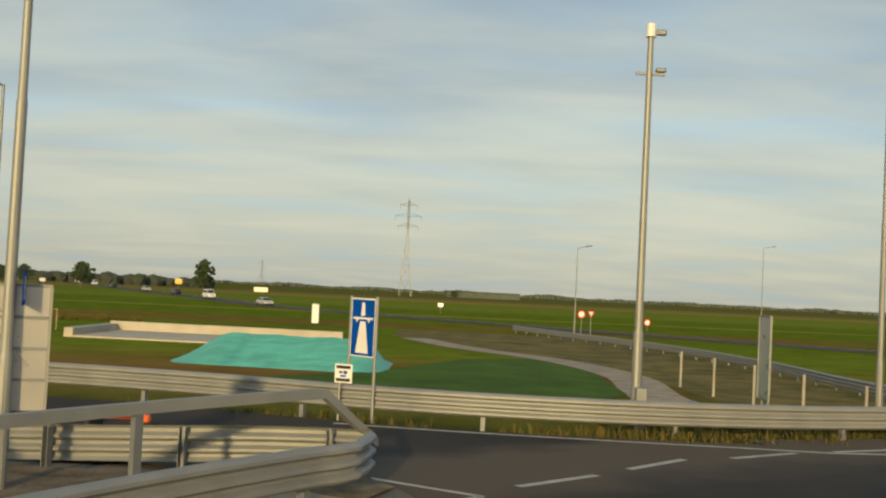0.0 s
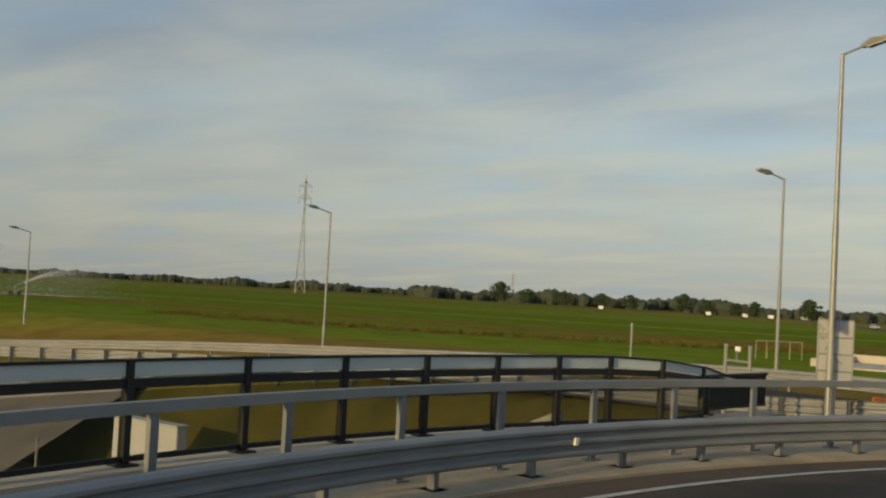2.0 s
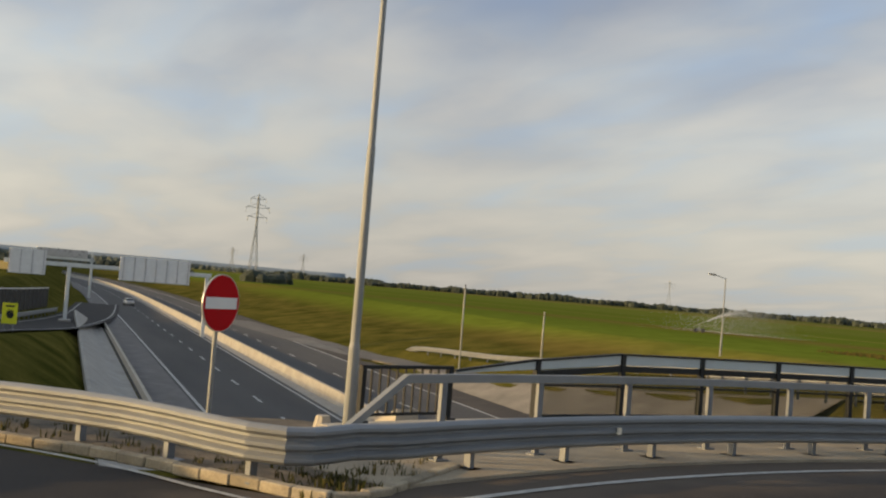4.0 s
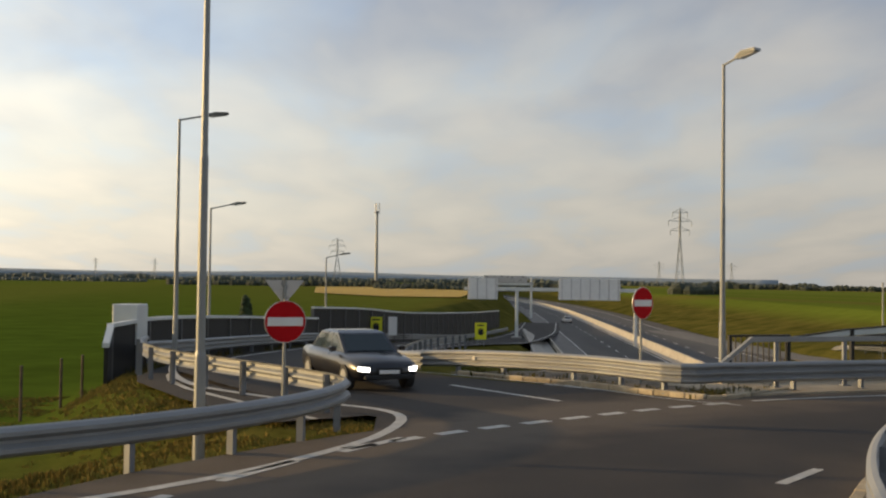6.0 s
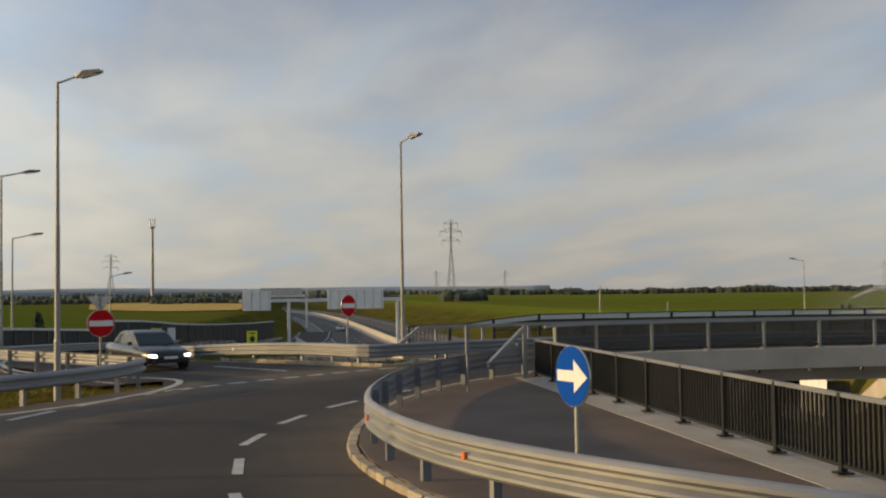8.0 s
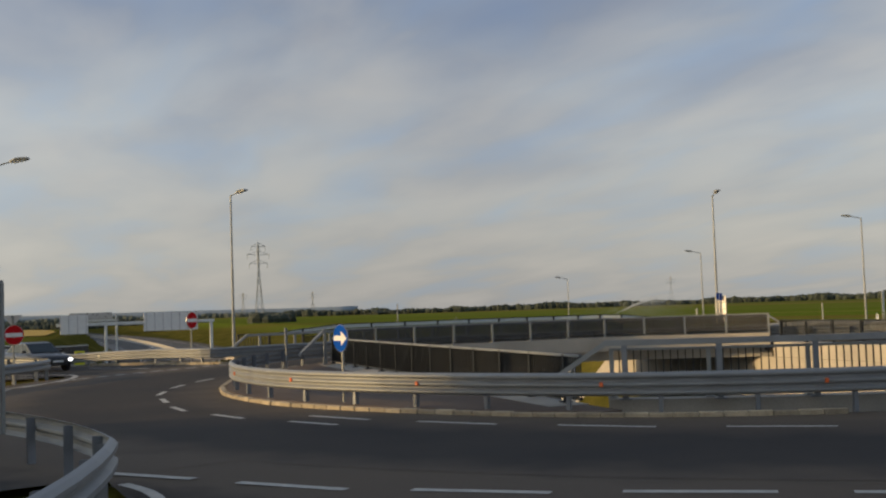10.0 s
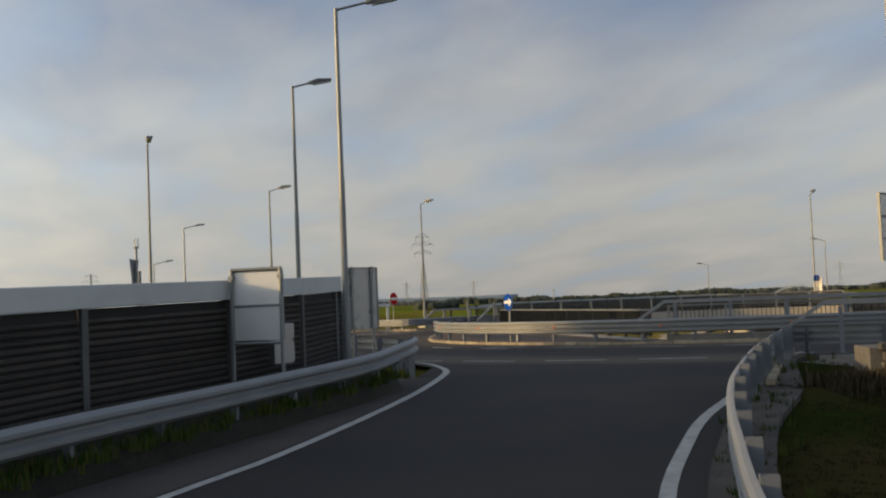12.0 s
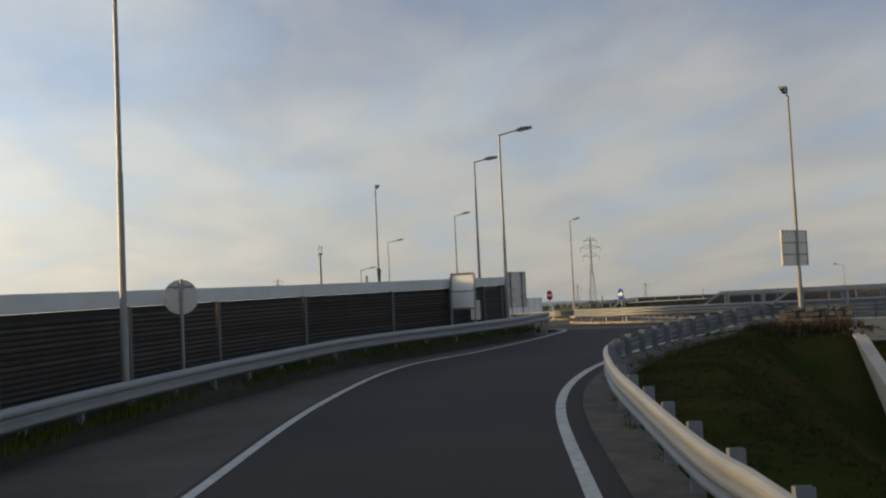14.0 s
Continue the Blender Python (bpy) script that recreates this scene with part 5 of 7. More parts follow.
def board(name, label, x, y, az, w, z0, z1, legs, foot, front=SIGN_BACK, ribs=2):
    """A sheet-metal panel seen from behind, with stiffening ribs on its -y side."""
    ob = thing(name, label, "road sign", "sign backs", facing(x, y, 0, az))
    part("panel", box(bmesh.new(), -w / 2, w / 2, -0.01, 0.01, z0, z1, 0.008), front, ob)
    part("frame", poly_plate(bmesh.new(), [(-w / 2 - 0.02, z1), (w / 2 + 0.02, z1), (w / 2 + 0.02, z1 + 0.03), (-w / 2 - 0.02, z1 + 0.03)], -0.03, 0.03), POLE, ob)
    for sx in (-1, 1):
        part("frame", box(bmesh.new(), sx * (w / 2 + 0.01) - 0.02, sx * (w / 2 + 0.01) + 0.02, -0.028, 0.028, z0, z1), POLE, ob)
    for i in range(ribs):
        z = z0 + (z1 - z0) * (i + 1) / (ribs + 1)
        part("rib", box(bmesh.new(), -w / 2, w / 2, -0.035, -0.011, z - 0.02, z + 0.02), POST, ob)
    if front is SUNLIT_SHEET:
        for z in (z0 - 0.05, z1 + 0.04):
            part("cross_tube", cyl(bmesh.new(), (-w / 2 - 0.02, -0.06, z), (w / 2 + 0.02, -0.06, z), 0.03, 0.03, 10), POLE, ob)
    for lx in legs:
        part("leg", cyl(bmesh.new(), (lx, -0.06, foot), (lx, -0.06, z1 + 0.05), 0.035, 0.035, 10), POLE, ob)
        part("clamp", box(bmesh.new(), lx - 0.05, lx + 0.05, -0.105, -0.02, z1 - 0.14, z1 - 0.08), POLE, ob)
    return ob


board("sign_board", "grey back of a two-column sign beside a lamp pole", 25.37, -13.93, 111, 0.76, 0.98, 2.57, (), 0.0, ribs=3)
ob = thing("small_blue_sign", "small blue square sign on a lamp pole", "road sign", m=facing(25.25, -13.75, 2.55, 197))
part("face", box(bmesh.new(), -0.26, 0.26, -0.0125, -0.0065, -0.22, 0.22), BLUE, ob)
part("symbol", poly_plate(bmesh.new(), [(-0.07, -0.15), (0.07, -0.15), (0.03, 0.15), (-0.03, 0.15)], -0.02, -0.0125), WHITE, ob)
board("sign_board", "plain grey back of a two-post sign by the wall", -20.99, 25.62, 208, 1.03, 1.2, 2.86, (-0.32, 0.32), -0.15, ribs=0)
board("sign_board", "grey back of a sign in front of the noise wall", -30.0, 28.52, 154, 0.98, 1.27, 2.57, (-0.5, 0.5), -0.3, SUNLIT_SHEET, ribs=1)
board("sign_board", "grey back of a ribbed sign on a lamp pole", -30.3, 15.42, 214, 1.55, 2.33, 3.69, (), 0, ribs=2)
board("sign_board", "narrow double sign seen edge-on behind the rail", 11.2, -29.5, 182, 0.9, 0.3, 2.5, (-0.25, 0.25), -0.5, ribs=0)
ob = thing("cable_box", "small grey box on a post in front of the noise wall", "box", m=facing(-28.7, 28.05, 0.55, 200))
part("leg", box(bmesh.new(), -0.05, 0.05, -0.05, 0.05, -0.75, 0.2), POST, ob)
part("box", box(bmesh.new(), -0.22, 0.22, -0.12, 0.12, 0.2, 1.0, 0.02), SIGN_BACK, ob)
ob = thing("round_sign", "grey back of a round sign by the noise wall", "road sign", m=facing(-46.9, 35.9, 1.76, 200))
part("plate", disc(bmesh.new(), 0.41, -0.012, 0.012), SIGN_BACK, ob)
part("rib", box(bmesh.new(), -0.3, 0.3, -0.035, -0.0125, 0.22, 0.26), POST, ob)
post_of(ob, 0, 0.42, -2.8, 0.04, -0.07)


def hand_sign(x, y, z, foot):
    ob = thing("warning_sign", "fluorescent yellow warning board with a black hand", "road sign", "yellow warning boards", facing(x, y, z, 184))
    part("panel", box(bmesh.new(), -0.52, 0.52, -0.012, 0.012, -0.75, 0.75, 0.01), YELLOW, ob)
    part("text_bar", box(bmesh.new(), -0.3, 0.3, -0.018, -0.0125, 0.46, 0.58), BLACK, ob)
    bm = disc(bmesh.new(), 0.25, -0.018, -0.0125, 24, 0.03, -0.12)
    part("symbol", bm, BLACK, ob, "black hand symbol")
    for i, (fx, fz) in enumerate(((-0.17, 0.18), (-0.05, 0.27), (0.08, 0.27), (0.2, 0.2))):
        part("finger", box(bmesh.new(), fx - 0.045, fx + 0.045, -0.0195, -0.0127, -0.1, fz), BLACK, ob)
    for sx in (-0.3, 0.3):
        post_of(ob, sx, 0.5, foot - z, 0.03)
    return ob


hand_sign(92.5, 23.85, -1.7, -3.0)
hand_sign(82.0, 32.1, -0.95, -2.4)
board("sign_board", "white-grey back of a sign panel by the ramp", 82.6, 30.8, 190, 0.7, -1.7, -0.2, (), 0, WHITE, 0)


# ---- gantry over the motorway ----
ob = thing("sign_gantry", "pale steel gantry with grey sign backs over the motorway", "gantry", m=pose(148, 0, 0))
for y in (19.6, 3.1):
    part("column", box(bmesh.new(), -0.22, 0.22, y - 0.22, y + 0.22, -6.3, 1.9, 0.03), CAP, ob)
part("beam", box(bmesh.new(), -0.2, 0.2, 2.6, 27.0, 1.45, 1.95, 0.03), CAP, ob)
for y0, y1, z0, z1 in ((22.3, 26.4, 0.25, 3.2), (5.3, 13.8, 0.3, 3.25)):
    g = part("sign_panel", box(bmesh.new(), -0.36, -0.3, y0, y1, z0, z1, 0.02), WHITE, ob, "pale back of a large sign")
    for k in range(int((y1 - y0) / 1.3) + 1):
        yk = y0 + 0.2 + k * 1.3
        part("stiffener", box(bmesh.new(), -0.44, -0.365, yk, yk + 0.1, z0, z1), SIGN_BACK, g)
part("base", box(bmesh.new(), -1.2, 1.2, 18.9, 20.3, -6.3, -4.9, 0.05), CONCRETE, ob, "concrete column foot")
ob = thing("sign_gantry", "distant gantry with a wide sign panel", "gantry", m=pose(260, 0, 0))
for y in (26.5, 14.0):
    part("column", box(bmesh.new(), -0.25, 0.25, y - 0.25, y + 0.25, -6.2, 3.8, 0.03), CAP, ob)
part("beam", box(bmesh.new(), -0.25, 0.25, 13.5, 27.0, 1.9, 2.5, 0.03), CAP, ob)
part("sign_panel", box(bmesh.new(), -0.4, -0.3, 15.0, 25.5, 2.55, 4.2, 0.02), SIGN_BACK, ob)


# ---- noise walls ----
# slats paler than the back board: the skylight they catch is in the colour
SLAT_MAT = by_piece(material("wood_slat", (0.072, 0.062, 0.055), 0.8, vary=0.25, scale=1.5, bump=0.3, grain=40), 0.3)


DARK_POST = material("weathered_post", (0.12, 0.12, 0.115), 0.7, 0.2, vary=0.15, scale=2, bump=0.05)


def noise_wall(pts, label, dark, cap, slats, bay=4.0):
    """Straight bays between steel posts; each with a back board, slats and a pale cap board. pts: x, y, foot."""
    ob = thing("noise_wall", label, "noise wall", "noise walls")
    line_ = smooth_path(pts, 0.5)
    total = sum((Vector(b) - Vector(a)).length for a, b in zip(line_, line_[1:]))
    n_bays = max(1, round(total / bay))
    stops = along(line_, (total - 0.02) / n_bays, 0.0)
    if slats:
        stops = [(Vector(a), math.atan2(b[1] - a[1], b[0] - a[0])) for a, b in zip(pts, pts[1:])]
        stops.append((Vector(pts[-1]), stops[-1][1]))
    post = shared("post", box(bmesh.new(), -0.07, 0.07, -0.10, 0.09, -0.4, dark + 0.01), DARK_POST)
    for i, (q, h) in enumerate(stops):
        o = new("post", post)
        o.matrix_basis = Matrix.Translation(q) @ Matrix.Rotation(h, 4, "Z")
        o.parent = ob
        if i + 1 == len(stops):
            break
        nq = stops[i + 1][0]
        d = nq - q
        hh = math.atan2(d.y, d.x)
        rise = math.atan2(d.z, math.hypot(d.x, d.y))
        m = Matrix.Translation(q) @ Matrix.Rotation(hh, 4, "Z") @ Matrix.Rotation(-rise, 4, "Y")
        ln = d.length
        # darker board behind the slats, its tone standing for shade in the gaps
        part("back_board", box(bmesh.new(), 0.05, ln - 0.05, -0.02, 0.06, -0.4, dark), SLAT, ob).matrix_basis = m
        part("cap_board", box(bmesh.new(), 0.0, ln + 0.01, -0.11, 0.10, dark + 0.012, dark + cap, 0.012), CAP, ob).matrix_basis = m
        if slats:
            bm = bmesh.new()
            v = [bm.verts.new(p) for p in ((0.07, -0.075, 0.01), (ln - 0.07, -0.075, 0.01), (ln - 0.07, -0.021, 0.0), (0.07, -0.021, 0.0), (0.07, -0.085, 0.055), (ln - 0.07, -0.085, 0.055), (ln - 0.07, -0.021, 0.065), (0.07, -0.021, 0.065))]
            for f in ((0, 1, 5, 4), (4, 5, 6, 7), (3, 2, 1, 0), (1, 2, 6, 5), (0, 4, 7, 3)):
                bm.faces.new([v[k] for k in f])
            bmesh.ops.recalc_face_normals(bm, faces=bm.faces)
            slat = shared("slat", bm, SLAT_MAT)
            for k in range(int((dark - 0.1) / 0.115)):
                o = new("slat", slat)
                o.matrix_basis = m @ Matrix.Translation((0, 0, 0.1 + k * 0.115))
                o.parent = ob
    return ob


noise_wall([(x, y, 0.15 + 0.027 * (x + 24)) for x, y in ((-64, 39.3), (-58.6, 38.75), (-53.1, 37.95), (-47.8, 36.95), (-43.3, 35.75), (-38.1, 33.95), (-33, 31.3), (-29.6, 29.1), (-26.8, 27.6), (-24.15, 26.65), (-23.75, 26.48))], "dark slatted timber noise wall with a pale cap board", 2.05, 0.38, True, 5.0)
noise_wall([(-110, 40.4, -2.1), (-90, 40.2, -1.7), (-64.2, 39.4, -0.95)], "far end of the dark noise wall", 2.1, 0.42, False)
noise_wall([(29.5, 34.9, -0.6), (35.7, 35.0, -0.55), (50, 35.0, -1.0), (66, 34.2, -1.6)], "dark noise wall along the ramp from the motorway", 1.7, 0.14, False)
noise_wall([(66.5, 34.6, -1.5), (80, 32.8, -1.9), (98, 30.4, -2.7), (143, 26.0, -3.9), (180, 22.0, -4.6)], "long dark retaining wall beside the curving ramp", 2.3, 0.14, False)
ob = thing("wall_end", "sloping dark end panel of the noise wall with a pale cap", "noise wall", "noise walls", pose(28.2, 34.55, 0, 0, 0, 14))
part("panel", poly_plate(bmesh.new(), [(0, -0.9), (1.35, -0.9), (1.35, 1.08), (0, 0.55)], -0.06, 0.06), SLAT, ob)
part("cap", poly_plate(bmesh.new(), [(-0.03, 0.555), (1.38, 1.09), (1.38, 1.24), (-0.03, 0.70)], -0.1, 0.1), CAP, ob)
ob = thing("switch_cabinet", "pale grey switch cabinet at the end of the wall", "cabinet", m=pose(32.6, 35.3, -0.6))
part("body", box(bmesh.new(), -0.55, 0.55, -0.45, 0.45, 1.0, 2.4, 0.03), CAP, ob)
part("foot", box(bmesh.new(), -0.5, 0.5, -0.4, 0.4, 0, 1.0), SLAT, ob)


# ---- fence posts, boxes and other small things by the roads ----
def marker(x, y, z, h, mat, label, r=0.05, name="marker_post"):
    ob = thing(name, label, "post", "marker posts", pose(x, y, z))
    part("stake", cyl(bmesh.new(), (0, 0, 0), (0, 0, h), r, r * 0.9, 8), mat, ob)
    part("cap", cyl(bmesh.new(), (0, 0, h), (0, 0, h + 0.04), r * 1.2, r * 0.9, 8), mat, ob)
    return ob


marker(112.4, -18.3, ground_z(112.4, -18.3), 3.15 - ground_z(112.4, -18.3), POLE, "pale thin post beside the motorway", 0.09)
marker(109.3, -25.9, ground_z(109.3, -25.9), 1.0 - ground_z(109.3, -25.9), POLE, "pale thin post beyond the low wall", 0.09)
ob = thing("field_frame", "thin pale metal frame standing in the green field", "frame", m=pose(48.8, -76.8, -1.3, 0, 0, 36))
for x_ in (-1.9, -0.9, 0.1, 1.0, 1.9):
    part("post", cyl(bmesh.new(), (x_, 0, -0.1), (x_, 0, 1.5), 0.035, 0.03, 8), KERB, ob)
part("top_bar", cyl(bmesh.new(), (-1.93, 0, 1.46), (1.93, 0, 1.46), 0.025, 0.025, 8), KERB, ob)
marker(6.7, 34.0, -1.3, 5.3, POST, "dark thin post behind the noise wall", 0.09)
marker(40.3, -33.1, -1.3, 3.05, POLE, "thin grey post in the field edge", 0.06)
for x, y in ((28.0, -13.8), (27.2, -13.33)):
    marker(x, y, -0.3, 2.1, POLE, "grey steel post of a small frame", 0.05)
ob = thing("plate_frame", "small white plate on a grey crossbar", "plate", m=pose(27.6, -13.57, 0, 0, 0, -30))
part("crossbar", box(bmesh.new(), -0.5, 0.5, -0.02, 0.02, 1.42, 1.47), POLE, ob)
part("plate", box(bmesh.new(), -0.06, 0.13, -0.03, -0.021, 1.68, 1.8), WHITE, ob)
part("hanger", box(bmesh.new(), 0.02, 0.05, -0.02, 0.02, 1.47, 1.7), POLE, ob)
for i in range(9):
    marker(8.2 - 0.45 * i, -44 + 4.6 * i - 9, -1.3, 1.7, CONCRETE, "weathered concrete fence post", 0.06)
for i, x in enumerate((24.8, 27.6, 29.3, 22.0, 19.0)):
    marker(x, 35.7 + 0.2 * (i > 2), -1.3, 1.5, BARK, "old wooden fence post in the grass", 0.05)
ob = thing("white_box", "white cabinet standing by the far road", "cabinet", m=pose(33.4, -118, -1.3))
part("body", box(bmesh.new(), -0.36, 0.36, -0.3, 0.3, 0, 2.0, 0.03), WHITE, ob)
part("roof", box(bmesh.new(), -0.4, 0.4, -0.34, 0.34, 2.0, 2.07, 0.02), CAP, ob)
ob = thing("white_box", "cream cabinet near the covered heap", "cabinet", m=pose(25.1, -70, -1.3))
part("body", box(bmesh.new(), -0.35, 0.35, -0.3, 0.3, 0, 1.5, 0.03), WHITE, ob)
part("roof", box(bmesh.new(), -0.4, 0.4, -0.35, 0.35, 1.5, 1.56, 0.02), CAP, ob)
ob = thing("orange_barrier", "orange plastic barrier lying behind the rail", "barrier", m=pose(24.9, -17.2, 0.0, 0, 0, -18))
part("plank", box(bmesh.new(), -0.5, 0.5, -0.06, 0.06, 0.5, 0.62, 0.02), ORANGE, ob)
for x in (-0.5, 0.5):
    part("foot", box(bmesh.new(), x - 0.04, x + 0.04, -0.2, 0.2, 0.0, 0.5, 0.01), RUBBER, ob)
ob = thing("cream_pillar", "small cream concrete marker by the bridge end", "marker", m=pose(26.6, 16.4, 0.03))
bm = bmesh.new()
cyl(bm, (0, 0, 0), (0, 0, 0.36), 0.2, 0.12, 10)
part("stone", bm, PALE, ob)


AMBER = material("amber_sheet", (0.75, 0.42, 0.03), 0.45, vary=0.05, scale=3, bump=0.02)


def far_sign(x, y, z, r, shape, label):
    ob = thing("far_sign", label, "road sign", m=facing(x, y, z, 88))
    if shape == "round":
        part("face", disc(bmesh.new(), r, -0.012, 0.012, 24), RED, ob)
        part("middle", disc(bmesh.new(), r * 0.68, -0.018, -0.0125, 24), WHITE, ob)
    elif shape == "yield":
        part("face", poly_plate(bmesh.new(), [(-r, r * 0.8), (r, r * 0.8), (0, -r)], -0.012, 0.012), RED, ob)
        part("middle", poly_plate(bmesh.new(), [(-r * 0.6, r * 0.58), (r * 0.6, r * 0.58), (0, -r * 0.58)], -0.018, -0.0125), WHITE, ob)
    else:
        half = r * (0.33 if shape is REFLECT else 0.7)
        part("face", box(bmesh.new(), -r, r, -0.012, 0.012, -half, half, 0.01), shape, ob)
        part("rim", box(bmesh.new(), -r, r, -0.02, -0.0125, half * 0.75, half * 0.9), WHITE, ob)
    post_of(ob, 0, 0, -1.3 - z, 0.04, 0.03)
    return ob


far_sign(4.7, -118, 1.05, 0.45, "round", "round red and white sign by the far road")
far_sign(3.6, -118.5, 1.1, 0.42, "yield", "red and white yield sign by the far road")
far_sign(-8.5, -150, -0.1, 0.5, "round", "round red and white sign on the far road")
far_sign(19.9, -200, 0.3, 0.5, SIGN_BACK, "small grey sign board by the far road")
far_sign(92.6, -302, 2.0, 0.95, AMBER, "orange sign board by the far road")
far_sign(76, -340, 0.6, 2.2, REFLECT, "pale yellow banner by the far road")
far_sign(30.0, -150, 0.4, 0.35, RED, "red and white marker by the far road")

# ---- covered heap, slab and path south of the roundabout ----
ob = thing("covered_heap", "long heap under a bright green tarpaulin", "heap")
bm = bmesh.new()
N_ = 26
rows = []
for i in range(N_ + 1):
    t = i / N_
    x, y = 33.4 - 11.0 * t, -57.3 + 1.1 * t
    hgt = 1.45 * min(1, t * 4.6, (1 - t) * 10.0) + 0.05 * noise.noise((x * 0.7, y, 0))
    rows.append([bm.verts.new((x + 0.2 * noise.noise((x, k, 3)), y + off, PLAIN - 0.05 + hgt * up + 0.05 * noise.noise((x * 2, k * 3.1, 7)))) for k, (off, up) in enumerate(((4.6, 0), (3.0, 0.36), (1.4, 0.72), (0, 1.0), (-1.6, 0.62), (-4.0, 0.0)))])
for a, b in zip(rows, rows[1:]):
    for k in range(5):
        bm.faces.new((a[k], a[k + 1], b[k + 1], b[k]))
bmesh.ops.recalc_face_normals(bm, faces=bm.faces)
flap = bmesh.new()
for a, b in zip(rows[-5:], rows[-4:]):
    for k in range(5):
        flap.faces.new([flap.verts.new(v.co + Vector((0, 0, 0.015))) for v in (a[k], a[k + 1], b[k + 1], b[k])])
bmesh.ops.remove_doubles(flap, verts=flap.verts, dist=0.001)
part("end_flap", flap, TARP, ob, "folded end of the tarpaulin", True)
part("tarpaulin", bm, TARP, ob)
ob = thing("concrete_slab", "low pale concrete walls of an unfinished basin", "wall")
part("long_wall", box(bmesh.new(), 27.0, 44.0, -80.4, -79.8, PLAIN - 0.1, PLAIN + 0.75, 0.03), PALE, ob)
part("end_wall", box(bmesh.new(), 43.4, 44.0, -79.8, -70.0, PLAIN - 0.1, PLAIN + 0.6, 0.03), PALE, ob)
part("floor_slab", box(bmesh.new(), 27.0, 43.4, -79.8, -70.0, PLAIN - 0.1, PLAIN + 0.12, 0.03), PALE, ob)
PATH_ = smooth_path([(22, -92, PLAIN), (18, -80, PLAIN), (12.5, -70, PLAIN), (10, -58, PLAIN), (10.6, -46, PLAIN), (9, -37, PLAIN)], 2)
ribbon("gravel_path", moved(PATH_, -1.3), moved(PATH_, 1.3), GRAVEL, "pale gravel path through grass", 0.04)
FAR = smooth_path([(210, -560, PLAIN), (180, -480, PLAIN), (84, -270, PLAIN), (51, -196, PLAIN), (22, -158, PLAIN), (-8, -128, PLAIN), (-45, -98, PLAIN), (-120, -60, PLAIN), (-260, -10, PLAIN)], 6)
ribbon("road_far", moved(FAR, -4.5), moved(FAR, 4.5), OLD_ASPHALT, "grey country road across the plain", 0.05)
line("far_line", moved(FAR, -4.0), 0.3, 0.06)
guardrail(smooth_path([(12, -118, PLAIN), (8, -105, PLAIN), (2, -84, PLAIN), (-0.2, -67, PLAIN), (-0.6, -50, PLAIN), (-3, -40, -1.0)]), "galvanised guard rail of the southern slip road", 1, step=3.0)
patch("mown_mound", [(30, -40), (27.5, -47), (23, -53), (18.5, -66), (14, -70), (11.5, -60), (11.8, -47), (14, -42)], material("mown_grass", (0.062, 0.118, 0.014), 0.95, vary=0.25, scale=0.4, bump=0.6, grain=6, spec=0.1), "dark green mown grass beside the path", "grass", PLAIN + 0.05)
patch("wheat_field", [(302, 74), (250, 48.6), (252, 31), (340, 30), (420, 33), (500, 50), (560, 68), (590, 84), (535, 112)], material("wheat", (0.42, 0.29, 0.075), 0.95, vary=0.15, scale=0.1, bump=0.4, grain=3, spec=0.1), "ripe yellow wheat field", "field", PLAIN + 0.25)


patch("dry_verge", [(19, -31), (12, -34), (8, -44), (9, -60), (13, -72), (24, -96), (24, -112), (4, -112), (-2, -84), (-4, -66), (-6, -44), (2, -32)], material("dry_grass", (0.105, 0.105, 0.024), 0.95, vary=0.3, scale=0.5, bump=0.5, grain=6, second=(0.22, 0.165, 0.055), spec=0.1), "dry straw-coloured grass between path and slip road", "grass", PLAIN + 0.02)


# ---- vehicles ----
def hull(bm, pts):
    bmesh.ops.convex_hull(bm, input=[bm.verts.new(p) for p in pts])
    return bm


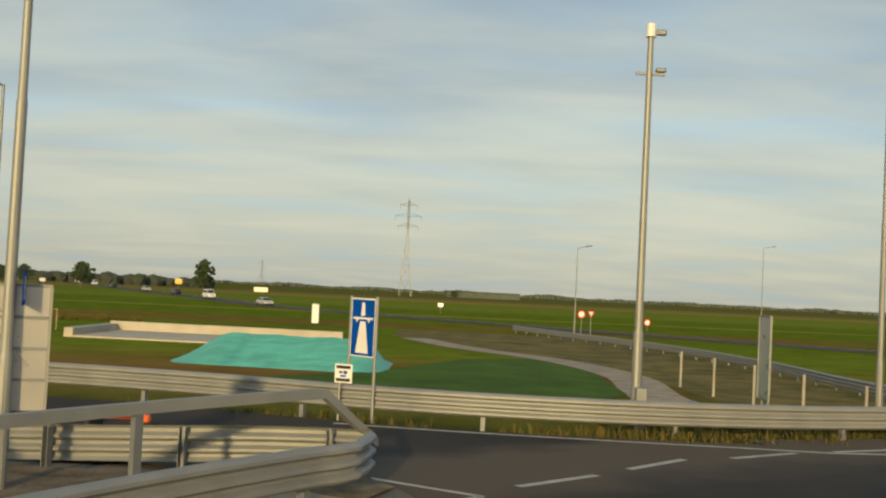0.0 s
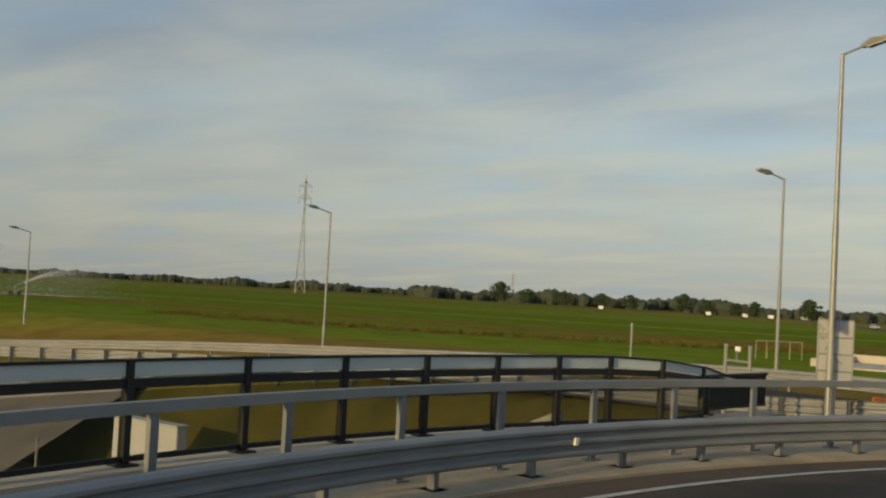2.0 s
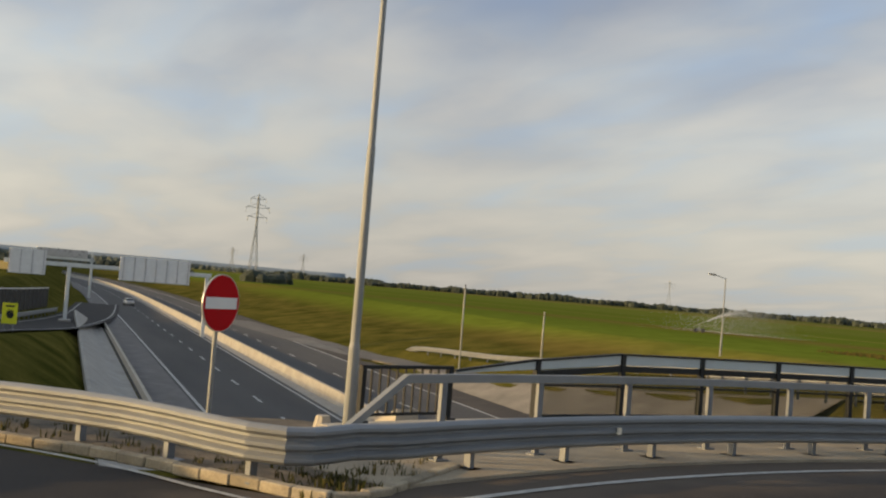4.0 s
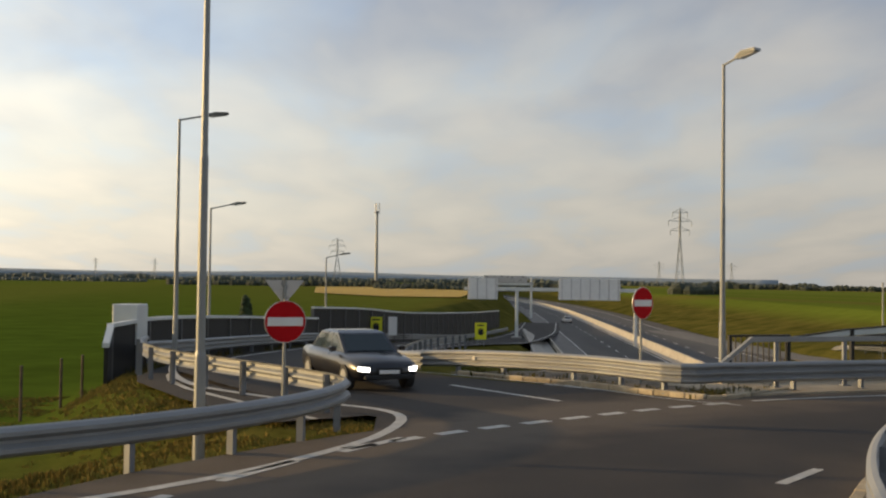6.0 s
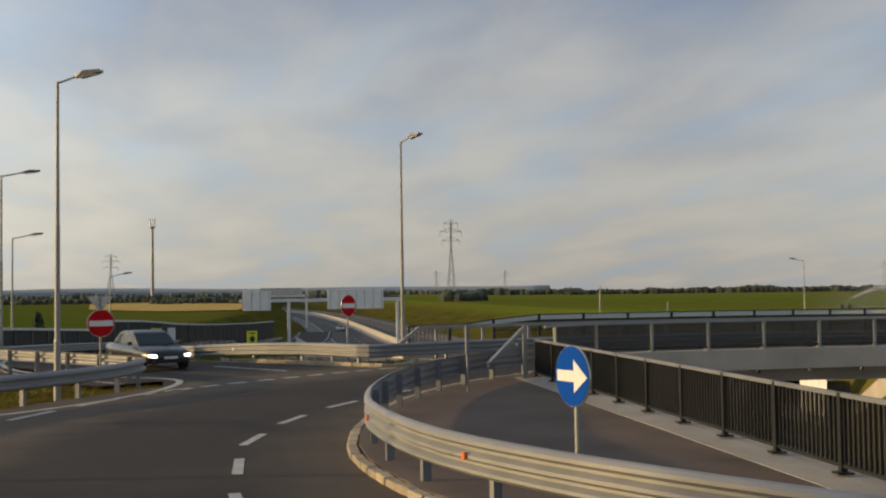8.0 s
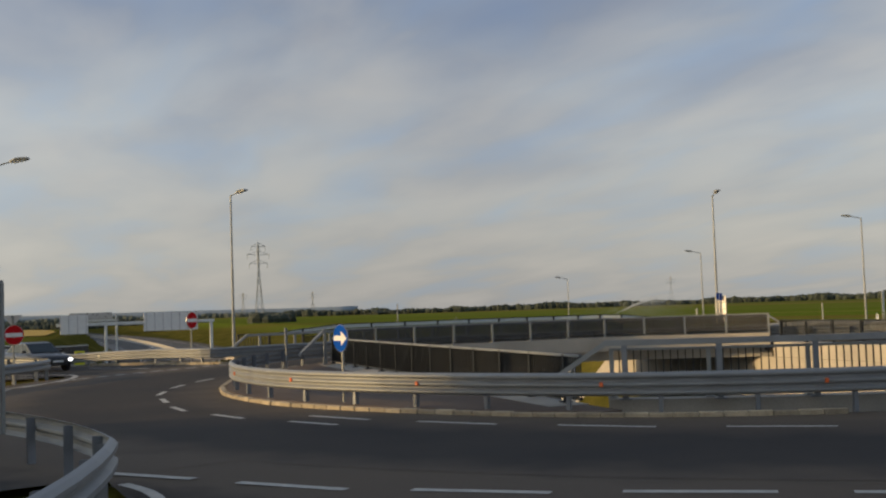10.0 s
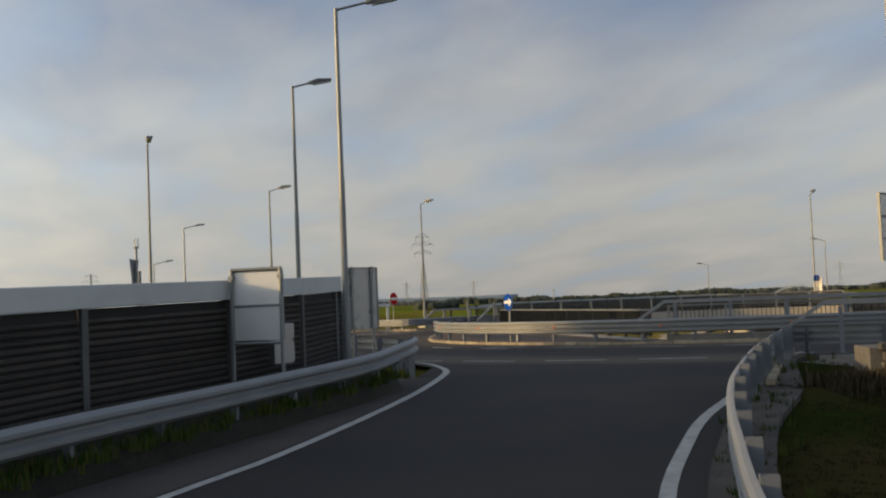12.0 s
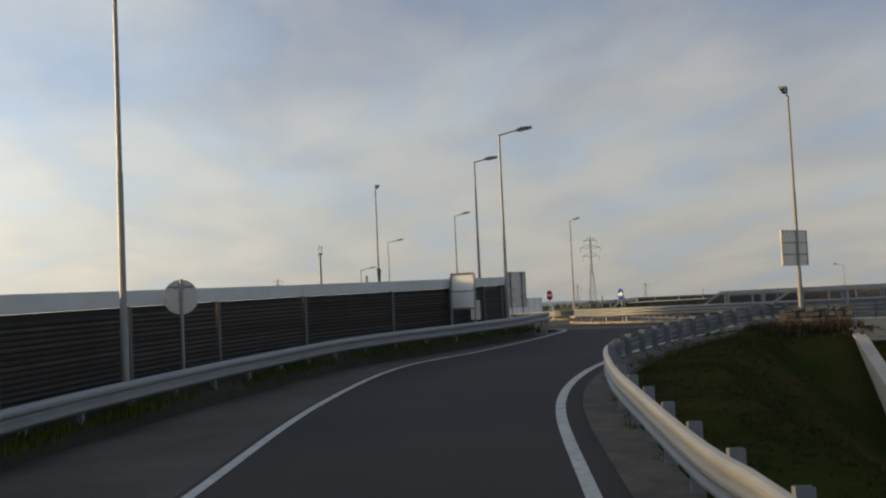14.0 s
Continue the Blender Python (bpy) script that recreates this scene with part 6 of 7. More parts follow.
def car(label, m, paint, length=4.5, width=1.78, height=1.45, van=False, lit=False, name="car"):
    """Heading along +x: lower body, cabin, glass, lamps and wheels."""
    ob = thing(name, label, "car", "cars", m)
    L, w, h = length / 2, width / 2, height
    belt = 0.62 * h if not van else 0.55 * h
    bm = bmesh.new()
    secs = [(-L, 0.86, 0.40, belt - 0.06), (-L + 0.14, 0.95, 0.30, belt + 0.03), (-L + 0.9, 1.0, 0.26, belt + 0.04), (L - 1.5, 1.0, 0.26, belt + 0.02), (L - 0.75, 0.98, 0.26, belt - 0.06), (L - 0.2, 0.90, 0.28, belt - 0.15), (L, 0.76, 0.36, belt - 0.27)]
    rings = []
    for x, f, z0, z1 in secs:
        y = w * f
        half = [(0.0, z0), (y * 0.86, z0), (y, z0 + 0.14), (y, (z0 + z1) / 2 + 0.05), (y * 0.96, z1 - 0.07), (y * 0.84, z1), (0.0, z1 + 0.025)]
        rings.append([bm.verts.new((x, py, pz)) for py, pz in half] + [bm.verts.new((x, -py, pz)) for py, pz in half[-2:0:-1]])
    for a, b in zip(rings, rings[1:]):
        for i in range(12):
            j = (i + 1) % 12
            bm.faces.new((a[i], a[j], b[j], b[i]))
    bm.faces.new(rings[0])
    bm.faces.new(rings[-1])
    bmesh.ops.recalc_face_normals(bm, faces=bm.faces)
    part("body", bm, paint, ob, smooth=True)
    # cabin: belt line to roof
    fr, rf, rr, br = (L - 0.75, L - 1.5, -L + 0.1, -L + 0.06) if van else (L - 1.25, L - 2.05, -L + 1.25, -L + 0.5)
    yb, yt = w * 0.9, w * 0.72
    low = [(fr, yb * 0.92), (br, yb * 0.9)]
    bm = hull(bmesh.new(), [(x, s_ * y, belt - 0.02) for x, y in low for s_ in (-1, 1)] + [(x, s_ * y, z) for x, y, z in ((rf, yt, h - 0.07), (rr, yt, h - 0.07), (rf - 0.3, yt * 0.86, h), (rr + 0.2, yt * 0.86, h - 0.01)) for s_ in (-1, 1)])
    cabin = part("cabin", bm, paint, ob)
    k = 0.012
    lerp = lambda a, b, t: a + (b - a) * t
    for nm, x0, x1 in (("windscreen", fr, rf), ("rear_window", br, rr)):
        sg = 1 if x0 > x1 else -1
        za, zb = 0.12, 0.92
        pts = []
        for t in (za, zb):
            x, y, z = lerp(x0, x1, t), lerp(yb * 0.91, yt, t) - 0.09, lerp(belt - 0.02, h - 0.07, t)
            pts += [(x + sg * k, y, z + k), (x + sg * k, -y, z + k), (x - sg * 0.02, y, z - 0.02), (x - sg * 0.02, -y, z - 0.02)]
        part(nm, hull(bmesh.new(), pts), WINDOW, ob, "dark tinted glass")
    for s_ in (-1, 1):
        pts = []
        for t, e in ((0.14, 0.0), (0.9, 0.0)):
            z, y = lerp(belt - 0.02, h - 0.07, t), lerp(yb * 0.91, yt, t) + k
            for x in (lerp(fr, rf, t) - 0.16, lerp(br, rr, t) + 0.16):
                pts += [(x, s_ * y, z), (x, s_ * (y - 0.03), z)]
        part("side_window", hull(bmesh.new(), pts), WINDOW, ob, "dark tinted glass")
        part("pillar", hull(bmesh.new(), [(dx, s_ * (yy + 0.018), zz) for dx, yy, zz in ((-0.05, yb * 0.9, belt), (0.03, yb * 0.9, belt), (-0.12, yt, h - 0.08), (-0.05, yt, h - 0.08))] + [(dx, s_ * (yy - 0.02), zz) for dx, yy, zz in ((-0.05, yb * 0.9, belt), (0.03, yb * 0.9, belt), (-0.12, yt, h - 0.08), (-0.05, yt, h - 0.08))]), paint, ob)
        part("headlight", hull(bmesh.new(), [(L - 0.12, s_ * w * 0.88, belt - 0.26), (L - 0.12, s_ * w * 0.88, belt - 0.36), (L + 0.02, s_ * w * 0.58, belt - 0.28), (L + 0.02, s_ * w * 0.58, belt - 0.38), (L - 0.4, s_ * w * 0.66, belt - 0.3), (L + 0.0, s_ * w * 0.78, belt - 0.27), (L + 0.0, s_ * w * 0.78, belt - 0.38)]), HEAD_ON if lit else WHITE, ob, "shining headlight" if lit else "clear headlight")
        part("mirror", box(bmesh.new(), fr - 0.42, fr - 0.26, s_ * (w + 0.06) - 0.09, s_ * (w + 0.06) + 0.09, belt + 0.03, belt + 0.16, 0.03), paint, ob)
        for wxp in (-L + 0.85, L - 0.85):
            wh = part("wheel", cyl(bmesh.new(), (wxp, s_ * (w - 0.2), 0.32), (wxp, s_ * (w + 0.012), 0.32), 0.32, 0.31, 20), RUBBER, ob)
            part("rim", cyl(bmesh.new(), (wxp, s_ * (w + 0.0125), 0.32), (wxp, s_ * (w + 0.022), 0.32), 0.2, 0.19, 16), POLE, wh)
    part("grille", box(bmesh.new(), L - 0.06, L + 0.012, -0.36, 0.36, belt - 0.4, belt - 0.29, 0.01), RUBBER, ob)
    part("bumper", box(bmesh.new(), L - 0.1, L + 0.03, -w * 0.72, w * 0.72, 0.3, 0.42, 0.03), RUBBER, ob)
    part("number_plate", box(bmesh.new(), L + 0.0, L + 0.04, -0.26, 0.26, 0.44, 0.53, 0.006), WHITE, ob)
    return ob


def paint(name, color, rough=0.3):
    m = material(name, color, rough, 0.1, vary=0.04, scale=1, bump=0.0)
    m.node_tree.nodes["Principled BSDF"].inputs["Coat Weight"].default_value = 0.5
    return m


HEAD_ON = glow("headlight_glow", (1.0, 0.97, 0.92), 5.0)
DARK_CAR, SILVER_CAR, WHITE_CAR = paint("black_paintwork", (0.012, 0.012, 0.014)), paint("silver_paintwork", (0.45, 0.45, 0.44)), paint("white_paintwork", (0.72, 0.72, 0.70))
car("black saloon car with its headlights on at the junction", pose(24.0, 26.2, 0.0, 0, 0, 207), DARK_CAR, 4.7, 1.8, 1.42, lit=True)
for x, y, az_, p_, v_, l_ in ((51, -193, 120, SILVER_CAR, False, "silver car on the far country road"), (70, -236, 120, WHITE_CAR, True, "white van on the far country road"), (86, -272, -62, DARK_CAR, False, "dark car on the far country road"),
                             (103, -308, 120, SILVER_CAR, False, "pale car far off on the country road"), (150, -410, 118, WHITE_CAR, True, "white van far off on the country road"), (172, -458, 118, WHITE_CAR, True, "white lorry far off on the country road"),
                             (128, -360, -62, DARK_CAR, False, "dark car far off on the country road")):
    big = "lorry" in l_
    car(l_, pose(x, y, PLAIN + 0.06, 0, 0, az_), p_, 7.5 if big else 4.6, 2.3 if big else 1.8, 3.0 if big else (2.0 if v_ else 1.45), v_, name="lorry" if big else ("van" if v_ else "car"))
car("silver car driving away on the motorway", pose(232, 7.2, -5.98, 0, 0, 3), SILVER_CAR)


# ---- pylons and masts ----
def pylon(x, y, top, az, base_w, arms, label):
    ob = thing("pylon", label, "pylon", "power pylons", pose(x, y, PLAIN, 0, 0, az))
    h = top - PLAIN
    bm = bmesh.new()
    levels = [h * k for k in (0, 0.16, 0.31, 0.44, 0.56, 0.66, 0.75, 0.83, 0.9, 0.96)]
    half = lambda z: max(0.35, base_w / 2 * (1 - z / h / 0.72)) if z < 0.66 * h else 0.55 * base_w / 8
    rad = 0.13 + base_w * 0.004
    for z0, z1 in zip(levels, levels[1:]):
        a, b = half(z0), half(z1)
        c0, c1 = [(a, a), (-a, a), (-a, -a), (a, -a)], [(b, b), (-b, b), (-b, -b), (b, -b)]
        for i in range(4):
            j = (i + 1) % 4
            cyl(bm, (*c0[i], z0), (*c1[i], z1), rad, rad, 4)
            cyl(bm, (*c0[i], z0), (*c1[j], z1), rad * 0.6, rad * 0.6, 4)
            cyl(bm, (*c1[i], z1), (*c1[j], z1), rad * 0.6, rad * 0.6, 4)
    cyl(bm, (0, 0, levels[-1]), (0, 0, h), rad, rad * 0.5, 4)
    part("tower", bm, PYLON, ob)
    for z, w in arms:
        bm = bmesh.new()
        for s_ in (-1, 1):
            cyl(bm, (0, 0, z * h), (s_ * w, 0, z * h + 0.2), rad * 0.9, rad * 0.6, 4)
            cyl(bm, (0, 0, z * h + 2.0), (s_ * w, 0, z * h + 0.2), rad * 0.8, rad * 0.6, 4)
            cyl(bm, (s_ * w, 0, z * h + 0.1), (s_ * w, 0, z * h - 2.2), 0.12, 0.12, 4)
        part("crossarm", bm, PYLON, ob)
    return ob


PYLON = material("pylon_steel", (0.30, 0.32, 0.32), 0.6, 0.4, vary=0.1, scale=0.3, bump=0)
pylon(43, -697, 62.5, 5, 8, ((0.70, 6.5), (0.80, 8.5), (0.91, 5.5)), "grey lattice power pylon far out in the fields")
pylon(334, -315, 48, 48, 4.2, ((0.80, 2.5), (0.90, 2.5)), "slim lattice pylon seen from its narrow side")
pylon(509, -63, 38.7, 95, 4.2, ((0.72, 4.5), (0.83, 5.5), (0.93, 3.5)), "grey lattice power pylon far along the motorway")
pylon(878, 152, 36.6, 90, 7, ((0.70, 5.5), (0.82, 7), (0.93, 4.5)), "hazy lattice power pylon near the horizon")
for x, y, t_ in ((1400, -820, 40), (1500, -200, 34), (1650, -330, 36), (1500, 500, 30), (900, -1350, 38), (300, -1700, 40), (1650, 640, 32)):
    pylon(x, y, t_, 60, 8, ((0.72, 6), (0.84, 7)), "tiny hazy pylon on the horizon")
ob = thing("telecom_mast", "slim grey telecom mast with antennas on top", "mast", m=pose(620, 91.5, PLAIN))
bm = bmesh.new()
turned(bm, ((0, 1.0), (27, 0.85), (27.3, 0.78), (43.5, 0.7)), 14)
part("pole", bm, POLE, ob)
for k in range(3):
    a = radians(120 * k + 20)
    part("antenna", box(bmesh.new(), -0.35, 0.35, -0.2, 0.2, 43.0, 48.2, 0.05), WHITE, ob, "pale antenna panel").matrix_basis = Matrix.Translation((1.25 * math.cos(a), 1.25 * math.sin(a), 0)) @ Matrix.Rotation(a, 4, "Z")
part("platform", cyl(bmesh.new(), (0, 0, 42.4), (0, 0, 43.0), 1.7, 1.7, 12), POST, ob)
part("equipment_box", box(bmesh.new(), -2.6, 2.6, -2.2, 2.2, 0, 3.6, 0.06), SLAT, ob)


# ---- trees and woods ----
def clump(bm, c, r, squash=1.0, rnd=random):
    out = bmesh.ops.create_icosphere(bm, subdivisions=1, radius=r, matrix=Matrix.Translation(c))
    for v in out["verts"]:
        d = v.co - Vector(c)
        v.co = Vector(c) + Vector((d.x, d.y, d.z * squash)) * rnd.uniform(0.62, 1.3)


def tree(x, y, z, h, spread, label, seed=0, conifer=False):
    rnd = random.Random(seed)
    ob = thing("tree", label, "tree", "", pose(x, y, z))
    bm = bmesh.new()
    cyl(bm, (0, 0, 0), (0, 0, h * 0.7), 0.035 * h, 0.012 * h, 8)
    for k in range(6):
        a, zz = rnd.uniform(0, 6.28), h * rnd.uniform(0.25, 0.6)
        cyl(bm, (0, 0, zz), (math.cos(a) * spread * 0.5, math.sin(a) * spread * 0.5, zz + h * 0.16), 0.014 * h, 0.005 * h, 6)
    part("trunk", bm, BARK, ob)
    bm = bmesh.new()
    for k in range(420):
        a, t = rnd.uniform(0, 6.28), rnd.uniform(0.1, 1.0)
        wide = spread * (1.05 - t) ** 0.6 if conifer else spread * math.sqrt(max(0.05, 1 - (2 * t - 0.95) ** 2))
        wide *= 0.8 + 0.35 * math.sin(3 * a + 7 * t)
        rr = wide * math.sqrt(rnd.uniform(0.1, 1))
        clump(bm, (math.cos(a) * rr, math.sin(a) * rr, h * (0.16 + 0.84 * t)), rnd.uniform(0.025, 0.06) * h, 0.8, rnd)
    part("crown", bm, LEAF, ob)
    return ob


tree(94, -340, PLAIN, 10.2, 3.4, "dark green leafy tree standing alone", 1)
tree(126, -322, PLAIN, 7.6, 3.6, "dark round tree beside the country road", 2)
tree(150, -340, PLAIN, 6.2, 3.0, "small dark tree beside the country road", 3)
tree(281, -385, PLAIN, 9.6, 5.4, "broad dark tree rising over the woods", 4)
tree(64, 38.5, PLAIN, 2.9, 0.62, "young slender tree behind the wall", 5, True)
tree(12.0, -640, PLAIN, 5.0, 3.0, "small far tree under a pylon", 6)
for x, y, h_, sp_, seed_ in ((270.6, -391.2, 7.2, 4.6, 32), (258, -398, 6.6, 6.0, 33), (243.3, -407.2, 7.0, 4.5, 34), (232, -412, 6.8, 5.5, 35), (212, -422.5, 8.6, 5.0, 36), (203, -426, 6.4, 4.5, 37), (192, -431, 5.8, 4.0, 38)):
    tree(x, y, PLAIN, h_, sp_, "round dark tree standing out of the far hedge", seed_)
# unseen grove added to shade the island's western rail and the ring road
for x, y, h_, seed_ in ((-6.6, 63.0, 15.0, 41), (-10.4, 64.0, 15.5, 42), (-14.2, 63.0, 15.0, 43), (-18.0, 64.5, 15.2, 44), (-8.6, 68.0, 16.0, 45), (-12.4, 68.5, 16.4, 46), (-16.2, 68.0, 16.2, 47)):
    tree(x, y, PLAIN, h_, 4.3, "unseen leafy tree added in the north to cast shade", seed_)


def woods(label, spans, seed, mat):
    """Lines of far trees: spans of (azimuth from, to, distance, tree height)."""
    rnd = random.Random(seed)
    vs, fs = [], []
    for a0, a1, dist, hgt in spans:
        n = int(abs(a1 - a0) * math.pi / 180 * dist / (hgt * 0.2))
        for i in range(n):
            a = radians(a0 + (a1 - a0) * (i + rnd.random()) / n)
            d = dist * rnd.uniform(0.97, 1.05)
            hh = hgt * rnd.uniform(0.8, 1.0) * (0.68 + 0.45 * noise.noise((a * 25, dist * 0.01, seed)) + 0.2 * noise.noise((a * 110, dist * 0.01, seed)))
            c = Vector((d * math.cos(a), d * math.sin(a), PLAIN))
            w = hgt * rnd.uniform(0.28, 0.5)
            base = len(vs)
            for ring, (zf, rf) in enumerate(((-0.1, 0.9), (0.45, 1.05), (0.8, 0.75))):
                for s_ in range(6):
                    b = s_ * 1.0472 + rnd.uniform(-0.3, 0.3)
                    vs.append(c + Vector((math.cos(b) * w * rf * rnd.uniform(0.75, 1.2), math.sin(b) * w * rf * rnd.uniform(0.75, 1.2), hh * zf * rnd.uniform(0.93, 1.07))))
            vs.append(c + Vector((0, 0, hh)))
            for ring in range(2):
                for s_ in range(6):
                    j = (s_ + 1) % 6
                    fs.append((base + ring * 6 + s_, base + ring * 6 + j, base + ring * 6 + 6 + j, base + ring * 6 + 6 + s_))
            fs += [(base + 12 + s_, base + 12 + (s_ + 1) % 6, base + 18) for s_ in range(6)]
    me = bpy.data.meshes.new("far_woods")
    me.from_pydata([tuple(v) for v in vs], [], fs)
    me.materials.append(mat)
    return tagged(new("far_woods", me), label, "woods", kind="stuff")


woods("dark line of woods along the horizon", [(-40, -14, 900, 7.6), (-52, -38, 850, 9), (-66, -50, 640, 10.5), (-76, -64, 560, 8.5), (-15, -9.5, 1000, 9)], 3, WOODS)
woods("dark grove beside the motorway", [(-8.4, -6.2, 420, 7.5)], 5, WOODS)
woods("dark woods on the northern horizon", [(39.0, 60, 800, 9)], 6, WOODS)
# paler, greyer woods tone with the distance haze painted in
HAZE_TINT = material("haze_tinted_woods", (0.085, 0.10, 0.085), 0.95, vary=0.2, scale=0.02, bump=0, grain=0.3)
woods("low woods and hedges tinted with haze at the horizon", [(-130, -76, 1900, 9), (-10, 60, 1800, 12), (60, 200, 1800, 12), (19.5, 39.5, 900, 5.0)], 7, HAZE_TINT)
woods("scattered hedges in the middle distance", [(-4.5, 19, 620, 4.6), (1.5, 9, 480, 4.0)], 8, WOODS)
ob = thing("far_building", "long low dark building with a flat roof", "building", m=pose(-14, -900, PLAIN, 0, 0, 4))
# far wall takes the same haze-tinted tone
part("wall", box(bmesh.new(), -30, 30, -10, 10, 0, 4.6, 0.1), HAZE_TINT, ob)
part("roof", box(bmesh.new(), -30.5, 30.5, -10.5, 10.5, 4.6, 5.2, 0.1), WOODS, ob)
# hills, with the blue-grey of distance haze mixed into their colour
bm = bmesh.new()
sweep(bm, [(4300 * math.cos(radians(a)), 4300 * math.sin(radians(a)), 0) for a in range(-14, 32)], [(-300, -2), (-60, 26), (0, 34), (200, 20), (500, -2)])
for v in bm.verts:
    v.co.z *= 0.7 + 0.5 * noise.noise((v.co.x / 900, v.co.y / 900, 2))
tagged(part("hills", bm, material("hazed_hills", (0.20, 0.24, 0.26), 0.95, vary=0.15, scale=0.004, bump=0, grain=0.02), smooth=True), "low hills tinted blue-grey by haze on the horizon", "hills", kind="structure")

# ---- far white boxes on the country road ----
for x, y, w_ in ((163.1, -391.8, 2.6), (172.0, -389.0, 2.4), (184.5, -383.5, 3.4), (221, -365.7, 2.6)):
    ob = thing("far_trailer", "tiny white lorry trailer far across the fields", "trailer", "far trailers", pose(x, y, PLAIN, 0, 0, 118))
    part("box_body", box(bmesh.new(), -w_ / 2, w_ / 2, -0.9, 0.9, 0.7, 1.9, 0.05), WHITE, ob)
    for sx in (-0.3, 0.3):
        part("wheel", cyl(bmesh.new(), (sx * w_, -1.15, 0.45), (sx * w_, 1.15, 0.45), 0.45, 0.45, 12), RUBBER, ob)
    part("chassis", box(bmesh.new(), -w_ / 2, w_ / 2, -0.8, 0.8, 0.5, 0.7), POST, ob)


# ---- cabinet and apron below the bridge ----
ob = thing("white_cabinet", "long white switch cabinet beside the motorway drain", "cabinet", m=pose(51.5, -15.05, -5.95))
part("body", box(bmesh.new(), -1.9, 1.9, -0.25, 0.25, 0.0, 3.08, 0.04), WHITE, ob)
part("roof", box(bmesh.new(), -1.95, 1.95, -0.3, 0.3, 3.084, 3.16, 0.02), CAP, ob)
part("door", box(bmesh.new(), -0.9, 0.9, 0.252, 0.28, 0.15, 2.9, 0.01), WHITE, ob)
marker(56.6, -13.6, -6.0, 2.0, POLE, "thin pale post by the drain", 0.06)


# ---- irrigation gun in the field ----
MIST = bpy.data.materials.new("water_drops")
MIST.use_nodes = True
MIST.node_tree.nodes["Principled BSDF"].inputs["Base Color"].default_value = (0.85, 0.87, 0.88, 1)
MIST.node_tree.nodes["Principled BSDF"].inputs["Roughness"].default_value = 0.3
MIST.node_tree.nodes["Principled BSDF"].inputs["Alpha"].default_value = 0.5


def irrigation_gun(x, y, az):
    """A sprinkler on a cart, its jet rising along +x and falling as fine drops."""
    ob = thing("irrigation_gun", "irrigation gun throwing a white plume of water over the crop", "sprinkler", m=pose(x, y, PLAIN, 0, 0, az))
    part("cart", box(bmesh.new(), -0.7, 0.7, -0.4, 0.4, 0.35, 0.6, 0.03), POST, ob)
    for sx, sy in ((-0.6, -0.5), (-0.6, 0.5), (0.6, -0.5), (0.6, 0.5)):
        part("wheel", cyl(bmesh.new(), (sx, sy - 0.06, 0.35), (sx, sy + 0.06, 0.35), 0.35, 0.35, 14), RUBBER, ob)
    part("riser", cyl(bmesh.new(), (0, 0, 0.6), (0, 0, 1.5), 0.06, 0.05, 8), POLE, ob)
    part("barrel", cyl(bmesh.new(), (0, 0, 1.5), (1.3, 0, 2.0), 0.05, 0.03, 8), POLE, ob)
    rnd = random.Random(77)
    vs, fs = [], []
    for k in range(14000):
        t = rnd.random() ** 1.5
        cx, cz = 1.3 + 8.5 * t, 2.0 + 4.6 * t - 2.6 * t * t
        spread = 0.08 + 1.6 * t * t
        p = [cx + rnd.gauss(0, spread), rnd.gauss(0, spread * 1.3), cz + rnd.gauss(0, spread * 0.6)]
        if k % 2 == 0:
            p = [cx + rnd.gauss(0, 4.5), rnd.gauss(0, 3.0), max(0.3, cz * rnd.random() + rnd.gauss(0, 0.8))]
        r = rnd.uniform(0.012, 0.035)
        i = len(vs)
        vs += [(p[0] + r, p[1], p[2] - r), (p[0] - r, p[1] + r, p[2] - r), (p[0] - r, p[1] - r, p[2] - r), (p[0], p[1], p[2] + r)]
        fs += [(i, i + 1, i + 3), (i + 1, i + 2, i + 3), (i + 2, i, i + 3), (i, i + 2, i + 1)]
    me = bpy.data.meshes.new("spray")
    me.from_pydata(vs, [], fs)
    me.materials.append(MIST)
    o = tagged(new("spray", me), "plume of fine white water drops", kind="stuff")
    o.parent = ob
    return ob


irrigation_gun(165, -80, -120)


# ---- weeds and grass tufts ----
def weed_material(name, green, straw):
    m = bpy.data.materials.new(name)
    m.use_nodes = True
    n, l = m.node_tree.nodes, m.node_tree.links
    geo, ramp = n.new("ShaderNodeNewGeometry"), n.new("ShaderNodeValToRGB")
    ramp.color_ramp.elements[0].position, ramp.color_ramp.elements[0].color = 0.25, (*green, 1)
    ramp.color_ramp.elements[1].position, ramp.color_ramp.elements[1].color = 0.95, (*straw, 1)
    l.new(geo.outputs["Random Per Island"], ramp.inputs[0])
    l.new(ramp.outputs[0], n["Principled BSDF"].inputs["Base Color"])
    n["Principled BSDF"].inputs["Roughness"].default_value = 0.9
    n["Principled BSDF"].inputs["Specular IOR Level"].default_value = 0.1
    return m


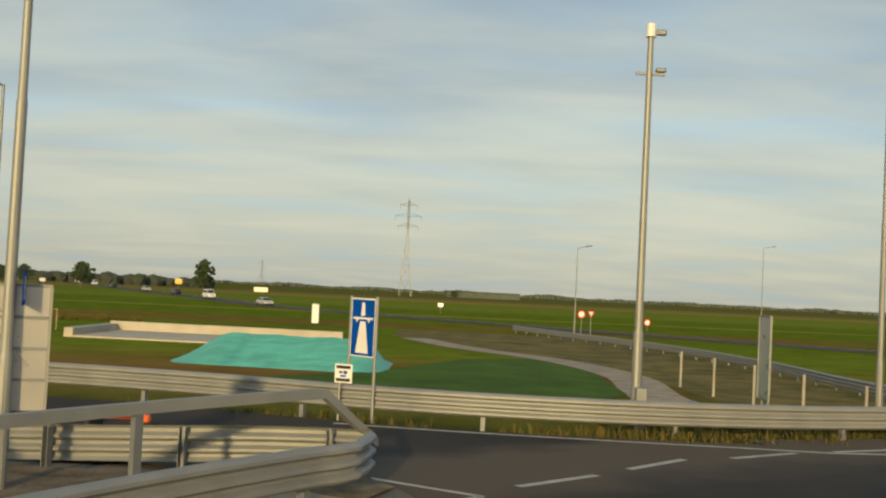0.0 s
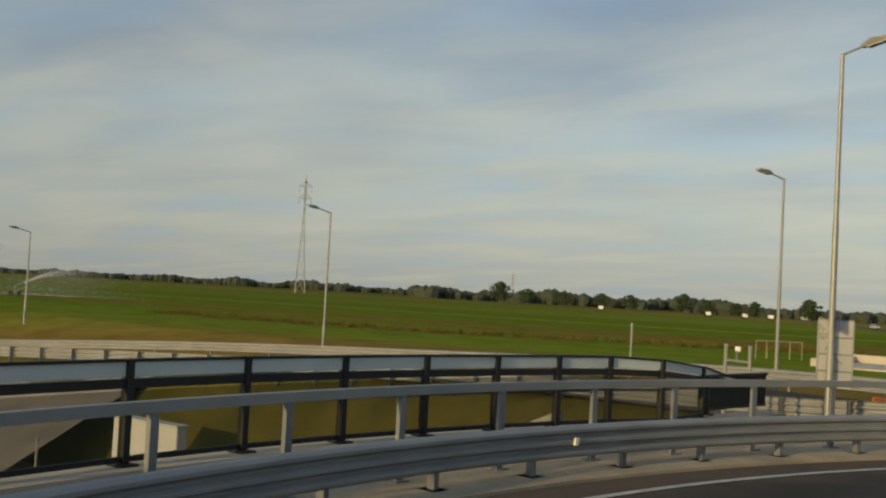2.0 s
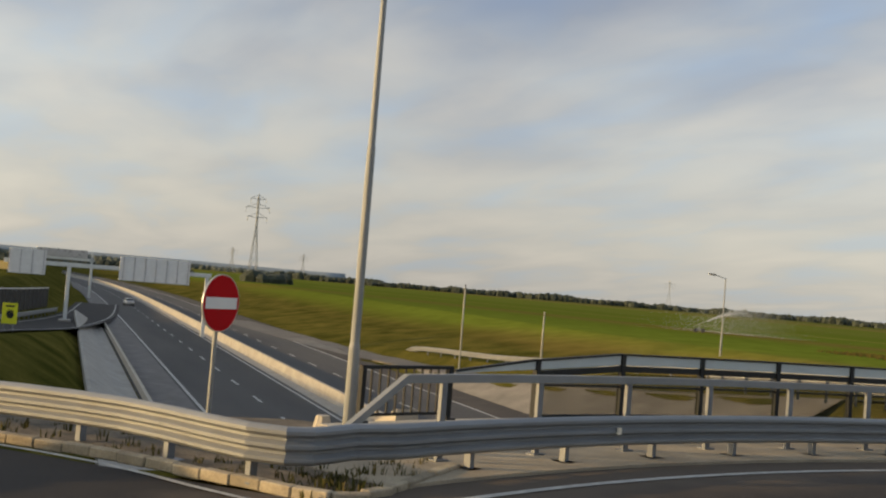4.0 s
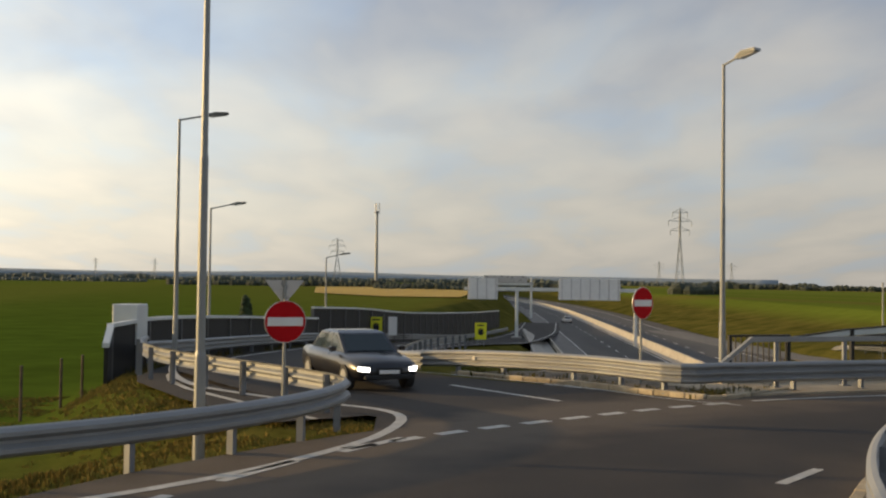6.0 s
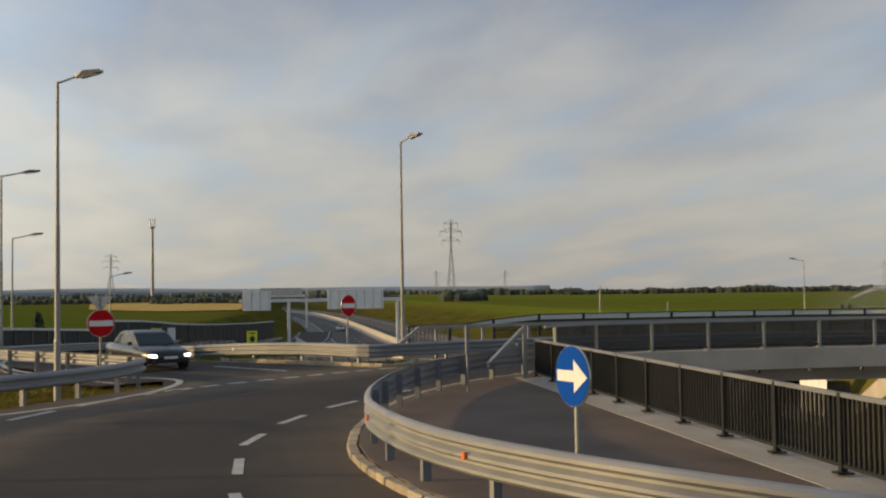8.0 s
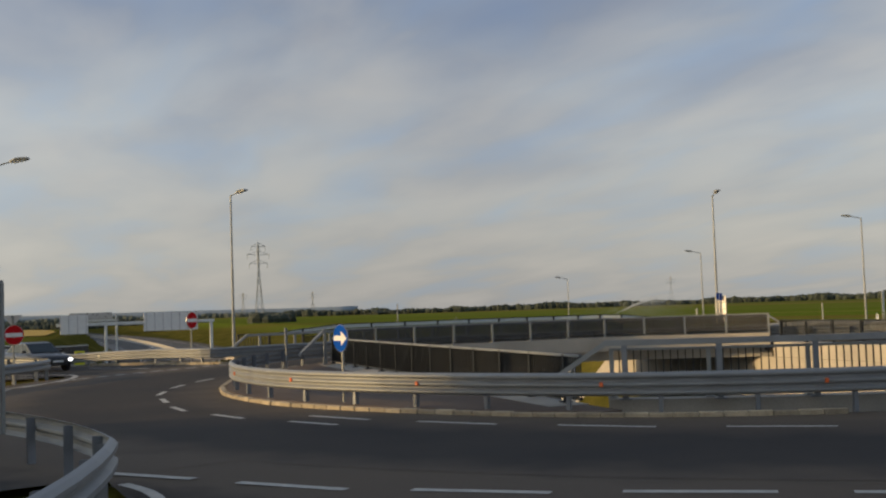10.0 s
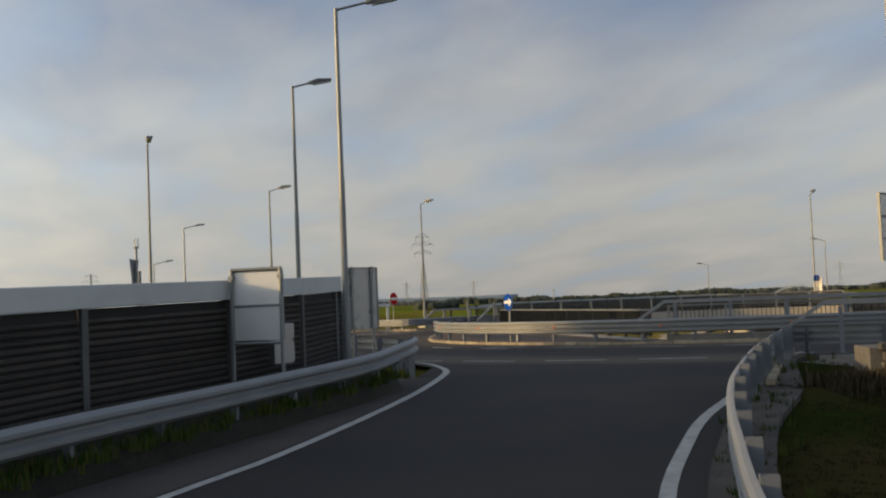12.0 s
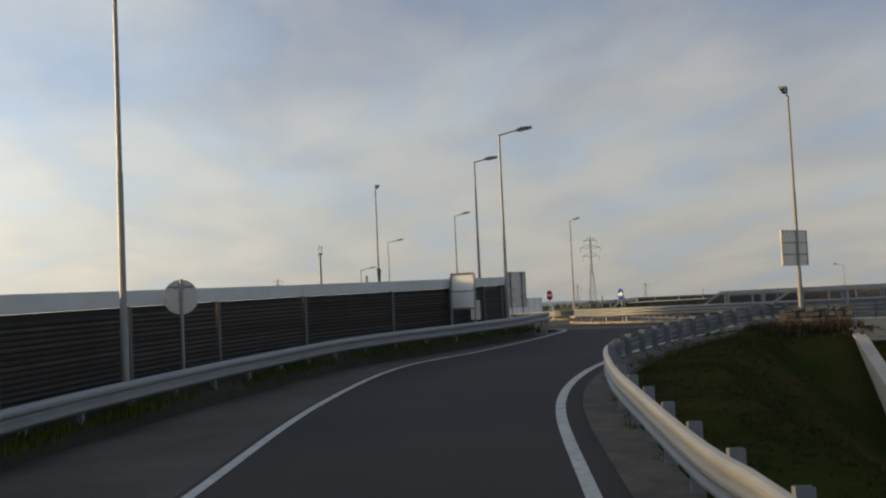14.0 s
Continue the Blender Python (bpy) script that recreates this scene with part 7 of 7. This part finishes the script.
def tufts(label, spots, mat, seed, tall=(0.12, 0.4), blades=7):
    """Blades of grass at spots of (x, y, z)."""
    rnd = random.Random(seed)
    vs, fs = [], []
    for x, y, z in spots:
        big = rnd.uniform(*tall)
        for k in range(blades):
            a, r = rnd.uniform(0, 6.283), rnd.uniform(0, 0.10)
            px, py = x + r * math.cos(a), y + r * math.sin(a)
            b, lean, hh, wd = rnd.uniform(0, 6.283), rnd.uniform(0.05, 0.5), big * rnd.uniform(0.5, 1.1), 0.008 + 0.03 * big
            i = len(vs)
            dx, dy = math.cos(b) * wd, math.sin(b) * wd
            tx, ty = math.cos(a) * lean * hh, math.sin(a) * lean * hh
            vs += [(px - dx, py - dy, z - 0.03), (px + dx, py + dy, z - 0.03), (px + tx * 0.4 + dx * 0.7, py + ty * 0.4 + dy * 0.7, z + hh * 0.6), (px + tx * 0.4 - dx * 0.7, py + ty * 0.4 - dy * 0.7, z + hh * 0.6), (px + tx, py + ty, z + hh)]
            fs += [(i, i + 1, i + 2, i + 3), (i + 3, i + 2, i + 4)]
    me = bpy.data.meshes.new("weeds")
    me.from_pydata(vs, [], fs)
    me.materials.append(mat)
    return tagged(new("weeds", me), label, "grass", kind="stuff")


def beside(path, lo, hi, n, seed, keep=lambda p: True, z=None):
    """Spots scattered beside a path, denser in patches."""
    rnd = random.Random(seed)
    lats, out = laterals(path), []
    while len(out) < n:
        i = rnd.randrange(len(path))
        p = Vector(path[i]) + lats[i] * rnd.uniform(lo, hi) + Vector((rnd.uniform(-0.5, 0.5), rnd.uniform(-0.5, 0.5), 0))
        if not keep(p) or noise.noise((p.x * 0.5, p.y * 0.5, seed)) < rnd.uniform(-0.6, 0.25):
            n -= 0.2
            continue
        out.append((p.x, p.y, ground_z(p.x, p.y) if z is None else p.z + z))
    return out


DRY = weed_material("dry_weeds", (0.055, 0.060, 0.016), (0.15, 0.118, 0.045))
DARKW = weed_material("dark_weeds", (0.022, 0.032, 0.008), (0.060, 0.040, 0.018))
STRAW = weed_material("straw_grass", (0.11, 0.105, 0.024), (0.27, 0.175, 0.045))
BROWNS = weed_material("brown_shrubs", (0.040, 0.034, 0.016), (0.115, 0.085, 0.058))
LUSH = weed_material("green_weeds", (0.030, 0.060, 0.010), (0.10, 0.10, 0.022))
tufts("dark and straw-coloured weeds on the slope below the rail", beside([p for p in right_rail if -76 < p.x < -24], 0.5, 9.0, 12000, 1), DARKW, 11, (0.02, 0.07))
tufts("weeds growing under the guard rail", beside([p for p in right_rail if -76 < p.x < -24], 0.25, 0.55, 300, 2, z=0.0), LUSH, 12, (0.05, 0.22))
tufts("dark weeds along the foot of the noise wall", beside([p for p in EXIT_RAIL if -72 < p.x < -26], -0.55, 0.1, 3200, 3, z=0.2), LUSH, 13, (0.06, 0.24))
tufts("dry grass inside the bend of the guard rail", beside([p for p in loop if p.x > 2], -4.5, 0.45, 9000, 4, keep=lambda p: ground_z(p.x, p.y) < -0.05), STRAW, 14, (0.03, 0.09))
tufts("dry weeds along the rail of the slip road", beside([p for p in far_rail if p.x < 60], -2.5, 0.5, 3600, 5), DRY, 15, (0.1, 0.4))
tufts("weeds in the stony corner of the bridge", beside(KP, -1.2, -0.2, 160, 6, z=0.03), DRY, 16, (0.05, 0.2))
tufts("brown dry weeds along the rubble wall", beside(smooth_path([(-30.3, 16.9, 0), (-30.8, 15.7, 0), (-31.5, 13.9, 0)], 0.3), -0.6, 0.6, 650, 21), BROWNS, 22, (0.1, 0.42))
BROWNW = weed_material("brown_weeds", (0.085, 0.085, 0.020), (0.15, 0.105, 0.032))
tufts("strip of tall brown weeds across the green field", beside(smooth_path([(116, -68), (90, -72), (71, -83), (58, -94), (50, -102)], 0.8), -4.0, 4.0, 3000, 8), BROWNW, 18, (0.2, 0.6))
tufts("dry weeds beside the ramp from the motorway", beside([p for p in OFF_RAIL if p.x < 90], -2.0, 0.4, 900, 7), DRY, 17, (0.1, 0.45))
